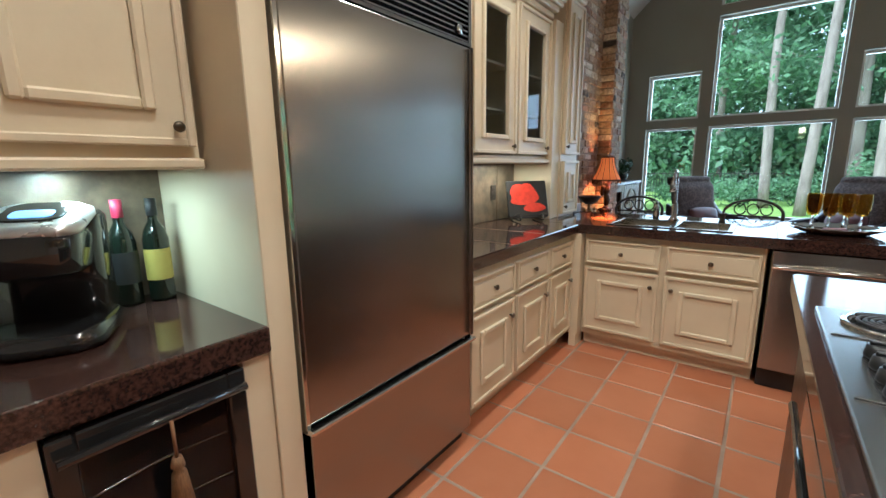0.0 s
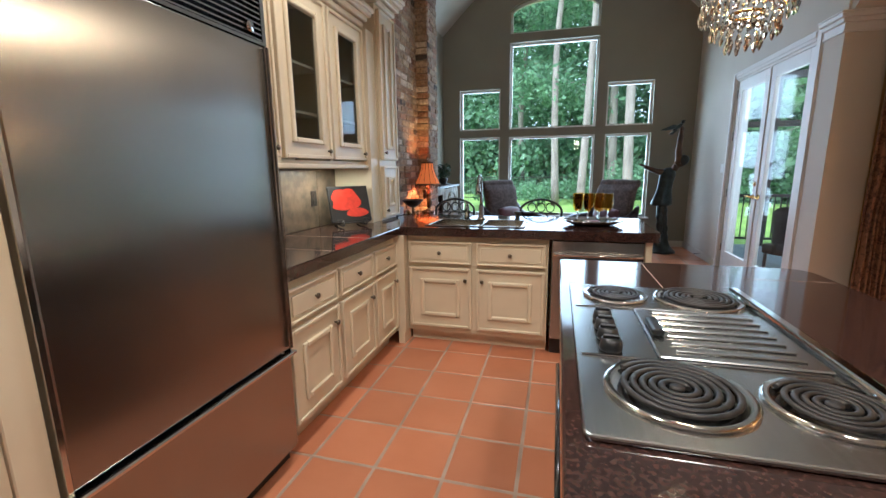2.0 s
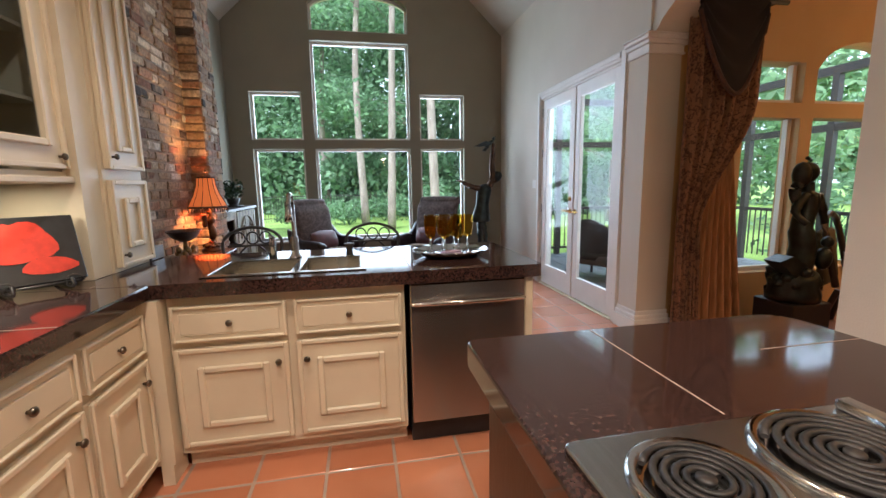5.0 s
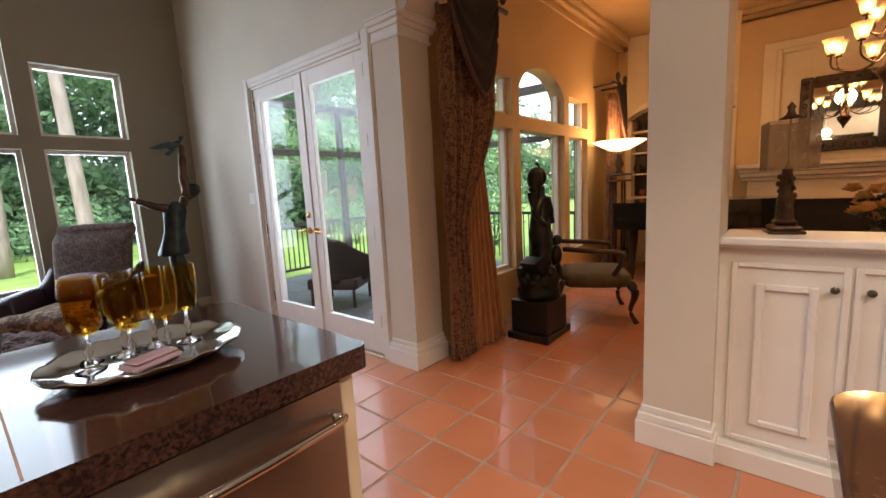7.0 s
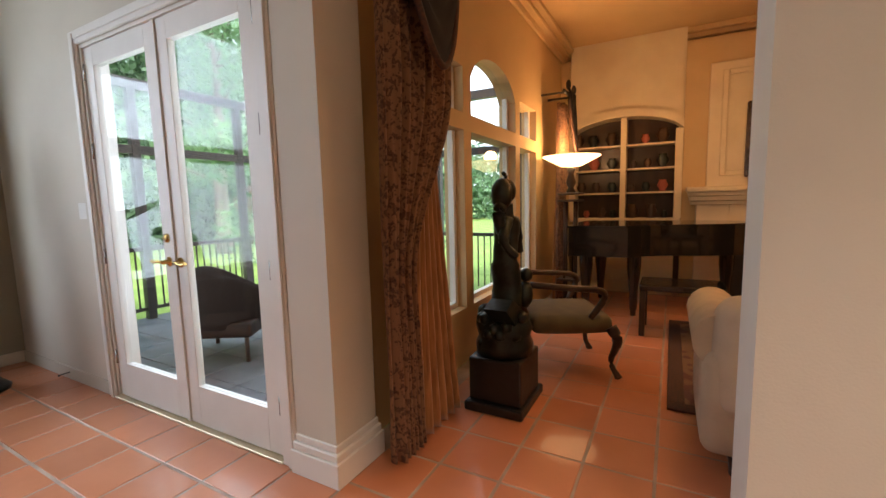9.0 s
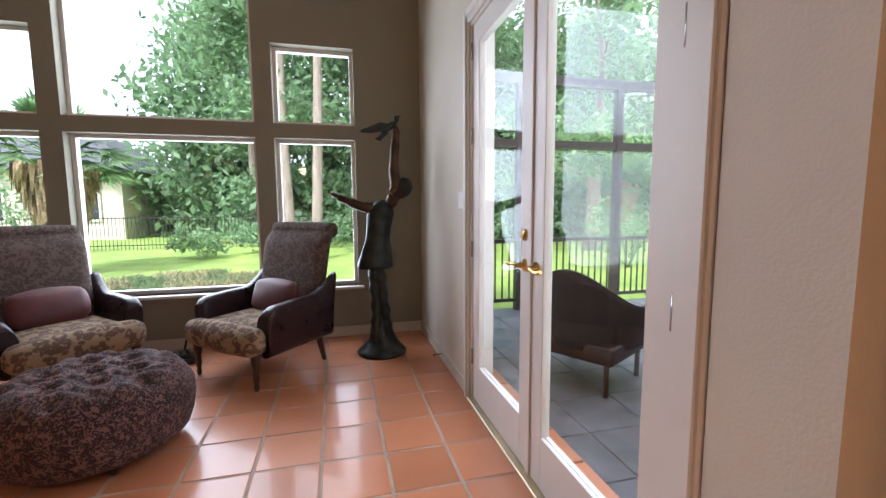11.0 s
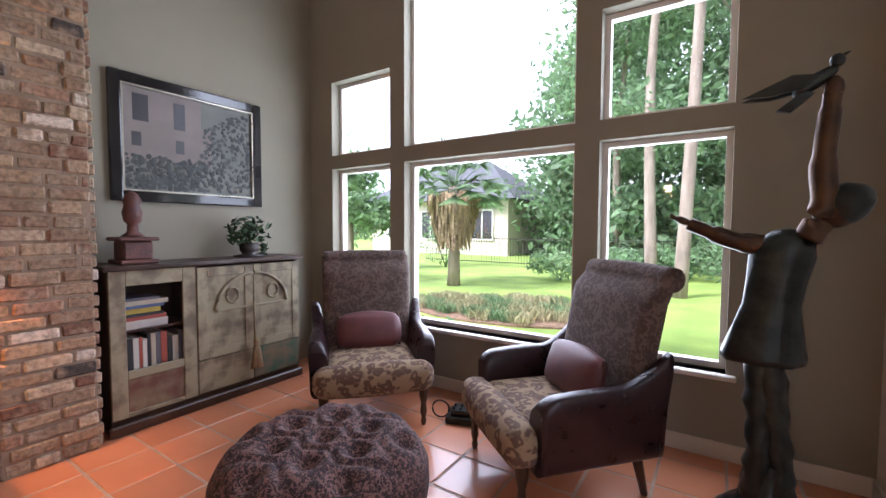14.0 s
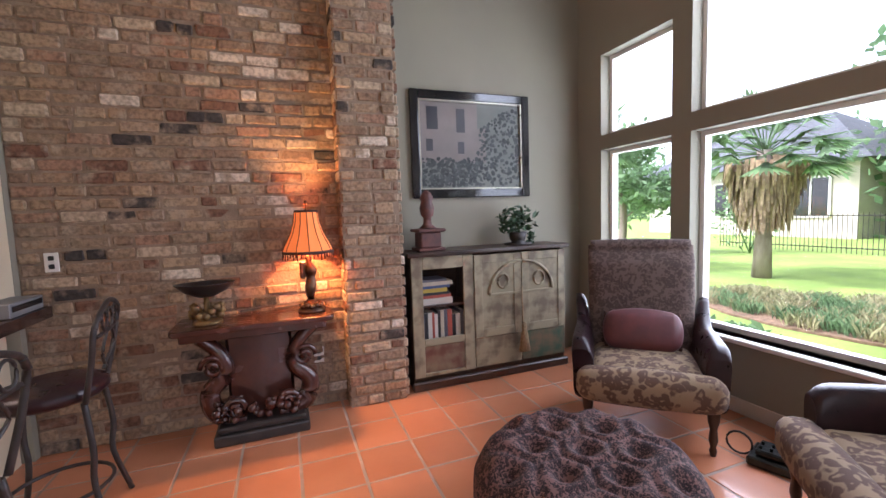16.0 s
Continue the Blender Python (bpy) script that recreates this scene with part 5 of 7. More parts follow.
# ---- painted bookcase ----
bc = thing("painted_bookcase", "distressed painted cupboard with open book bay and doors", "cabinet", -1.62, 5.90, 0, 90)
W, D, H = 1.40, 0.34, 1.05
b = B()
box(b, (0, 0.02, 0.0), (0.03, D, H)), box(b, (W - 0.03, 0.02, 0), (W, D, H)), box(b, (0.03, D - 0.02, 0.06), (W - 0.03, D, H)), box(b, (0.03, 0.02, 0.06), (W - 0.03, D - 0.02, 0.1)), box(b, (0.5, 0.02, 0.1), (0.53, D - 0.02, H))
box(b, (0.03, 0.04, 0.36), (0.5, D - 0.02, 0.38)), box(b, (0.03, 0.04, 0.64), (0.5, D - 0.02, 0.655))
ob("carcass", b, WOODD, bc)
b = B()
box(b, (-0.03, -0.03, H), (W + 0.03, D, H + 0.035), 0.008, 2)
ob("top", b, WOODD, bc)
ob("plinth", box(B(), (-0.02, -0.025, 0.0), (W + 0.02, 0.015, 0.07), 0.01), WOODD, bc)
b = B()
for a in ((0.0, 0, 0.1, 0.09, 0.022, H), (0.43, 0, 0.1, 0.52, 0.022, H), (0.09, 0, 0.95, 0.43, 0.022, H), (0.09, 0, 0.345, 0.43, 0.022, 0.40), (0.09, 0, 0.1, 0.43, 0.022, 0.13)):
    box(b, a[:3], a[3:], 0.004)
ob("door", b, DISTRESS, bc)
ob("panel", box(B(), (0.09, 0.008, 0.13), (0.43, 0.02, 0.345), 0.004), REDP, bc)
for x0, sd in ((0.525, 1), (0.963, -1)):
    dp = B()
    w2 = 0.432
    box(dp, (0, 0, 0), (w2, 0.022, 0.68), 0.003)
    for a in ((0, -0.008, 0, 0.07, -0.0005, 0.68), (w2 - 0.07, -0.008, 0, w2, -0.0005, 0.68), (0.07, -0.008, 0, w2 - 0.07, -0.0005, 0.07), (0.07, -0.008, 0.61, w2 - 0.07, -0.0005, 0.68)):
        box(dp, a[:3], a[3:], 0.003)
    cxa = w2 if sd == 1 else 0
    tube(dp, [(cxa - sd * 0.30 * math.sin(k * math.pi / 28), -0.008, 0.35 + 0.26 * math.cos(k * math.pi / 28)) for k in range(15)], 0.014, 6)
    tube(dp, [(cxa - sd * (0.17 + 0.05 * math.cos(k * math.pi / 5)), -0.006, 0.45 + 0.06 * math.sin(k * math.pi / 5)) for k in range(11)], 0.01, 6)
    box(dp, (cxa - sd * 0.30 if sd == 1 else 0.0, -0.012, 0.335), (w2 if sd == 1 else 0.30, -0.0005, 0.355), 0.003)
    o = ob("door", dp, DISTRESS, bc)
    o.location = (x0, 0, 0.355)
    o = ob("drawer", box(B(), (0, 0, 0), (w2, 0.022, 0.245), 0.004), TEALP if sd == -1 else DISTRESS, bc)
    o.location = (x0, 0, 0.105)
tsl = thing("tassel", "straw coloured tassel hanging on the cupboard doors", "tassel", -1.622, 5.90 + 0.955, 0.0, 90)
b = B()
tube(b, [(0, -0.022, 0.75), (0, -0.026, 0.45)], 0.006, 6)
lathe(b, [(0, 0.45), (0.018, 0.44), (0.026, 0.40), (0.016, 0.38), (0.03, 0.36), (0.055, 0.2), (0, 0.19)], 12, (0, -0.05, 0), 1, 0.6)
ob("tassel_cord", b, M("straw_fringe", (0.30, 0.22, 0.12), (0.2, 0.14, 0.07), 60, 0.8, bump=0.4), tsl)
random.seed(12)
COLS = [(0.5, 0.48, 0.42), (0.45, 0.33, 0.05), (0.1, 0.1, 0.12), (0.35, 0.08, 0.05), (0.08, 0.12, 0.22), (0.55, 0.5, 0.45), (0.03, 0.03, 0.03), (0.4, 0.36, 0.28)]
BM = [M("book_cover", c, rough=0.5, bump=0.05) for c in COLS]
PAGES = M("book_pages", (0.6, 0.55, 0.45), (0.5, 0.45, 0.36), 40, 0.9, stretch=(1, 1, 30))


def book(x, y, z, t, h, d, flat, k):
    """A book on the shelf: standing spine out, or lying flat."""
    o = thing("book", ("book lying flat" if flat else "upright book") + " on the cupboard shelf", "book", x, y, z, 90, "books in the cupboard")
    c, p = B(), B()
    if flat:
        box(c, (0, 0, 0), (h, d, 0.003)), box(c, (0, 0, t - 0.003), (h, d, t)), box(c, (0, -0.002, 0), (h, 0.002, t), 0.001)
        box(p, (0.003, 0.003, 0.0032), (h - 0.003, d - 0.004, t - 0.0032))
    else:
        box(c, (0, 0, 0), (0.003, d, h)), box(c, (t - 0.003, 0, 0), (t, d, h)), box(c, (0, -0.002, 0), (t, 0.002, h), 0.001)
        box(p, (0.0032, 0.003, 0.003), (t - 0.0032, d - 0.004, h - 0.003))
    ob("cover", c, BM[k % len(BM)], o)
    ob("pages", p, PAGES, o)


u = 0.05
k = 1
while u < 0.43:
    t = random.uniform(0.018, 0.04)
    book(-1.62 - 0.05, 5.90 + u + 0.0, 0.381, t, random.uniform(0.18, 0.24), 0.17, False, k)
    u += t + 0.002
    k += random.choice((1, 2, 3))
for base, n in ((0.6555, 6), ):
    z = base
    for j in range(8):
        t = random.uniform(0.016, 0.035)
        book(-1.62 - 0.05 - random.uniform(0, 0.02), 5.90 + 0.05 + random.uniform(0, 0.05), z, t, random.uniform(0.22, 0.30), 0.2, True, j * 3 + 5)
        z += t + 0.001

pic = thing("framed_picture", "black framed picture of pale villa and garden", "picture", NICHE + 0.002, 6.04, 1.51, 90)
PW, PH = 1.13, 0.90
b = B()
for a in ((0, 0, 0, 0.075, 0.035, PH), (PW - 0.075, 0, 0, PW, 0.035, PH), (0.075, 0, 0, PW - 0.075, 0.035, 0.075), (0.075, 0, PH - 0.075, PW - 0.075, 0.035, PH)):
    box(b, (a[0], -a[4], a[2]), (a[3], 0, a[5]), 0.01, 2)
ob("frame", b, BLACK, pic)
b = B()
for a in ((0.075, 0.075, 0.087, PH - 0.075), (PW - 0.087, 0.075, PW - 0.075, PH - 0.075), (0.087, 0.075, PW - 0.087, 0.087), (0.087, PH - 0.087, PW - 0.087, PH - 0.075)):
    box(b, (a[0], -0.026, a[1]), (a[2], -0.004, a[3]), 0.002)
ob("slip", b, M("silver_slip", (0.5, 0.47, 0.38), rough=0.3, metal=0.8), pic)


def flat_art(name, rects, y, mat):
    b = B()
    for x0, z0, x1, z1 in rects:
        box(b, (x0, y - 0.0008, z0), (x1, y, z1))
    return ob(name, b, mat, pic)


flat_art("print", [(0.087, 0.087, PW - 0.087, PH - 0.087)], -0.004, M("print_sky", (0.17, 0.18, 0.155), (0.12, 0.13, 0.115), 3, 0.55, bump=0))
flat_art("villa", [(0.09, 0.3, 0.62, PH - 0.09), (0.62, 0.3, 0.70, 0.6)], -0.0052, M("print_villa", (0.22, 0.185, 0.17), (0.17, 0.145, 0.13), 4, 0.55, bump=0))
flat_art("villa_window", [(0.15, 0.58, 0.25, 0.77), (0.42, 0.56, 0.50, 0.76), (0.43, 0.38, 0.49, 0.48), (0.14, 0.4, 0.2, 0.5)], -0.0062, M("print_dark", (0.05, 0.05, 0.055), rough=0.3, bump=0))
b = B()
random.seed(3)
for k in range(700):
    x = random.uniform(0.1, PW - 0.1)
    z = random.uniform(0.1, 0.34 if x < 0.62 else 0.55 + 0.22 * math.sin((x - 0.6) * 4))
    r = random.uniform(0.006, 0.02)
    prism(b, [(max(0.09, min(PW - 0.09, x + r * math.cos(a * 1.05 + k))), max(0.09, min(PH - 0.09, z + r * math.sin(a * 1.05 + k)))) for a in range(6)], -0.0075 - 0.000005 * k, -0.0066, "y")
ob("foliage", b, M("print_foliage", (0.06, 0.068, 0.062), (0.025, 0.03, 0.03), 14, 0.55, bump=0, vary=0.5), pic)

ur = thing("carved_urn", "reddish carved pedestal urn on the cupboard top", "urn", -1.78, 6.10, 1.086)
b = B()
box(b, (-0.11, -0.11, 0), (0.11, 0.11, 0.025), 0.006), box(b, (-0.085, -0.085, 0.025), (0.085, 0.085, 0.15), 0.01), box(b, (-0.115, -0.115, 0.15), (0.115, 0.115, 0.175), 0.008)
lathe(b, [(0, 0.175), (0.07, 0.18), (0.035, 0.21), (0.03, 0.26), (0.05, 0.28), (0.06, 0.34), (0.045, 0.39), (0.055, 0.42), (0.035, 0.46), (0.0, 0.49)], 14)
ob("body", b, M("red_brown_carving", (0.16, 0.06, 0.045), (0.08, 0.035, 0.03), 12, 0.6, bump=0.3), ur)


def leaf_cloud(b, n, centre, rad, size, seed, droop=0.0, shell=0.5):
    """Many small leaf blades round a centre."""
    rnd = random.Random(seed)
    for _ in range(n):
        d = Vector((rnd.gauss(0, 1), rnd.gauss(0, 1), rnd.gauss(0, 1))).normalized()
        q = rnd.uniform(shell, 1.0)
        p = Vector(centre) + Vector((d.x * rad[0], d.y * rad[1], d.z * rad[2])) * q
        s = size * rnd.uniform(0.6, 1.4)
        t = Vector((rnd.gauss(0, 1), rnd.gauss(0, 1), rnd.gauss(0, 0.7) - droop)).normalized()
        u = t.cross(Vector((rnd.gauss(0, 1), rnd.gauss(0, 1), rnd.gauss(0, 1)))).normalized()
        a, c = p - t * s, p + t * s
        vs = [b.verts.new(v) for v in (a, p + u * s * 0.42, c, p - u * s * 0.42)]
        b.faces.new(vs)
    return b


pp = thing("potted_ivy", "small ivy in dark footed pot on cupboard", "plant", -1.78, 6.93, 1.086)
ob("pot", lathe(B(), [(0, 0), (0.12, 0), (0.12, 0.012), (0.05, 0.02), (0.07, 0.05), (0.085, 0.11), (0.075, 0.11), (0, 0.1)], 20), IRON, pp)
b = leaf_cloud(B(), 260, (0, 0, 0.21), (0.15, 0.19, 0.16), 0.034, 5, 0.4, 0.2)
leaf_cloud(b, 40, (0.0, 0.13, 0.06), (0.04, 0.05, 0.08), 0.025, 6, 0.6, 0.1)
ob("foliage", b, IVY, pp)


# ---- armchairs ----
def sheet(fn, nu, nv, thick=0.0):
    """A surface from fn(u, v), closed into a body by a second sheet when fn gives two points."""
    b = B()
    g0 = [[b.verts.new(fn(i / nu, j / nv)) for j in range(nv + 1)] for i in range(nu + 1)]
    for i in range(nu):
        for j in range(nv):
            f = b.faces.new((g0[i][j], g0[i + 1][j], g0[i + 1][j + 1], g0[i][j + 1]))
            f.smooth = True
    return b


def soft_box(bm, a, b_, bev, bulge=0.0, seg=4):
    s = len(bm.verts)
    a, b_ = Vector(a), Vector(b_)
    t = bmesh.new()
    bmesh.ops.create_cube(t, size=1.0, matrix=Matrix.LocRotScale((a + b_) / 2, None, b_ - a))
    bmesh.ops.bevel(t, geom=t.edges[:], offset=bev, segments=seg, affect="EDGES", profile=0.5)
    bmesh.ops.subdivide_edges(t, edges=[e for e in t.edges if e.calc_length() > 0.12], cuts=4, use_grid_fill=True)
    c, h = (a + b_) / 2, (b_ - a) / 2
    if bulge:
        for v in t.verts:
            p = v.co - c
            q = [max(-1, min(1, p[i] / h[i])) for i in range(3)]
            for i in range(3):
                o = [q[j] for j in range(3) if j != i]
                p[i] += bulge * q[i] * (1 - o[0] ** 2) * (1 - o[1] ** 2)
            v.co = c + p
    for f in t.faces:
        f.smooth = True
    d = bpy.data.meshes.new("tmp")
    t.to_mesh(d)
    t.free()
    bm.from_mesh(d)
    bpy.data.meshes.remove(d)
    return bm


def armchair(x, y, rz, lumbar):
    """An armchair that faces local -y."""
    c = thing("armchair", "high-back armchair in brown damask with dark leather arms", "armchair", x, y, 0, rz, "pair of armchairs")
    b = B()
    soft_box(b, (-0.30, -0.30, 0.24), (0.30, 0.24, 0.43), 0.05, 0.02)
    soft_box(b, (-0.375, -0.42, 0.25), (0.375, -0.26, 0.435), 0.06, 0.02)
    ob("seat", b, SEATCLOTH, c)

    def back(u, v):
        a = 2 * math.pi * v
        z = 0.30 + 0.80 * u
        lean = 0.24 + 0.16 * u + (0.06 * max(0, u - 0.85) / 0.15)
        w, t = 0.33 + 0.02 * u, 0.075
        if u > 0.93:
            t *= 0.65
        ca, sa = math.cos(a), math.sin(a)
        return (w * math.copysign(abs(ca) ** 0.25, ca), lean + t * math.copysign(abs(sa) ** 0.6, sa), z)
    bb = sheet(back, 16, 28)
    bb.verts.ensure_lookup_table()
    n = 29
    bb.faces.new([bb.verts[16 * n + k] for k in range(28)])
    bmesh.ops.remove_doubles(bb, verts=bb.verts[:], dist=0.0005)
    tube(bb, spline([(-0.33, 0.46, 1.075), (0, 0.465, 1.085), (0.33, 0.46, 1.075)], 6), 0.062, 12)
    ob("backrest", bb, DAMASK, c)
    for sx in (-1, 1):
        def arm(u, v, sx=sx):
            y = -0.29 + 0.66 * u
            top = 0.575 + 0.02 * math.sin(u * 3.1) + 0.17 * max(0.0, (u - 0.62) / 0.38) ** 1.6 - 0.05 * max(0.0, 1 - u / 0.12) ** 2
            a = 2 * math.pi * v
            ca, sa = math.cos(a), math.sin(a)
            half = 0.062 - 0.018 * u
            zz = 0.22 + (top - 0.22) * (0.5 + 0.5 * math.copysign(abs(sa) ** 0.45, sa))
            flare = 0.03 * max(0.0, (zz - 0.42) / 0.18)
            return (sx * (0.35 + flare) + half * math.copysign(abs(ca) ** 0.55, ca), y, zz)
        b = sheet(arm, 22, 26)
        b.verts.ensure_lookup_table()
        b.faces.new([b.verts[k] for k in range(26)]), b.faces.new([b.verts[22 * 27 + k] for k in range(26)])
        bmesh.ops.remove_doubles(b, verts=b.verts[:], dist=0.0005)
        bmesh.ops.recalc_face_normals(b, faces=b.faces[:])
        ob("armrest", b, LEATHER, c)
    b = B()
    for sx in (-1, 1):
        lathe(b, [(0, 0), (0.014, 0), (0.02, 0.03), (0.014, 0.05), (0.024, 0.09), (0.018, 0.15), (0.03, 0.2), (0.035, 0.27)], 12, (sx * 0.325, -0.34, 0))
        tube(b, [(sx * 0.30, 0.34, 0.0), (sx * 0.30, 0.27, 0.27)], [0.018, 0.03], 8)
    ob("leg", b, WOODD, c)
    p = thing("cushion", "small dusty rose lumbar cushion with fringed ends", "cushion", *(Matrix.Rotation(radians(rz), 4, "Z") @ Vector((lumbar, 0.07, 0.445)) + Vector((x, y, 0))), rz)
    b = soft_box(B(), (-0.215, -0.05, 0.0), (0.215, 0.05, 0.235), 0.04, 0.03)
    xform(b, Matrix.Rotation(radians(-18), 4, "X"))
    ob("cover", b, ROSE, p)
    b = B()
    for sx in (-1, 1):
        tube(b, spline([(sx * 0.22, 0.0, 0.0), (sx * 0.232, 0.035, 0.12), (sx * 0.22, 0.07, 0.225)], 5), 0.012, 6)
    ob("fringe", b, FRINGE, p)


armchair(-0.59, 7.13, 48, 0.0)
armchair(0.79, 7.10, -42, 0.02)

# ---- tufted ottoman ----
ot = thing("ottoman", "round tufted leopard velvet ottoman on low feet", "ottoman", 0.13, 6.08, 0)
R, OH = 0.425, 0.43
TUFT = [(0, 0)] + [(0.2 * math.cos(k * math.pi / 3), 0.2 * math.sin(k * math.pi / 3)) for k in range(6)] + [(0.345 * math.cos((k + 0.5) * math.pi / 3), 0.345 * math.sin((k + 0.5) * math.pi / 3)) for k in range(6)]
b = B()
NR, NS = 34, 96
rings = []
for i in range(NR + 1):
    r = R * i / NR
    ring = []
    for k in range(NS):
        a = 2 * math.pi * k / NS
        x, y = r * math.cos(a), r * math.sin(a)
        ds = sorted((math.hypot(x - tx, y - ty), tx, ty) for tx, ty in TUFT)
        dip = 0.055 * math.exp(-(ds[0][0] / 0.045) ** 2)
        fold = 0.022 * math.exp(-((ds[1][0] - ds[0][0]) / 0.03) ** 2) * (1 if r < 0.36 else max(0, 1 - (r - 0.36) / 0.08))
        edge = 0.09 * max(0, (r / R - 0.72) / 0.28) ** 2.4
        ring.append(b.verts.new((x, y, OH + 0.015 - dip - fold - edge)))
    rings.append(ring)
for z, rr in ((0.31, R + 0.022), (0.24, R + 0.025), (0.15, R + 0.012), (0.09, R - 0.01), (0.06, R - 0.05)):
    rings.append([b.verts.new((rr * math.cos(2 * math.pi * k / NS), rr * math.sin(2 * math.pi * k / NS), z)) for k in range(NS)])
for p, q in zip(rings, rings[1:]):
    for k in range(NS):
        f = b.faces.new((p[k], p[(k + 1) % NS], q[(k + 1) % NS], q[k]))
        f.smooth = True
bmesh.ops.remove_doubles(b, verts=b.verts[:], dist=0.0004)
ob("cushion", b, LEOPARD, ot)
b = B()
for tx, ty in TUFT:
    blob(b, (tx, ty, OH - 0.042), (0.014, 0.014, 0.008), 1)
ob("button", b, LEOPARD, ot)
b = B()
for k in range(4):
    lathe(b, [(0, 0), (0.02, 0), (0.032, 0.03), (0.03, 0.07)], 10, (0.3 * math.cos(k * 1.57 + 0.6), 0.3 * math.sin(k * 1.57 + 0.6), 0))
ob("foot", b, WOODD, ot)

# small machine on the floor between the chairs
sm = thing("antique_scale", "small antique iron machine standing on floor tiles", "antique", 0.08, 7.36, 0, 20)
b = B()
box(b, (-0.12, -0.1, 0.0), (0.12, 0.1, 0.05), 0.008), box(b, (-0.09, -0.07, 0.05), (0.09, 0.07, 0.085), 0.008)
tube(b, spline([(0.05, 0.05, 0.08), (0.08, 0.06, 0.2), (0.12, 0.02, 0.25), (0.16, 0.0, 0.24)], 4), 0.01, 6)
for k in range(8):
    lathe(b, [(0, 0.085), (0.008, 0.085), (0.008, 0.1), (0, 0.102)], 8, (-0.07 + (k % 4) * 0.045, -0.04 + (k // 4) * 0.05, 0))
ob("body", b, BRONZE, sm)
b = B()
tube(b, [(-0.17 + 0.06 * math.cos(k * 0.4), -0.02, 0.07 + 0.06 * math.sin(k * 0.4)) for k in range(17)], 0.006, 6)
ob("wheel", b, IRON, sm)

# ---- bronze figure with a bird ----
st = thing("bronze_statue", "life-size dark bronze figure releasing a bird", "statue", 1.73, 7.20, 0, 0)
st.scale = (0.93, 0.93, 0.945)
b = B()
lathe(b, [(0, 0), (0.225, 0), (0.23, 0.02), (0.21, 0.04), (0.17, 0.06), (0.12, 0.13), (0.1, 0.22), (0.085, 0.32)], 24)
for v in b.verts:
    a = math.atan2(v.co.y, v.co.x)
    if v.co.z > 0.045:
        k = 1 + 0.12 * math.sin(a * 5 + v.co.z * 20)
        v.co.x, v.co.y = v.co.x * k, v.co.y * k
ob("base", b, BRONZE, st)
b = B()
tube(b, spline([(0.02, -0.01, 0.12), (0.03, 0, 0.35), (0.0, 0.0, 0.6), (-0.03, 0.0, 0.88)], 6), [0.085] * 6 + [0.075] * 6 + [0.085] * 7, 14, 0.8)
tube(b, spline([(-0.06, -0.03, 0.1), (-0.045, -0.03, 0.35), (-0.05, -0.01, 0.6), (-0.05, 0.0, 0.88)], 6), [0.07] * 6 + [0.065] * 6 + [0.075] * 7, 14, 0.8)
for v in b.verts:
    v.co += Vector((0.008 * math.sin(v.co.z * 45 + v.co.x * 30), 0.008 * math.cos(v.co.z * 38), 0))
ob("trousers", b, BRONZE, st)
b = B()
pr = [(0.0, 0.80), (0.16, 0.79), (0.165, 0.82), (0.135, 0.95), (0.11, 1.06), (0.115, 1.17), (0.125, 1.28), (0.105, 1.36), (0.05, 1.40), (0, 1.41)]
lathe(b, pr, 30, (0, 0, 0), 1, 0.72)
for v in b.verts:
    a = math.atan2(v.co.y, v.co.x)
    f = max(0, (1.2 - v.co.z)) * 0.28
    k = 1 + f * 0.5 * math.sin(a * 7 + v.co.z * 9)
    sh = 0.16 * max(0.0, v.co.z - 0.8) ** 1.1 * 0.9
    v.co.x = v.co.x * k + sh - 0.05
    v.co.y *= k
ob("tunic", b, BRONZE, st)
b = B()
tube(b, spline([(0.10, 0.0, 1.36), (0.155, 0.0, 1.44), (0.17, 0.0, 1.47)], 4), 0.045, 10)
blob(b, (0.20, 0.0, 1.50), (0.085, 0.075, 0.095), 3, Euler((0, 0.7, 0)))
tube(b, spline([(0.10, -0.02, 1.36), (0.15, -0.03, 1.50), (0.14, -0.03, 1.68), (0.155, -0.03, 1.90), (0.16, -0.03, 1.98)], 5), [0.055] * 6 + [0.05] * 5 + [0.042] * 5 + [0.034] * 5, 12)
blob(b, (0.165, -0.03, 2.0), (0.035, 0.03, 0.055), 2)
tube(b, spline([(-0.04, 0.0, 1.33), (-0.15, -0.01, 1.345), (-0.27, -0.02, 1.39), (-0.36, -0.02, 1.43)], 5), [0.05] * 5 + [0.042] * 5 + [0.032] * 6, 12)
blob(b, (-0.385, -0.02, 1.445), (0.045, 0.022, 0.02), 2, Euler((0, 0.4, 0)))
for k in range(3):
    tube(b, [(-0.40, -0.02 + 0.012 * (k - 1), 1.45), (-0.445, -0.02 + 0.02 * (k - 1), 1.465 + 0.008 * k)], [0.009, 0.005], 6)
ob("limb", b, BRONZE_SKIN, st)
b = B()
blob(b, (0.225, 0.0, 1.515), (0.085, 0.088, 0.10), 3, Euler((0, 0.9, 0)))
for v in b.verts:
    v.co += 0.008 * noise.noise_vector(v.co * 40)
ob("hair", b, BRONZE, st)
b = B()
blob(b, (0.10, -0.03, 2.04), (0.095, 0.035, 0.032), 2, Euler((0, -0.6, 0)))
blob(b, (0.17, -0.03, 2.115), (0.028, 0.024, 0.03), 2)
tube(b, [(0.185, -0.03, 2.13), (0.21, -0.03, 2.145)], [0.01, 0.002], 6)
for sgn in (-1, 1):
    prism(b, [(0.12, 2.055), (0.02, 2.07), (-0.16, 1.995), (-0.05, 1.99), (0.06, 2.01)], -0.03 + sgn * 0.03, -0.03 + sgn * 0.045, "y")
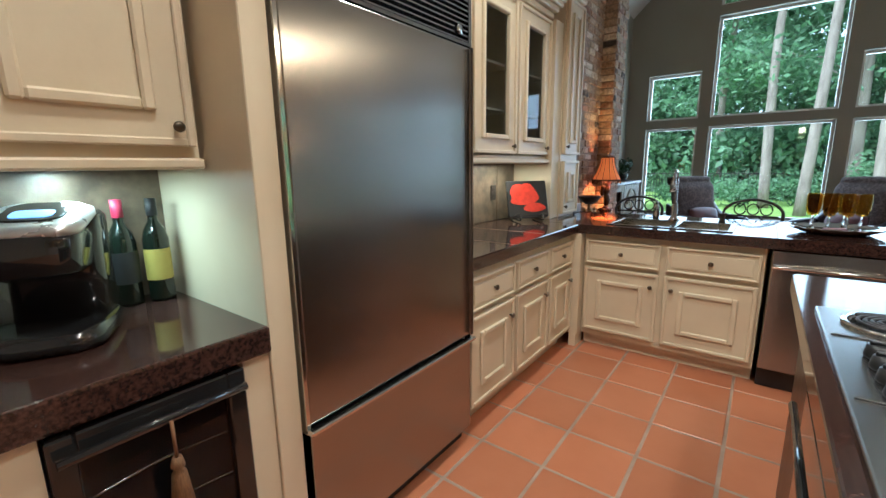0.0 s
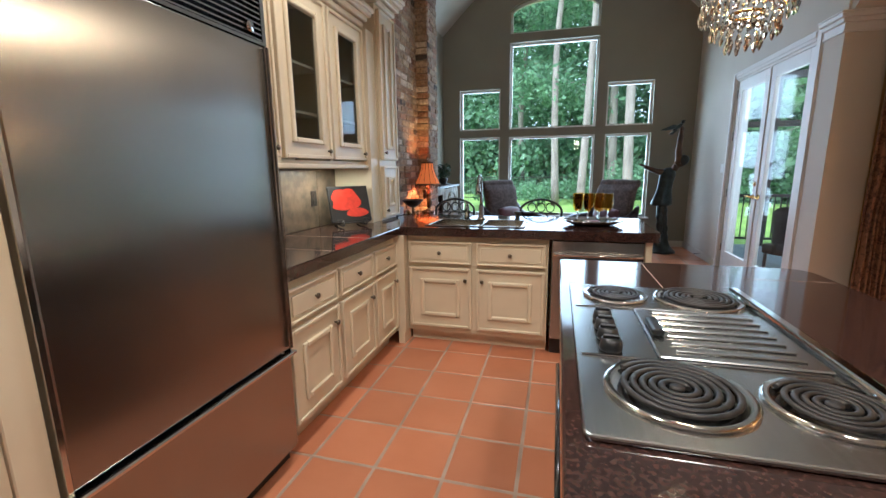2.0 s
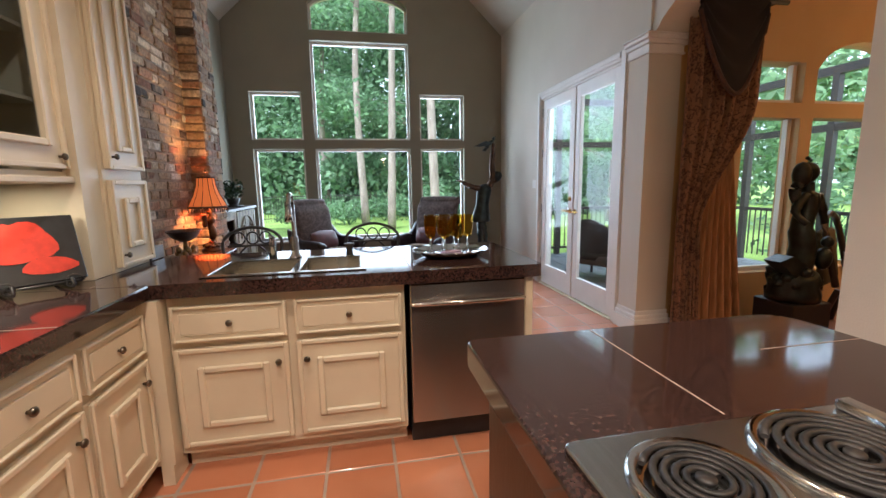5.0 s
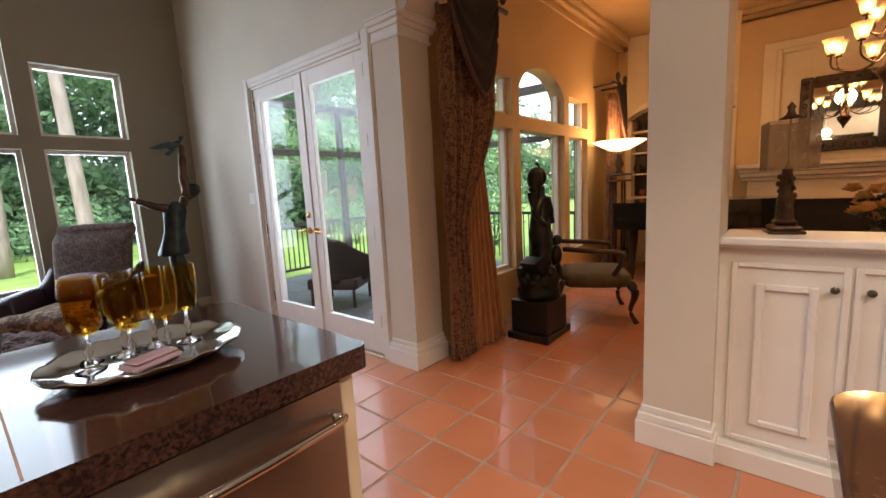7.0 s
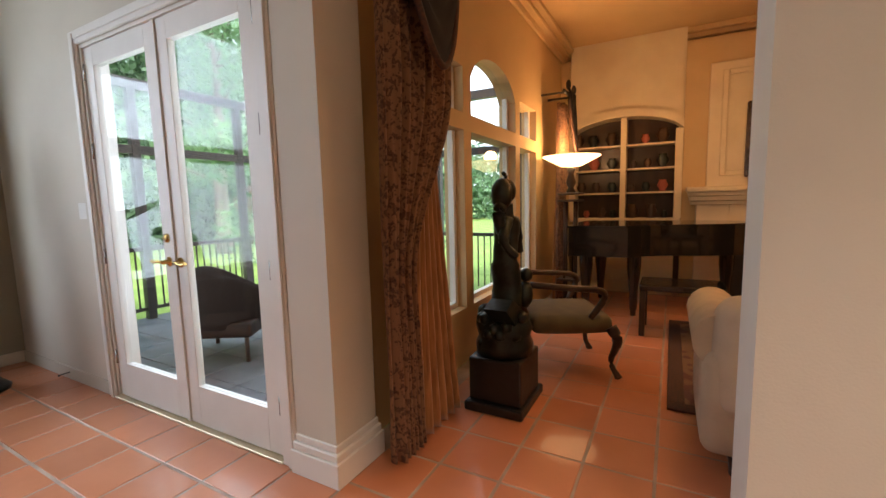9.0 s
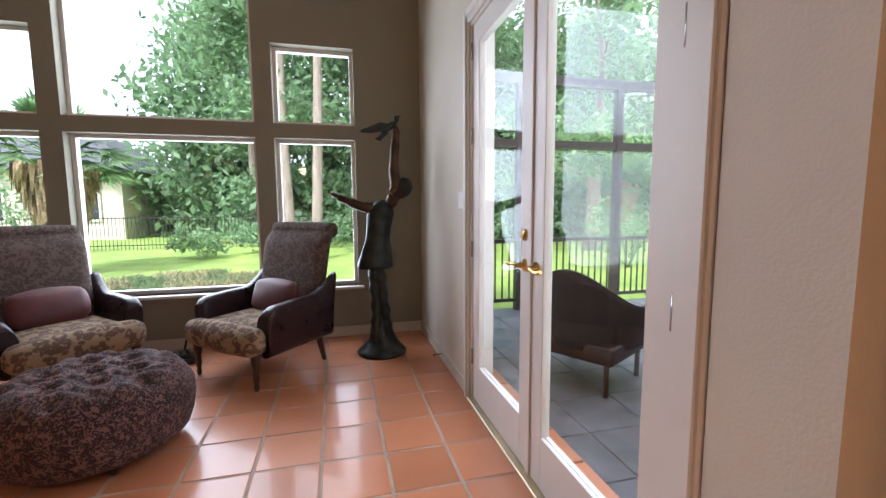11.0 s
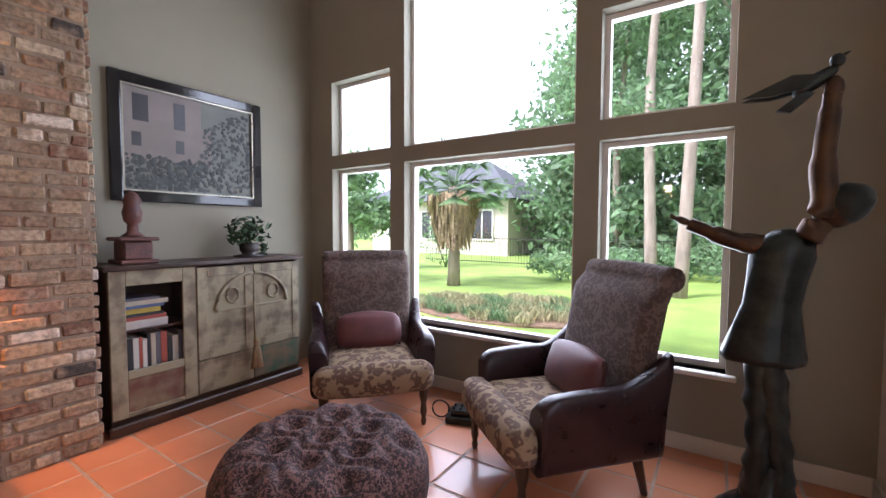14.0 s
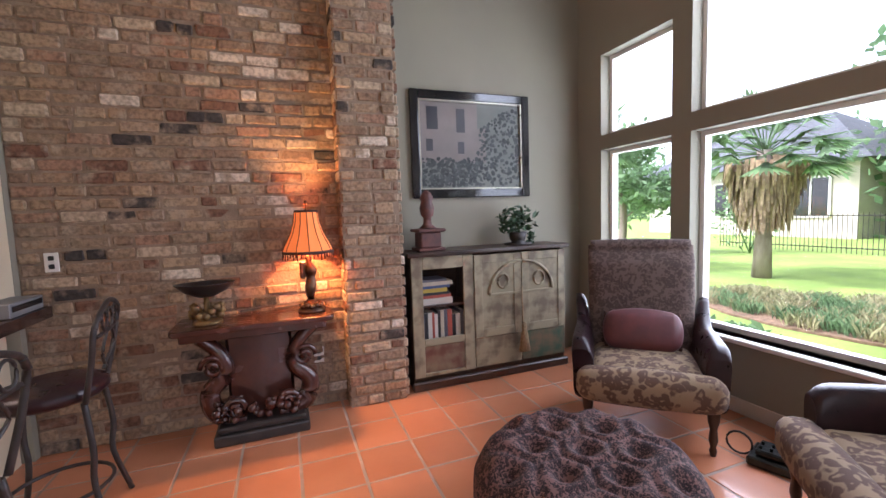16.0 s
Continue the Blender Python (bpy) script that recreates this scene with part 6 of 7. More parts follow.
prism(b, [(0.06, 2.0), (-0.03, 1.93), (0.02, 1.915), (0.10, 1.99)], -0.05, -0.01, "y")
ob("bird", b, BRONZE, st)
dsx = thing("door_stop", "small spring door stop on the baseboard", "door stop", XR - 0.015, 6.85, 0.06, 0)
ob("spring", tube(B(), [(0, 0, 0), (-0.06, -0.01, 0.0), (-0.075, -0.01, 0.0)], [0.005, 0.005, 0.009], 8), BRONZE, dsx)

# ---- living room ----


def curtain(x0, x1, y, h, label, flip=1):
    c = thing("curtain", label, "curtain", 0, 0, 0)
    w = x1 - x0

    def fold(u, v, wa, ph):
        return 0.035 * math.sin(2 * math.pi * (u * 6 + ph)) + 0.012 * math.sin(2 * math.pi * (u * 15 + v))

    def main(u, v):
        z = 0.03 + (h - 0.03) * v
        k = max(0.0, min(1.0, (z - 0.95) / 1.0))
        uu = u * (0.26 + 0.74 * k * k * (3 - 2 * k) if z > 0.95 else 0.26 + 0.1 * (0.95 - z))
        return (x0 + w * uu * 0.92, y - 0.07 + fold(u, v, 1, 0), z)

    def silk(u, v):
        z = 0.02 + 1.55 * v
        spread = 0.3 + 0.7 * (1 - v) ** 0.7
        uu = 1 - (1 - u) * spread * 0.86
        return (x0 + w * (uu - 0.3 * v), y - 0.03 + 0.05 * math.sin(2 * math.pi * (u * 7 + 0.3 * v)) * (1.2 - 0.5 * v), z)
    for nm, fn, mt in (("drape", main, CURT), ("silk_lining", silk, SILKG)):
        o = ob(nm, sheet(fn, 90, 26), mt, c)
        o.modifiers.new("thick", "SOLIDIFY").thickness = 0.008

    def swag(u, v):
        a = (u - 0.5) * 2
        drop = (0.14 + 0.55 * (1 - a * a)) * v
        return (x0 + w * (-0.04 + 0.86 * u), y - 0.17 - 0.06 * v * (1 - a * a) + 0.012 * math.sin(v * 22), h + 0.10 - drop + 0.05 * abs(a))
    o = ob("swag", sheet(swag, 30, 14), BLKV, c)
    o.modifiers.new("thick", "SOLIDIFY").thickness = 0.01
    b = B()
    tube(b, [swag(k / 30, 1.0) for k in range(31)], 0.018, 6)
    ob("fringe", b, FRINGE, c)
    b = B()
    tube(b, [(x0 - 0.05, y - 0.12, h + 0.12), (x1 + 0.1, y - 0.12, h + 0.12)], 0.02, 8)
    for xx in (x0 + 0.05, x1):
        tube(b, [(xx, y - 0.12, h + 0.12), (xx, y + 0.17, h + 0.12)], 0.014, 8)
        blob(b, (xx, y - 0.15, h + 0.2), (0.03, 0.03, 0.06), 2)
    ob("rod", b, IRON, c)


curtain(2.41, 3.10, 3.97, 2.55, "floor-length brocade curtain with black velvet swag", 1)
curtain(6.0, 6.35, 4.02, 2.45, "brocade curtain with dark swag by the window", 1)

pd = thing("pedestal", "square black stone pedestal on tile floor", "pedestal", 3.33, 3.68, 0)
ob("block", box(box(B(), (-0.23, -0.19, 0), (0.23, 0.19, 0.06), 0.008), (-0.19, -0.17, 0.06), (0.19, 0.17, 0.34), 0.012, 2), BLACKM, pd)
s2 = thing("bronze_statue", "dark bronze seated and standing figure group", "statue", 3.33, 3.68, 0.342)
s2.scale = (1.05, 1.0, 0.95)
b = B()
lathe(b, [(0, 0), (0.18, 0), (0.185, 0.06), (0.165, 0.12), (0.18, 0.17), (0.15, 0.24), (0.09, 0.28), (0, 0.3)], 20)
random.seed(8)
for k in range(30):
    a = random.uniform(0, 6.28)
    blob(b, (0.15 * math.cos(a), 0.14 * math.sin(a), random.uniform(0.05, 0.27)), (0.05, 0.045, 0.05), 1)
prism(b, [(-0.28, 0.36), (-0.12, 0.22), (0.02, 0.2), (0.0, 0.3), (-0.16, 0.40)], -0.12, 0.02, "y")
ob("base", b, BRONZE, s2)
b = B()
tube(b, spline([(0.03, 0, 0.25), (0.05, 0, 0.45), (0.02, 0, 0.62), (0.05, 0.0, 0.80), (0.04, 0, 0.92), (0.03, 0, 1.0)], 5), [0.1] * 5 + [0.095] * 5 + [0.08] * 5 + [0.085] * 5 + [0.05] * 6, 14, 0.8)
blob(b, (0.03, 0, 1.08), (0.065, 0.07, 0.085), 3)
blob(b, (-0.03, 0, 1.06), (0.06, 0.07, 0.11), 2)
tube(b, spline([(-0.04, 0, 1.0), (-0.08, 0, 0.92), (-0.03, 0, 0.82)], 5), 0.04, 10)
tube(b, spline([(0.1, -0.03, 0.9), (0.15, -0.04, 0.76), (0.19, -0.04, 0.66)], 5), [0.035] * 6 + [0.025] * 5, 10)
tube(b, spline([(0.0, -0.03, 0.9), (-0.1, -0.04, 0.76), (-0.05, -0.1, 0.66)], 5), [0.035] * 6 + [0.025] * 5, 10)
blob(b, (0.16, -0.08, 0.36), (0.06, 0.06, 0.1), 2)
blob(b, (0.17, -0.09, 0.5), (0.045, 0.045, 0.05), 2)
tube(b, [(0.02, 0, 1.15), (0.04, 0, 1.18), (0.0, 0, 1.2)], 0.014, 6)
ob("figure", b, BRONZE, s2)

fc = thing("carved_armchair", "carved walnut open armchair with olive upholstery", "armchair", 4.12, 3.52, 0, 28)
b = B()
soft_box(b, (-0.30, -0.32, 0.33), (0.30, 0.26, 0.46), 0.05, 0.03)
ob("seat", b, OLIVE, fc)
b = soft_box(B(), (-0.25, 0.24, 0.46), (0.25, 0.31, 0.92), 0.03, 0.015)
xform(b, Matrix.Translation((0, 0.05, 0)) @ Matrix.Rotation(radians(-8), 4, "X"))
ob("backrest", b, OLIVE, fc)
b = B()
for sx in (-1, 1):
    tube(b, spline([(sx * 0.30, -0.30, 0.38), (sx * 0.33, -0.34, 0.28), (sx * 0.29, -0.31, 0.12), (sx * 0.32, -0.36, 0.0)], 5), [0.045, 0.045, 0.045, 0.042, 0.04, 0.036, 0.032, 0.028, 0.024, 0.022, 0.02, 0.02, 0.02, 0.022, 0.026, 0.03], 8)
    tube(b, spline([(sx * 0.28, 0.28, 0.40), (sx * 0.28, 0.34, 0.2), (sx * 0.28, 0.38, 0.0)], 5), 0.024, 8)
    tube(b, spline([(sx * 0.28, 0.28, 0.70), (sx * 0.33, 0.0, 0.68), (sx * 0.33, -0.2, 0.66), (sx * 0.33, -0.24, 0.6), (sx * 0.29, -0.16, 0.45)], 5), 0.024, 8)
    tube(b, spline([(sx * 0.27, 0.30, 0.42), (sx * 0.29, 0.36, 0.7), (sx * 0.25, 0.42, 0.95), (0, 0.43, 1.02)], 5), 0.026, 8)
tube(b, spline([(-0.30, -0.31, 0.36), (0, -0.345, 0.32), (0.30, -0.31, 0.36)], 5), 0.03, 8)
ob("frame", b, WOODD, fc)

pn = thing("grand_piano", "black lacquered grand piano on turned legs", "piano", 5.55, 2.2, 0)
out = [(0.0, 1.55), (1.05, 1.55), (1.2, 1.3), (1.2, 0.2), (1.15, -0.1), (0.75, -0.2), (0.45, 0.2), (0.3, 0.65), (0.05, 0.95)]
out = [(p.x, p.y) for p in spline([(x, y, 0) for x, y in out], 4)]
b = B()
prism(b, out, 0.68, 0.99)
ob("case", b, BLACK, pn)
b = B()
prism(b, [(x * 1.01, y * 1.01) for x, y in out], 0.991, 1.015)
ob("lid", b, BLACK, pn)
b = B()
for x, y in ((0.25, 1.4), (0.3, 0.9), (1.05, 1.35), (0.85, 0.0)):
    lathe(b, [(0, 0), (0.03, 0), (0.03, 0.06), (0.04, 0.08), (0.05, 0.3), (0.075, 0.55), (0.075, 0.68)], 10, (x, y, 0))
ob("leg", b, BLACK, pn)
pbn = thing("piano_bench", "black wooden piano bench with books below", "bench", 5.35, 2.65, 0)
b = box(B(), (-0.25, -0.35, 0.44), (0.2, 0.35, 0.5), 0.01)
for sx in (-0.22, 0.17):
    for sy in (-0.32, 0.32):
        box(b, (sx - 0.025, sy - 0.025, 0), (sx + 0.025, sy + 0.025, 0.44), 0.004)
ob("frame", b, BLACK, pbn)

fl = thing("floor_lamp", "torchiere lamp with glowing alabaster bowl and column", "lamp", 5.9, 3.8, 0)
b = B()
box(b, (-0.13, -0.13, 0), (0.13, 0.13, 0.05), 0.01)
for k in range(4):
    tube(b, [(0.08 * math.cos(k * 1.57 + 0.78), 0.08 * math.sin(k * 1.57 + 0.78), 0.05), (0.08 * math.cos(k * 1.57 + 0.78), 0.08 * math.sin(k * 1.57 + 0.78), 1.3)], 0.014, 8)
for z in (0.35, 1.28, 1.36):
    box(b, (-0.13, -0.13, z), (0.13, 0.13, z + 0.025), 0.006)
lathe(b, [(0, 1.38), (0.06, 1.39), (0.03, 1.44), (0.06, 1.5), (0.03, 1.6), (0.05, 1.66), (0, 1.68)], 14)
ob("column", b, WOODD, fl)
ob("bowl", lathe(B(), [(0, 1.675), (0.12, 1.69), (0.22, 1.74), (0.33, 1.80), (0.325, 1.806), (0.21, 1.755), (0, 1.69)], 30), glow("alabaster_glow", (1.0, 0.62, 0.25), 2.4), fl)

ch = thing("brass_chandelier", "bronze twelve-light chandelier with clear glass bell shades", "chandelier", 5.0, 1.48, 1.90)
b = B()
lathe(b, [(0, 0), (0.012, 0.01), (0.02, 0.04), (0.075, 0.13), (0.085, 0.17), (0.04, 0.2), (0.02, 0.26), (0.04, 0.34), (0.02, 0.44), (0.035, 0.56), (0.015, 0.7), (0.03, 0.78), (0.012, 0.82), (0.012, 1.42), (0.06, 1.47), (0.06, 1.519)], 16)
gb, bulbs = B(), B()
for k in range(12):
    upper = k >= 8
    a = 2 * math.pi * (k - 8) / 4 + 0.5 if upper else 2 * math.pi * k / 8 + 0.2
    r, z = (0.19, 0.58) if upper else (0.36, 0.33 + 0.03 * (k % 2))
    ca, sa = math.cos(a), math.sin(a)
    tube(b, spline([(0.03 * ca, 0.03 * sa, z - 0.04), (r * 0.45 * ca, r * 0.45 * sa, z - 0.15), (r * 0.95 * ca, r * 0.95 * sa, z - 0.11), (r * ca, r * sa, z)], 5), 0.008, 6)
    lathe(b, [(0, -0.012), (0.028, -0.008), (0.03, 0.0), (0.014, 0.006), (0.014, 0.03), (0, 0.031)], 12, (r * ca, r * sa, z))
    lathe(gb, [(0.022, 0.004), (0.04, 0.03), (0.046, 0.07), (0.052, 0.095), (0.07, 0.12)], 16, (r * ca, r * sa, z))
    lathe(bulbs, [(0, 0.03), (0.012, 0.033), (0.021, 0.06), (0.016, 0.085), (0, 0.097)], 10, (r * ca, r * sa, z))
ob("arm", b, BRONZE_SKIN, ch)
BELL = glass("bell_glass", (1.0, 0.86, 0.62))
n, l = BELL.node_tree.nodes, BELL.node_tree.links
frost, etched = n.new("ShaderNodeMixShader"), n.new("ShaderNodeBsdfTranslucent")
etched.inputs[0].default_value = (1.0, 0.8, 0.5, 1)
frost.inputs[0].default_value = 0.5
clear = n["Material Output"].inputs[0].links[0].from_socket
l.new(clear, frost.inputs[1]), l.new(etched.outputs[0], frost.inputs[2]), l.new(frost.outputs[0], n["Material Output"].inputs[0])
ob("shade", gb, BELL, ch)
ob("bulb", bulbs, glow("chandelier_bulb", (1.0, 0.66, 0.28), 14), ch)


def niche(y0, y1, name, label):
    """An arched built-in bookcase in the far wall."""
    c = thing(name, label, "bookcase", LX, 0, 0)
    b = B()
    box(b, (0.0, y0, 0.0), (0.03, y1, 0.98)), box(b, (-0.03, y0 - 0.06, 0.98), (0.2, y1 + 0.06, 1.03), 0.006)
    for k in range(3):
        w2 = (y1 - y0) / 3
        box(b, (-0.014, y0 + k * w2 + 0.03, 0.15), (-0.0005, y0 + (k + 1) * w2 - 0.03, 0.9), 0.006)
    ym = (y0 + y1) / 2
    for a in (y0 - 0.07, y1 - 0.02):
        box(b, (-0.03, a, 1.03), (0.2, a + 0.09, 2.18), 0.006)
    box(b, (0.02, ym - 0.035, 1.03), (0.22, ym + 0.035, 2.38))
    for k in range(14):
        a, e = y0 - 0.07 + (y1 - y0 + 0.14) * k / 14, y0 - 0.07 + (y1 - y0 + 0.14) * (k + 1) / 14
        za, ze = arch(a, y0 - 0.07, y1 + 0.07, 2.18, 0.28), arch(e, y0 - 0.07, y1 + 0.07, 2.18, 0.28)
        prism(b, [(a, za), (e, ze), (e, ze + 0.1), (a, za + 0.1)], -0.03, 0.1, "x")
        prism(b, [(a, za), (e, ze), (e, LH), (a, LH)], 0.06, 0.24, "x")
    for z in (1.36, 1.68, 2.0):
        box(b, (0.03, y0, z), (0.24, y1, z + 0.025))
    ob("frame", b, CREAM, c)
    ob("back", box(B(), (0.236, y0 - 0.07, 0), (0.246, y1 + 0.07, 2.6)), WOODD, c)
    random.seed(int(abs(y0) * 10) + 2)
    for z in (1.03, 1.386, 1.706, 2.026):
        for side in (0, 1):
            yk = y0 + 0.08 + side * (y1 - y0) / 2
            for _ in range(random.choice((2, 3, 4))):
                r = random.uniform(0.04, 0.09)
                v = thing("shelf_ornament", "small dark ornament on the lit bookcase shelf", "ornament", LX + 0.12, yk + r, z, group="shelf ornaments")
                ob("body", lathe(B(), [(0, 0), (r * 0.7, 0), (r * 0.5, r * 0.3), (r, r * 1.1), (r * 0.6, r * 1.8), (r * 0.7, r * 2.1), (0, r * 2.1)], 10, sx=0.7), random.choice((BRONZE_SKIN, BM[3], BRONZE, WOODD)), v)
                yk += 2 * r + random.uniform(0.03, 0.1)
                if yk > y0 + (side + 1) * (y1 - y0) / 2 - 0.1:
                    break


niche(2.72, 4.0, "built_in_bookcase", "cream built-in bookcase with arched top and shelves")
niche(-0.72, 0.56, "built_in_bookcase", "cream built-in bookcase with arched top and shelves")
w = B()
for y0, y1 in ((4.07, LY1), (0.63, 2.65), (LY0, -0.79)):
    box(w, (LX, y0, 0), (LX + 0.249, y1, LH - 0.2))
setting("wall_living_alcoves", w, GOLD, "ochre wall between the bookcases")
fpz = thing("fireplace", "cream panelled fireplace with moulded mantel shelf", "fireplace", LX, 1.64, 0)
b = B()
box(b, (-0.12, -0.85, 0), (-0.001, -0.5, 1.2), 0.006), box(b, (-0.12, 0.5, 0), (-0.001, 0.85, 1.2), 0.006), box(b, (-0.12, -0.5, 0.95), (-0.001, 0.5, 1.2), 0.006)
for h0, h1, o in ((1.2, 1.25, 0.16), (1.25, 1.31, 0.2), (1.31, 1.36, 0.24), (1.36, 1.42, 0.29)):
    box(b, (-o, -0.85 - o * 0.4, h0), (-0.001, 0.85 + o * 0.4, h1), 0.008)
box(b, (-0.05, -0.75, 1.42), (-0.001, 0.75, 2.9), 0.006)
for a in ((-0.62, 1.55, -0.56, 2.8), (0.56, 1.55, 0.62, 2.8), (-0.56, 1.55, 0.56, 1.61), (-0.56, 2.74, 0.56, 2.8)):
    box(b, (-0.075, a[0], a[1]), (-0.051, a[2], a[3]), 0.006)
ob("surround", b, CREAM, fpz)
ob("firebox", box(B(), (-0.02, -0.5, 0), (-0.002, 0.5, 0.95)), BLACKM, fpz)
mr = thing("framed_mirror", "ornate dark framed mirror over the mantel", "mirror", LX - 0.08, 1.60, 1.52)
b = B()
for a in ((-0.41, 0, -0.29, 0.88), (0.29, 0, 0.41, 0.88), (-0.29, 0, 0.29, 0.13), (-0.29, 0.75, 0.29, 0.88)):
    box(b, (-0.05, a[0], a[1]), (0.02, a[2], a[3]), 0.02, 2)
for k in range(40):
    a = k / 40 * 2 * math.pi
    blob(b, (-0.055, max(-0.36, min(0.36, 0.6 * math.cos(a))), 0.44 + max(-0.38, min(0.38, 0.7 * math.sin(a)))), (0.02, 0.035, 0.035), 1)
ob("frame", b, WOODD, mr)
ob("mirror_glass", box(B(), (-0.005, -0.29, 0.13), (0.0, 0.29, 0.75)), MIRROR, mr)

sf = thing("sofa", "cream upholstered sofa with rolled arms", "sofa", 3.42, 1.6, 0, 90)
b = B()
for sx in (-0.85, 0.85):
    for sy in (-0.33, 0.33):
        lathe(b, [(0, 0), (0.025, 0), (0.035, 0.13), (0, 0.13)], 10, (sx, sy, 0))
ob("foot", b, WOODD, sf)
b = soft_box(B(), (-0.95, -0.4, 0.12), (0.95, 0.4, 0.44), 0.05, 0.01)
soft_box(b, (-0.75, -0.36, 0.44), (0.75, 0.2, 0.54), 0.04, 0.02)
ob("seat", b, SOFA, sf)
b = soft_box(B(), (-0.95, 0.2, 0.3), (0.95, 0.44, 0.85), 0.09, 0.02)
ob("backrest", b, SOFA, sf)
for sx in (-1, 1):
    b = soft_box(B(), (sx * 0.9 - 0.1, -0.42, 0.1), (sx * 0.9 + 0.1, 0.4, 0.6), 0.06, 0.01)
    tube(b, [(sx * 0.92, -0.44, 0.62), (sx * 0.92, 0.35, 0.64)], 0.13, 18)
    ob("armrest", b, SOFA, sf)
rg = thing("area_rug", "dark patterned wool rug with border", "rug", 4.7, 1.35, 0.0)
ob("pile", box(B(), (-1.05, -1.35, 0.001), (1.05, 1.38, 0.013), 0.004), blotch("patterned_rug", (0.10, 0.035, 0.03), (0.16, 0.09, 0.045), 7, 0.16), rg)
b = B()
for a in ((-1.06, -1.36, -0.96, 1.39), (0.96, -1.36, 1.06, 1.39), (-0.96, -1.36, 0.96, -1.26), (-0.96, 1.29, 0.96, 1.39)):
    box(b, (a[0], a[1], 0.0012), (a[2], a[3], 0.016), 0.003)
ob("border", b, FRINGE, rg)

hl = thing("table_lamp", "bronze column lamp with square sheer mesh shade", "lamp", 2.40, 2.04, 1.051, 12)
hl.scale = (0.8, 0.8, 0.9)
b = B()
box(b, (-0.08, -0.08, 0), (0.08, 0.08, 0.014), 0.005), box(b, (-0.07, -0.07, 0.014), (0.07, 0.07, 0.04), 0.014, 2), box(b, (-0.05, -0.05, 0.04), (0.05, 0.05, 0.065), 0.01)
lathe(b, [(0.042, 0.065), (0.036, 0.13), (0.04, 0.15), (0.03, 0.2), (0.034, 0.22), (0.022, 0.29), (0.026, 0.3), (0.012, 0.31), (0.006, 0.34)], 14)
for k in range(18):
    blob(b, (0.036 * math.cos(k * 1.9), 0.036 * math.sin(k * 1.9), 0.08 + k * 0.011), (0.012, 0.012, 0.014), 1)
tube(b, [(0, 0, 0.33), (0, 0, 0.57)], 0.004, 6)
lathe(b, [(0, 0.53), (0.05, 0.533), (0.022, 0.55), (0.014, 0.57), (0.02, 0.585), (0, 0.61)], 12)
ob("base", b, BRONZE_SKIN, hl)
MESHY = M("bead_mesh", (0.26, 0.15, 0.06), (0.21, 0.12, 0.045), 40, 0.7, bump=0.1, fine=400)
n, l = MESHY.node_tree.nodes, MESHY.node_tree.links
sheer, clear = n.new("ShaderNodeMixShader"), n.new("ShaderNodeBsdfTransparent")
sheer.inputs[0].default_value = 0.65
l.new(clear.outputs[0], sheer.inputs[1]), l.new(n["Principled BSDF"].outputs[0], sheer.inputs[2]), l.new(sheer.outputs[0], n["Material Output"].inputs[0])
b = B()
for k in range(4):
    f = B()
    box(f, (-0.105, -0.107, 0.30), (0.105, -0.104, 0.52), 0.001)
    xform(f, Matrix.Rotation(radians(90 * k), 4, "Z"))
    d = bpy.data.meshes.new("tmp")
    f.to_mesh(d)
    f.free()
    b.from_mesh(d)
    bpy.data.meshes.remove(d)
bmesh.ops.remove_doubles(b, verts=b.verts[:], dist=0.004)
ob("shade", b, MESHY, hl)

vt = thing("vase_of_roses", "cream silk roses in low bowl on table", "flowers", 4.3, 1.45, 0.742)
ob("vase", lathe(B(), [(0, 0), (0.08, 0), (0.12, 0.06), (0.13, 0.12), (0.10, 0.17), (0.09, 0.17), (0, 0.1)], 18), BRONZE_SKIN, vt)
b, lf = B(), B()
random.seed(21)
for k in range(26):
    a, q, z = random.uniform(0, 6.28), random.uniform(0.05, 0.26), random.uniform(0.2, 0.44)
    cx, cy = q * math.cos(a), q * math.sin(a)
    for j in range(3):
        lathe(b, [(0.008, 0), (0.03 + 0.012 * j, 0.02), (0.035 + 0.014 * j, 0.045 - 0.008 * j)], 7, (cx, cy, z - 0.01 * j))
ob("bloom", b, M("cream_petals", (0.65, 0.42, 0.16), (0.5, 0.28, 0.08), 20, 0.7, bump=0.05), vt)
leaf_cloud(lf, 120, (0, 0, 0.25), (0.26, 0.26, 0.14), 0.04, 2, 0.2, 0.3)
ob("foliage", lf, IVY, vt)
tb = thing("sofa_table", "dark wooden table under the flowers", "table", 4.3, 1.45, 0)
b = B()
prism(b, rounded(-0.35, -0.5, 0.35, 0.5, (0.06,) * 4), 0.70, 0.74)
for sx in (-0.28, 0.28):
    for sy in (-0.42, 0.42):
        tube(b, spline([(sx, sy, 0.7), (sx * 1.08, sy * 1.05, 0.45), (sx * 0.95, sy, 0.2), (sx * 1.05, sy * 1.03, 0.014)], 4), 0.025, 8)
ob("top", b, WOODD, tb)
wg = thing("high_back_chair", "dark carved high-back armchair", "armchair", 5.2, 0.55, 0, -60)
b = soft_box(B(), (-0.32, 0.2, 0.42), (0.32, 0.3, 1.25), 0.04, 0.02)
soft_box(b, (-0.32, -0.3, 0.32), (0.32, 0.25, 0.46), 0.04, 0.02)
ob("seat", b, BM[6], wg)
b = B()
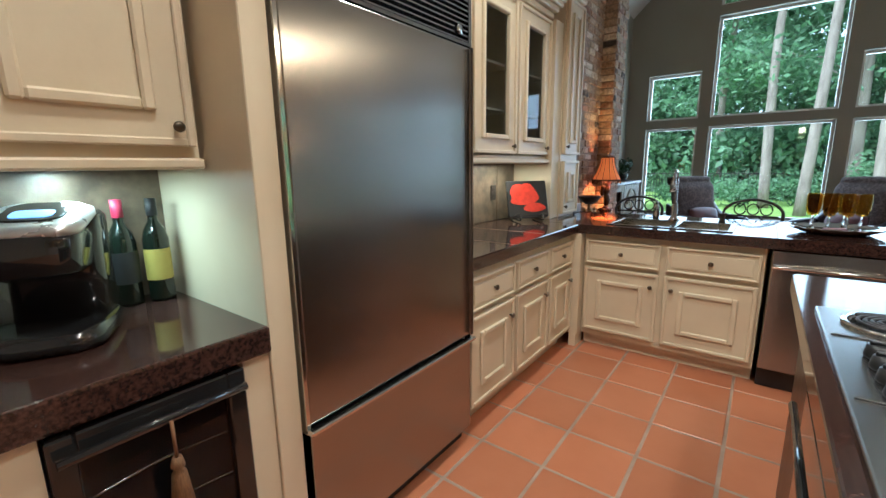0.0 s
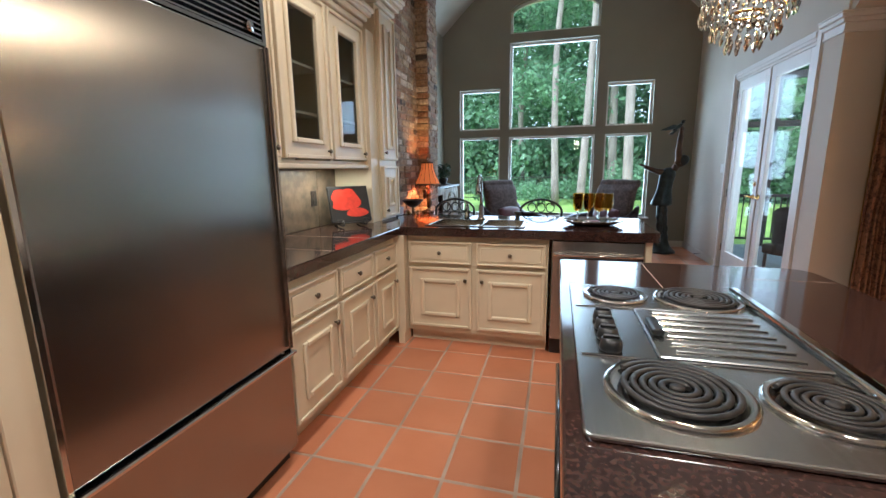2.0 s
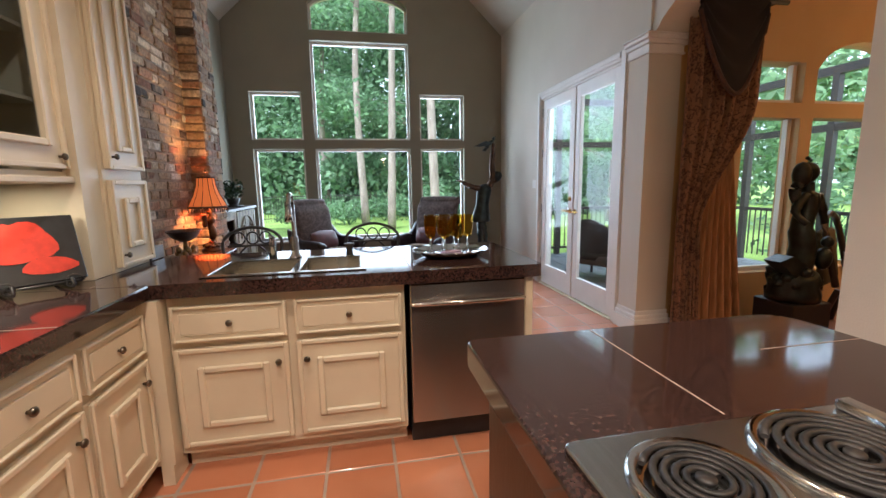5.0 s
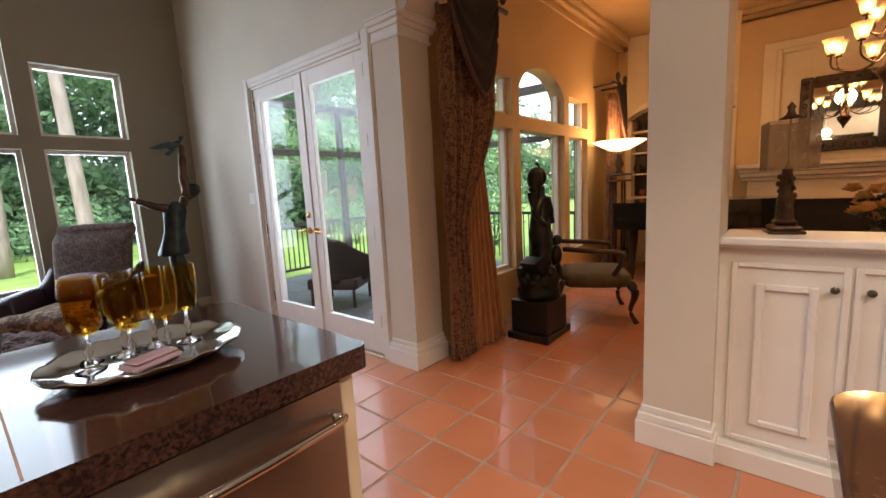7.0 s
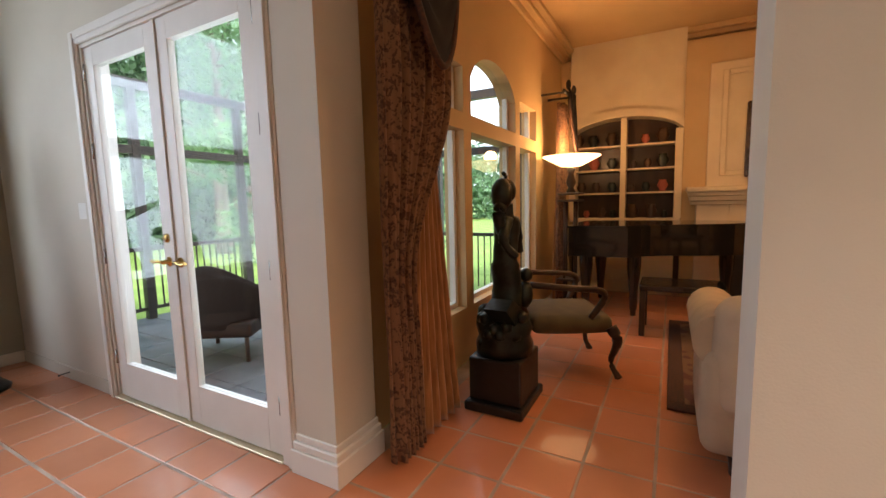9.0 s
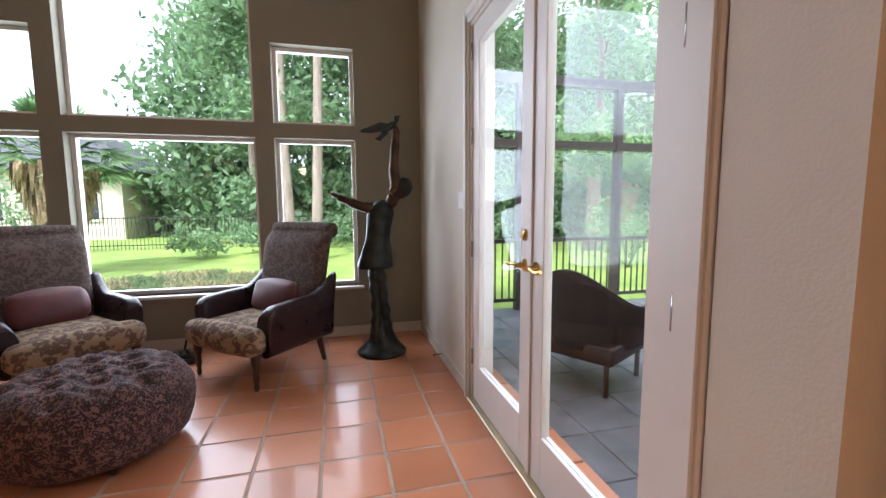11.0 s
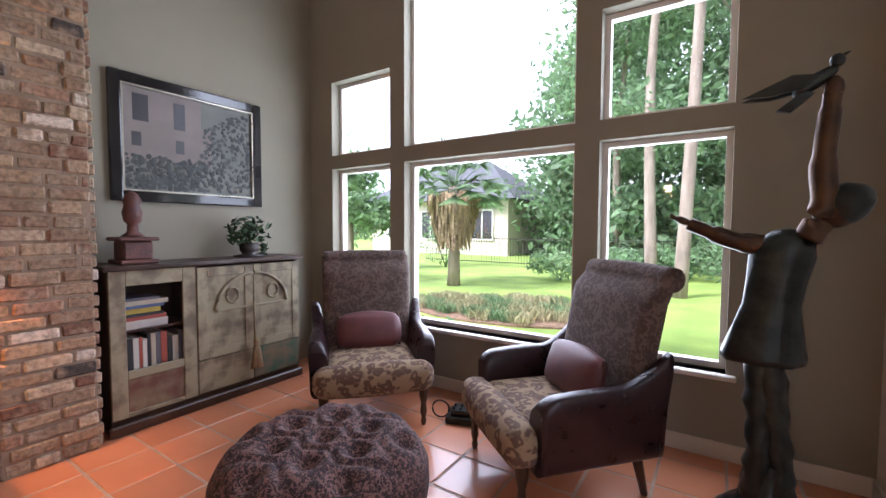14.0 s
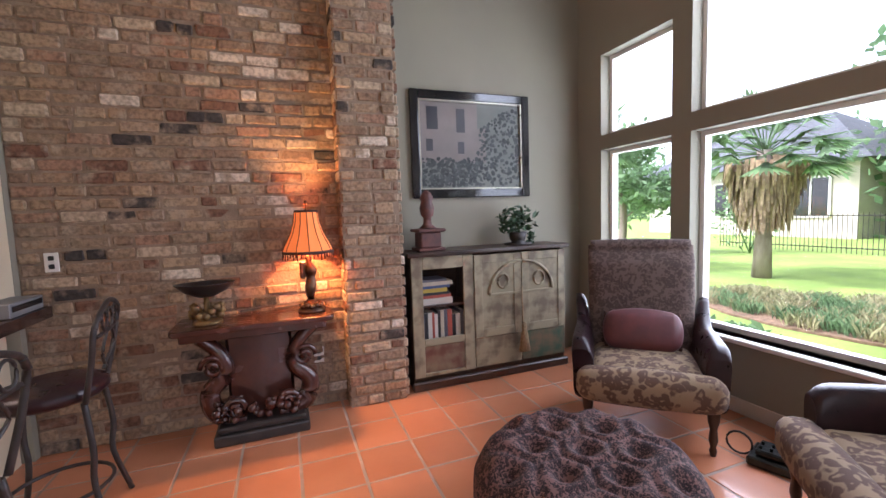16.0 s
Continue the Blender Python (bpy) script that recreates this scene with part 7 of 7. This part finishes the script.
for sx in (-1, 1):
    tube(b, [(sx * 0.29, -0.27, 0.34), (sx * 0.30, -0.3, 0)], 0.03, 8), tube(b, [(sx * 0.29, 0.25, 0.4), (sx * 0.29, 0.32, 0)], 0.03, 8)
    tube(b, spline([(sx * 0.33, 0.24, 0.7), (sx * 0.35, -0.1, 0.68), (sx * 0.36, -0.3, 0.66), (sx * 0.34, -0.26, 0.5), (sx * 0.33, -0.26, 0.4)], 4), 0.025, 8)
ob("frame", b, WOODD, wg)
for x, y in ((3.6, 2.4), (5.6, 2.6), (3.6, 0.6), (5.6, 0.4)):
    o = thing("recessed_light", "small recessed ceiling downlight", "lamp", x, y, LH - 0.012, group="recessed lights")
    ob("ring", lathe(B(), [(0.045, 0.0), (0.075, 0.002), (0.078, 0.012)], 20), WHITE, o)
    ob("bulb", lathe(B(), [(0, 0.006), (0.045, 0.007)], 16), glow("downlight_bulb", (1.0, 0.72, 0.4), 8), o)
b = B()
for k in range(6):
    box(b, (4.2 + k * 0.05, 3.1, LH - 0.012), (4.23 + k * 0.05, 3.35, LH - 0.002), 0.002)
setting("ceiling_vent", b, BLACKM, "dark slotted ceiling vent")

# ---- patio and garden ----
PZ = -0.06
gr = B()
box(gr, (-120, -60, -0.5), (140, 160, -0.12))
setting("ground", gr, GRASS, "mown green lawn")
pf = B()
random.seed(2)
box(pf, (2.36, 4.4, -0.118), (6.6, 8.6, PZ - 0.012))
PATIO = setting("patio", pf, GROUT, "patio of grey slate slabs")
sl = bpy.data.meshes.new("slab")
t = box(B(), (0.004, 0.004, -0.012), (0.416, 0.416, 0), 0.004)
t.to_mesh(sl)
t.free()
sl.materials.append(SLATE)
for i in range(10):
    for j in range(10):
        o = new("slab", sl)
        o.parent = PATIO
        o.location = (2.36 + i * 0.42, 4.4 + j * 0.42, PZ + random.uniform(-0.001, 0.001))
pr = thing("patio_enclosure", "dark framed patio enclosure with low railing", "enclosure", 0, 0, 0)
b = B()
for x in (3.6, 5.0, 6.5):
    box(b, (x - 0.045, 8.45, PZ), (x + 0.045, 8.54, 2.75))
for y in (4.6, 5.9, 7.2):
    box(b, (6.46, y - 0.045, PZ), (6.55, y + 0.045, 2.75))
box(b, (2.4, 8.46, 1.98), (6.5, 8.53, 2.08)), box(b, (6.47, 4.4, 1.98), (6.54, 8.5, 2.08)), box(b, (2.4, 8.46, 2.75), (6.55, 8.53, 2.87)), box(b, (6.46, 4.4, 2.75), (6.55, 8.54, 2.87))
for y, x0, x1 in ((8.47, 2.9, 6.5), ):
    box(b, (x0, y, 0.80), (x1, y + 0.05, 0.85)), box(b, (x0, y, 0.05), (x1, y + 0.04, 0.09))
    for k in range(38):
        xx = x0 + (x1 - x0) * k / 38
        box(b, (xx, y + 0.01, 0.09), (xx + 0.016, y + 0.026, 0.80))
box(b, (6.47, 4.4, 0.80), (6.52, 8.46, 0.85))
for k in range(40):
    box(b, (6.485, 4.45 + k * 0.1, 0.05), (6.5, 4.466 + k * 0.1, 0.8))
ob("frame", b, IRON, pr)


def wicker(x, y, rz):
    c = thing("wicker_armchair", "dark wicker patio armchair with red cushion", "armchair", x, y, PZ, rz, "wicker chairs")
    b = B()
    soft_box(b, (-0.32, -0.32, 0.22), (0.32, 0.3, 0.36), 0.03, 0.0)

    def shell(u, v):
        a = math.pi * (u * 1.3 - 0.15)
        z = 0.3 + (0.3 + 0.28 * max(0, math.sin(a)) ** 2) * v
        return (0.36 * math.cos(a) * (1 + 0.1 * v), -0.1 + 0.42 * math.sin(a) * (1 + 0.12 * v), z)
    d = sheet(shell, 30, 8)
    o = ob("shell", d, M("dark_wicker", (0.045, 0.025, 0.018), (0.02, 0.012, 0.01), 90, 0.6, bump=0.8, fine=120), c)
    o.modifiers.new("thick", "SOLIDIFY").thickness = 0.03
    for sx in (-0.27, 0.27):
        for sy in (-0.27, 0.27):
            tube(b, [(sx, sy, 0), (sx, sy, 0.24)], 0.02, 8)
    ob("seat", b, WOODD, c)
    ob("cushion", soft_box(B(), (-0.26, -0.28, 0.36), (0.26, 0.18, 0.45), 0.03, 0.02), M("red_outdoor_cloth", (0.22, 0.03, 0.03), rough=0.8), c)


wicker(3.25, 6.4, 120)
wicker(4.4, 6.2, -60)
gt = thing("garden_table", "dark glass topped patio table", "table", 3.85, 5.75, PZ)
ob("top", box(B(), (-0.4, -0.3, 0.70), (0.4, 0.3, 0.725), 0.005), BLACK, gt)
b = B()
for sx in (-0.35, 0.35):
    for sy in (-0.25, 0.25):
        tube(b, [(sx, sy, 0), (sx, sy, 0.70)], 0.018, 8)
ob("leg", b, IRON, gt)


def tree(x, y, h, r, crown, seed, label, mat, pine=False, n=2600):
    t = thing("tree", label, "tree", x, y, -0.13, group="garden trees")
    rnd = random.Random(seed)
    b = B()
    pts = spline([(0, 0, 0), (rnd.uniform(-0.2, 0.2), 0.1, h * 0.35), (rnd.uniform(-0.3, 0.3), rnd.uniform(-0.3, 0.3), h * 0.7), (rnd.uniform(-0.4, 0.4), 0, h)], 5)
    tube(b, pts, [r * (1.25 - 1.05 * k / 15) for k in range(16)], 10)
    lf = B()
    lo = 0.5 if pine else 0.28
    for k in range(14):
        f = rnd.uniform(lo, 0.98)
        a = rnd.uniform(0, 6.28)
        p = pts[min(15, int(f * 15))]
        L = crown * rnd.uniform(0.5, 1.0) * (1.25 - f)
        e = Vector((p.x + L * math.cos(a), p.y + L * math.sin(a), p.z + L * rnd.uniform(-0.1, 0.5)))
        tube(b, spline([p, (p + e) / 2 + Vector((0, 0, 0.15 * L)), e], 3), [r * 0.28, r * 0.2, r * 0.16, r * 0.12, r * 0.09, r * 0.06, r * 0.03], 6)
        for q in (0.55, 0.8, 1.0):
            c = p.lerp(e, q)
            leaf_cloud(lf, n // 42, c, (crown * 0.34, crown * 0.34, crown * 0.22), 0.13 if not pine else 0.085, seed * 50 + k * 3 + int(q * 10), 0.3, 0.15)
    ob("trunk", b, BARK, t)
    ob("foliage", lf, mat, t)


tree(0.03, 17.2, 16, 0.13, 3.2, 1, "tall slender pine with pale grey trunk", LEAF2, True, 4200)
tree(0.85, 15.0, 15, 0.12, 3.0, 2, "tall slender pine with pale grey trunk", LEAF2, True, 4200)
tree(2.2, 14.0, 15, 0.13, 3.0, 3, "tall slender pine with pale grey trunk", LEAF2, True, 4200)
tree(2.4, 20.0, 14, 0.18, 6.0, 4, "leafy oak with broad crown", LEAF, False, 9000)
tree(-1.6, 21.5, 12, 0.14, 4.5, 14, "leafy oak with broad crown", LEAF, False, 8000)
tree(5.4, 18.0, 13, 0.2, 5.0, 15, "leafy garden tree with dense crown", LEAF2, False, 8000)
tree(9.0, 15.0, 8, 0.2, 4.0, 6, "leafy garden tree with dense crown", LEAF2, False, 4200)
tree(12.0, 11.0, 7, 0.2, 3.5, 7, "leafy garden tree with dense crown", LEAF2, False, 4200)
tree(-9.5, 15.5, 4.0, 0.12, 2.2, 9, "young leafy garden tree by the lawn", LEAF2, False, 3600)

pm = thing("palm_tree", "fan palm with skirt of dry brown fronds", "palm tree", -4.1, 13.9, -0.13)
pm.scale = (0.86, 0.86, 0.74)
ob("trunk", tube(B(), [(0, 0, 0), (0.02, 0, 1.2), (0, 0, 3.4)], [0.2, 0.16, 0.15], 14), BARK, pm)
b, th = B(), B()
rnd = random.Random(5)
for k in range(58):
    a, el = k * 2.4, rnd.uniform(-0.3, 1.3)
    L = rnd.uniform(0.9, 1.25)
    c = Vector((L * math.cos(a) * math.cos(el), L * math.sin(a) * math.cos(el), 3.3 + L * math.sin(el)))
    o = Vector((0, 0, 3.3))
    tube(b, [o, c], [0.015, 0.01], 4)
    dr = (c - o).normalized()
    sd = dr.cross(Vector((0, 0, 1))).normalized()
    for j in range(17):
        q = (j - 8) / 8 * 1.35
        t = (dr * math.cos(q) + sd * math.sin(q)).normalized()
        e = c + t * 0.75 * (1 - 0.25 * abs(q)) + Vector((0, 0, -0.16 - 0.12 * abs(q)))
        w = t.cross(Vector((0, 0, 1))).normalized() * 0.045
        b.faces.new([b.verts.new(v) for v in (c - w, c + w, (c + e) / 2 + w, e, (c + e) / 2 - w)])
for k in range(900):
    a, z = rnd.uniform(0, 6.28), rnd.uniform(1.9, 3.2)
    r = (0.34 + (z - 1.6) * 0.26) * rnd.uniform(0.85, 1.1)
    p = Vector((r * math.cos(a), r * math.sin(a), z))
    e = p + Vector((0.05 * math.cos(a), 0.05 * math.sin(a), -rnd.uniform(0.4, 0.8)))
    w = Vector((-math.sin(a), math.cos(a), 0)) * rnd.uniform(0.03, 0.07)
    th.faces.new([th.verts.new(v) for v in (p - w, p + w, e + w * 0.3, e - w * 0.4)])
ob("frond", b, LEAF2, pm)
ob("dry_skirt", th, THATCH, pm)
copy_thing(pm, pose(-7.4, 12.3, -0.13, 0, 0, 70) @ Matrix.Diagonal((0.9, 0.9, 1.25, 1)))
copy_thing(pm, pose(11.5, 17.0, -0.13, 0, 0, 200) @ Matrix.Diagonal((0.9, 0.9, 0.9, 1)))


def shrub(x, y, w, h, seed, mat, n=700):
    s = thing("shrub", "rounded leafy garden shrub on the lawn", "shrub", x, y, -0.13, group="shrubs")
    b = B()
    rnd = random.Random(seed)
    for k in range(6):
        leaf_cloud(b, n // 6, (rnd.uniform(-0.5, 0.5) * w, rnd.uniform(-0.4, 0.4) * w, h * rnd.uniform(0.35, 0.7)), (w * 0.42, w * 0.42, h * 0.4), 0.075, seed * 9 + k, 0.0, 0.4)
    for k in range(5):
        tube(b, [(0, 0, 0), (rnd.uniform(-0.4, 0.4) * w, rnd.uniform(-0.4, 0.4) * w, h * 0.6)], [0.02, 0.008], 5)
    ob("foliage", b, mat, s)


for k, (x, y, w, h, mt) in enumerate(((-0.6, 17.0, 1.5, 1.0, LEAF), (0.8, 18.5, 2.0, 1.4, LEAF), (-2.2, 16.5, 1.0, 0.9, LEAF2), (-7.0, 18, 2.0, 2.6, LEAF2), (2.8, 17.5, 2.2, 1.8, LEAF), (5.0, 15.5, 2.2, 1.6, LEAF), (7.6, 11.5, 1.8, 1.6, LEAF2), (8.6, 7.5, 1.8, 1.8, LEAF), (-1.4, 9.2, 0.8, 0.28, LEAF2))):
    shrub(x, y, w, h, 40 + k, mt)

bed = B()
prism(bed, [(-1.7 + 1.9 * math.cos(k * 0.3927), 11.6 + 1.15 * math.sin(k * 0.3927)) for k in range(16)], -0.125, -0.09)
setting("flower_bed", bed, M("bark_mulch", (0.24, 0.15, 0.09), (0.12, 0.075, 0.045), 14, 0.95, bump=0.6), "oval bed of brown bark mulch")
PLUME = M("straw_plumes", (0.46, 0.40, 0.24), (0.27, 0.30, 0.14), 4, 0.8, bump=0, vary=0.35)
rnd = random.Random(31)
for k in range(60):
    a, q = rnd.uniform(0, 6.28), rnd.uniform(0.05, 1) ** 0.6
    g = thing("ornamental_grass", "low tuft of pale straw garden grass", "grass tuft", -1.7 + 1.7 * q * math.cos(a), 11.6 + 1.0 * q * math.sin(a), -0.092, group="grass tufts in the bed")
    b = B()
    for j in range(150):
        th, ln, w = rnd.uniform(0, 6.28), rnd.uniform(0.08, 0.22), rnd.uniform(0.004, 0.008)
        lean = rnd.uniform(0.1, 0.7)
        o = Vector((rnd.uniform(-0.16, 0.16), rnd.uniform(-0.16, 0.16), 0))
        dr = Vector((math.cos(th), math.sin(th), 0))
        sd = Vector((-math.sin(th), math.cos(th), 0)) * w
        m1, e = o + dr * ln * lean * 0.4 + Vector((0, 0, ln * 0.6)), o + dr * ln * lean + Vector((0, 0, ln * 0.9))
        b.faces.new([b.verts.new(v) for v in (o - sd * 0.5, o + sd * 0.5, m1 + sd, e, m1 - sd)])
    ob("blade", b, PLUME if k % 3 else LEAF2, g)

rng = np.random.default_rng(77)
spots = []
for k in range(620):
    x = rng.uniform(-7, 16)
    spots.append((x, 25 + rng.uniform(0, 8) - max(0, x - 4) * 0.6, 15 * rng.uniform(0, 1) ** 1.25 * (1 if -3.5 < x < 8 else 0.7), 1.9))
for k in range(220):
    x = rng.uniform(-2.5, 14)
    spots.append((x, 20.5 + rng.uniform(0, 3) - max(0, x - 5) * 0.4, rng.uniform(0, 2.4), 1.1))
for k in range(260):
    x = rng.uniform(-60, -7)
    spots.append((x, 44 + rng.uniform(0, 6), rng.uniform(0.5, 6), 2.6))
for k in range(260):
    x = rng.uniform(14, 50)
    spots.append((x, 24 - (x - 14) * 0.5 + rng.uniform(0, 6), rng.uniform(0.5, 6), 2.2))
spots = np.array(spots)
PER = 120
at = np.repeat(spots, PER, 0)
n = len(at)
d = rng.normal(size=(n, 3))
d /= np.linalg.norm(d, axis=1, keepdims=True)
p = at[:, :3] + d * at[:, 3:] * rng.uniform(0.2, 1.0, (n, 1)) * np.array((1, 0.9, 0.8))
p[:, 2] = np.maximum(p[:, 2], -0.1)
t = rng.normal(size=(n, 3))
t /= np.linalg.norm(t, axis=1, keepdims=True)
u = np.cross(t, rng.normal(size=(n, 3)))
u /= np.linalg.norm(u, axis=1, keepdims=True)
sz = (0.11 + 0.05 * at[:, 3:]) * rng.uniform(0.6, 1.4, (n, 1))
quad = np.stack((p - t * sz, p + u * sz * 0.5, p + t * sz, p - u * sz * 0.5), 1).reshape(-1, 3)
d = bpy.data.meshes.new("far_woods")
d.from_pydata(quad.tolist(), [], np.arange(n * 4).reshape(-1, 4).tolist())
d.materials.append(LEAF)
tagged(new("far_woods", d), "dense green woodland behind the gardens", "woods", kind="stuff")

hs = thing("house", "pale stucco neighbour house with dark hipped roof", "house", -12.2, 25.0, -0.13)
b = B()
box(b, (-5, 0, 0), (4.5, 7, 3.0))
ob("wall", b, M("pale_stucco", (0.62, 0.56, 0.46), (0.55, 0.49, 0.40), 2, 0.9), hs)
b = B()
v = [b.verts.new(p) for p in ((-5.6, -0.6, 3.0), (5.1, -0.6, 3.0), (5.1, 7.6, 3.0), (-5.6, 7.6, 3.0), (-2.2, 3.5, 5.6), (1.7, 3.5, 5.6))]
for q in ((0, 1, 5, 4), (1, 2, 5), (2, 3, 4, 5), (3, 0, 4), (0, 3, 2, 1)):
    b.faces.new([v[i] for i in q])
ob("roof", b, M("grey_shingle", (0.11, 0.115, 0.13), (0.07, 0.075, 0.085), 8, 0.9, bump=0.4), hs)
for x in (-3.6, -1.0, 2.4):
    wv = ob("window", box(B(), (x, -0.04, 0.9), (x + 1.2, -0.001, 2.4)), BLACK, hs)
    f = B()
    for a in ((x - 0.08, 0.85, x, 2.45), (x + 1.2, 0.85, x + 1.28, 2.45), (x, 2.4, x + 1.2, 2.48), (x, 0.82, x + 1.2, 0.9), (x + 0.57, 0.9, x + 0.63, 2.4)):
        box(f, (a[0], -0.08, a[1]), (a[2], -0.041, a[3]))
    ob("frame", f, WHITE, wv)
fn = thing("garden_fence", "thin black iron garden fence", "fence", -9.0, 19.5, -0.13)
b = B()
for z in (0.15, 1.05):
    box(b, (0, 0, z), (9.5, 0.025, z + 0.03))
for k in range(86):
    box(b, (k * 0.112, 0.005, 0), (k * 0.112 + 0.014, 0.019, 1.15))
ob("rail", b, IRON, fn)

# ---- pieces of floor and walls, last ----
FLOOR = setting("floor", box(box(B(), (-2.15, YS, -0.1), (XR + 0.16, YN, -0.0025)), (XR + 0.16, LY0 - 0.2, -0.1), (LX + 0.3, LY1, -0.0025)), GROUT, "terracotta tile floor with pale grout")
tm = bpy.data.meshes.new("tile")
HT = PITCH / 2 - 0.006
t = B()
box(t, (-HT, -HT, -0.02), (HT, HT, 0.0), 0.004, 1)
t.to_mesh(tm)
t.free()
tm.materials.append(TILE)
rest = B()
X0, YB = -0.976 + PITCH / 2, 5.344 + PITCH / 2
rnd = random.Random(1)
cells = []
for i in range(-4, 27):
    for j in range(-25, 9):
        x, y = X0 + i * PITCH, YB + j * PITCH
        if x - HT > XR + 0.16 and (y + HT > LY1 + 0.1 or y < LY0 or x > LX):
            continue
        if y > YN or x < -2.1 or y < YS:
            continue
        cells.append((x, y))
near = [c for c in cells if -1.7 < c[0] < 2.3 and 4.0 < c[1] < 7.7 or -1.0 < c[0] < 0.1 and 0.8 < c[1] < 2.9 or 0.7 < c[0] < 3.2 and 2.2 < c[1] < 4.1][:300]
ns = set(near)
for x, y in cells:
    dz = rnd.uniform(-0.0012, 0.0012)
    if (x, y) in ns:
        o = new("tile", tm)
        o.parent = FLOOR
        o.location = (x, y, dz)
    else:
        box(rest, (x - HT, y - HT, -0.02), (x + HT, y + HT, dz), 0.004)
tagged(ob("tile_field", rest, TILE, FLOOR), kind="stuff")

BRK = []
rnd = random.Random(6)
for nvar in range(6):
    d = bpy.data.meshes.new("brick")
    t = box(B(), (-0.03, 0.0, 0.0), (0.03, 0.2, 0.062), 0.007)
    for v in t.verts:
        if v.co.x > 0:
            v.co += Vector((rnd.uniform(-0.006, 0.004), rnd.uniform(-0.005, 0.005), rnd.uniform(-0.004, 0.004)))
    t.to_mesh(d)
    t.free()
    d.materials.append(BRICK)
    BRK.append(d)
rest = B()
count = 0
PITZ, PITY = 0.0775, 0.214
for r in range(51):
    z = 0.006 + r * PITZ
    off = (r % 2) * 0.107 + rnd.uniform(-0.02, 0.02)
    rows = [(-1.735, 3.565, 5.395, off), (-1.575, 5.402, 5.808, off * 0.95)]
    for fx, ya, yb, of in rows:
        y = ya - of
        while y < yb - 0.01:
            ln = PITY * rnd.choice((1, 1, 1, 0.92, 1.06, 0.5, 0.55, 0.72))
            a, e = max(y, ya), min(y + ln - 0.012, yb)
            if e - a > 0.03:
                x = fx + rnd.uniform(-0.009, 0.007)
                if count < 300 and 0.25 < z < 2.2 and e - a > 0.14 and ya < 5 and a > 3.7:
                    o = new("brick", rnd.choice(BRK))
                    o.parent = BRICKWALL
                    o.location = (x, a, z)
                    o.scale = (1, (e - a) / 0.2, 1)
                    count += 1
                else:
                    s0 = len(rest.verts)
                    box(rest, (x - 0.03, a, z + rnd.uniform(-0.004, 0.004)), (x + 0.03, e, z + 0.065 + rnd.uniform(-0.006, 0.005)), 0.009)
                    rest.verts.ensure_lookup_table()
                    for v in rest.verts[s0:]:
                        v.co += Vector((0, rnd.uniform(-0.004, 0.004), rnd.uniform(-0.004, 0.004)))
            y += ln
    # returns of the pilaster
    box(rest, (-1.72, 5.388, z), (-1.56, 5.41, z + 0.062), 0.006)
    box(rest, (-1.97, 5.80, z), (-1.56 if r % 2 else -1.58, 5.838, z + 0.062), 0.006)
tagged(ob("brick_field", rest, BRICK, BRICKWALL), kind="stuff")
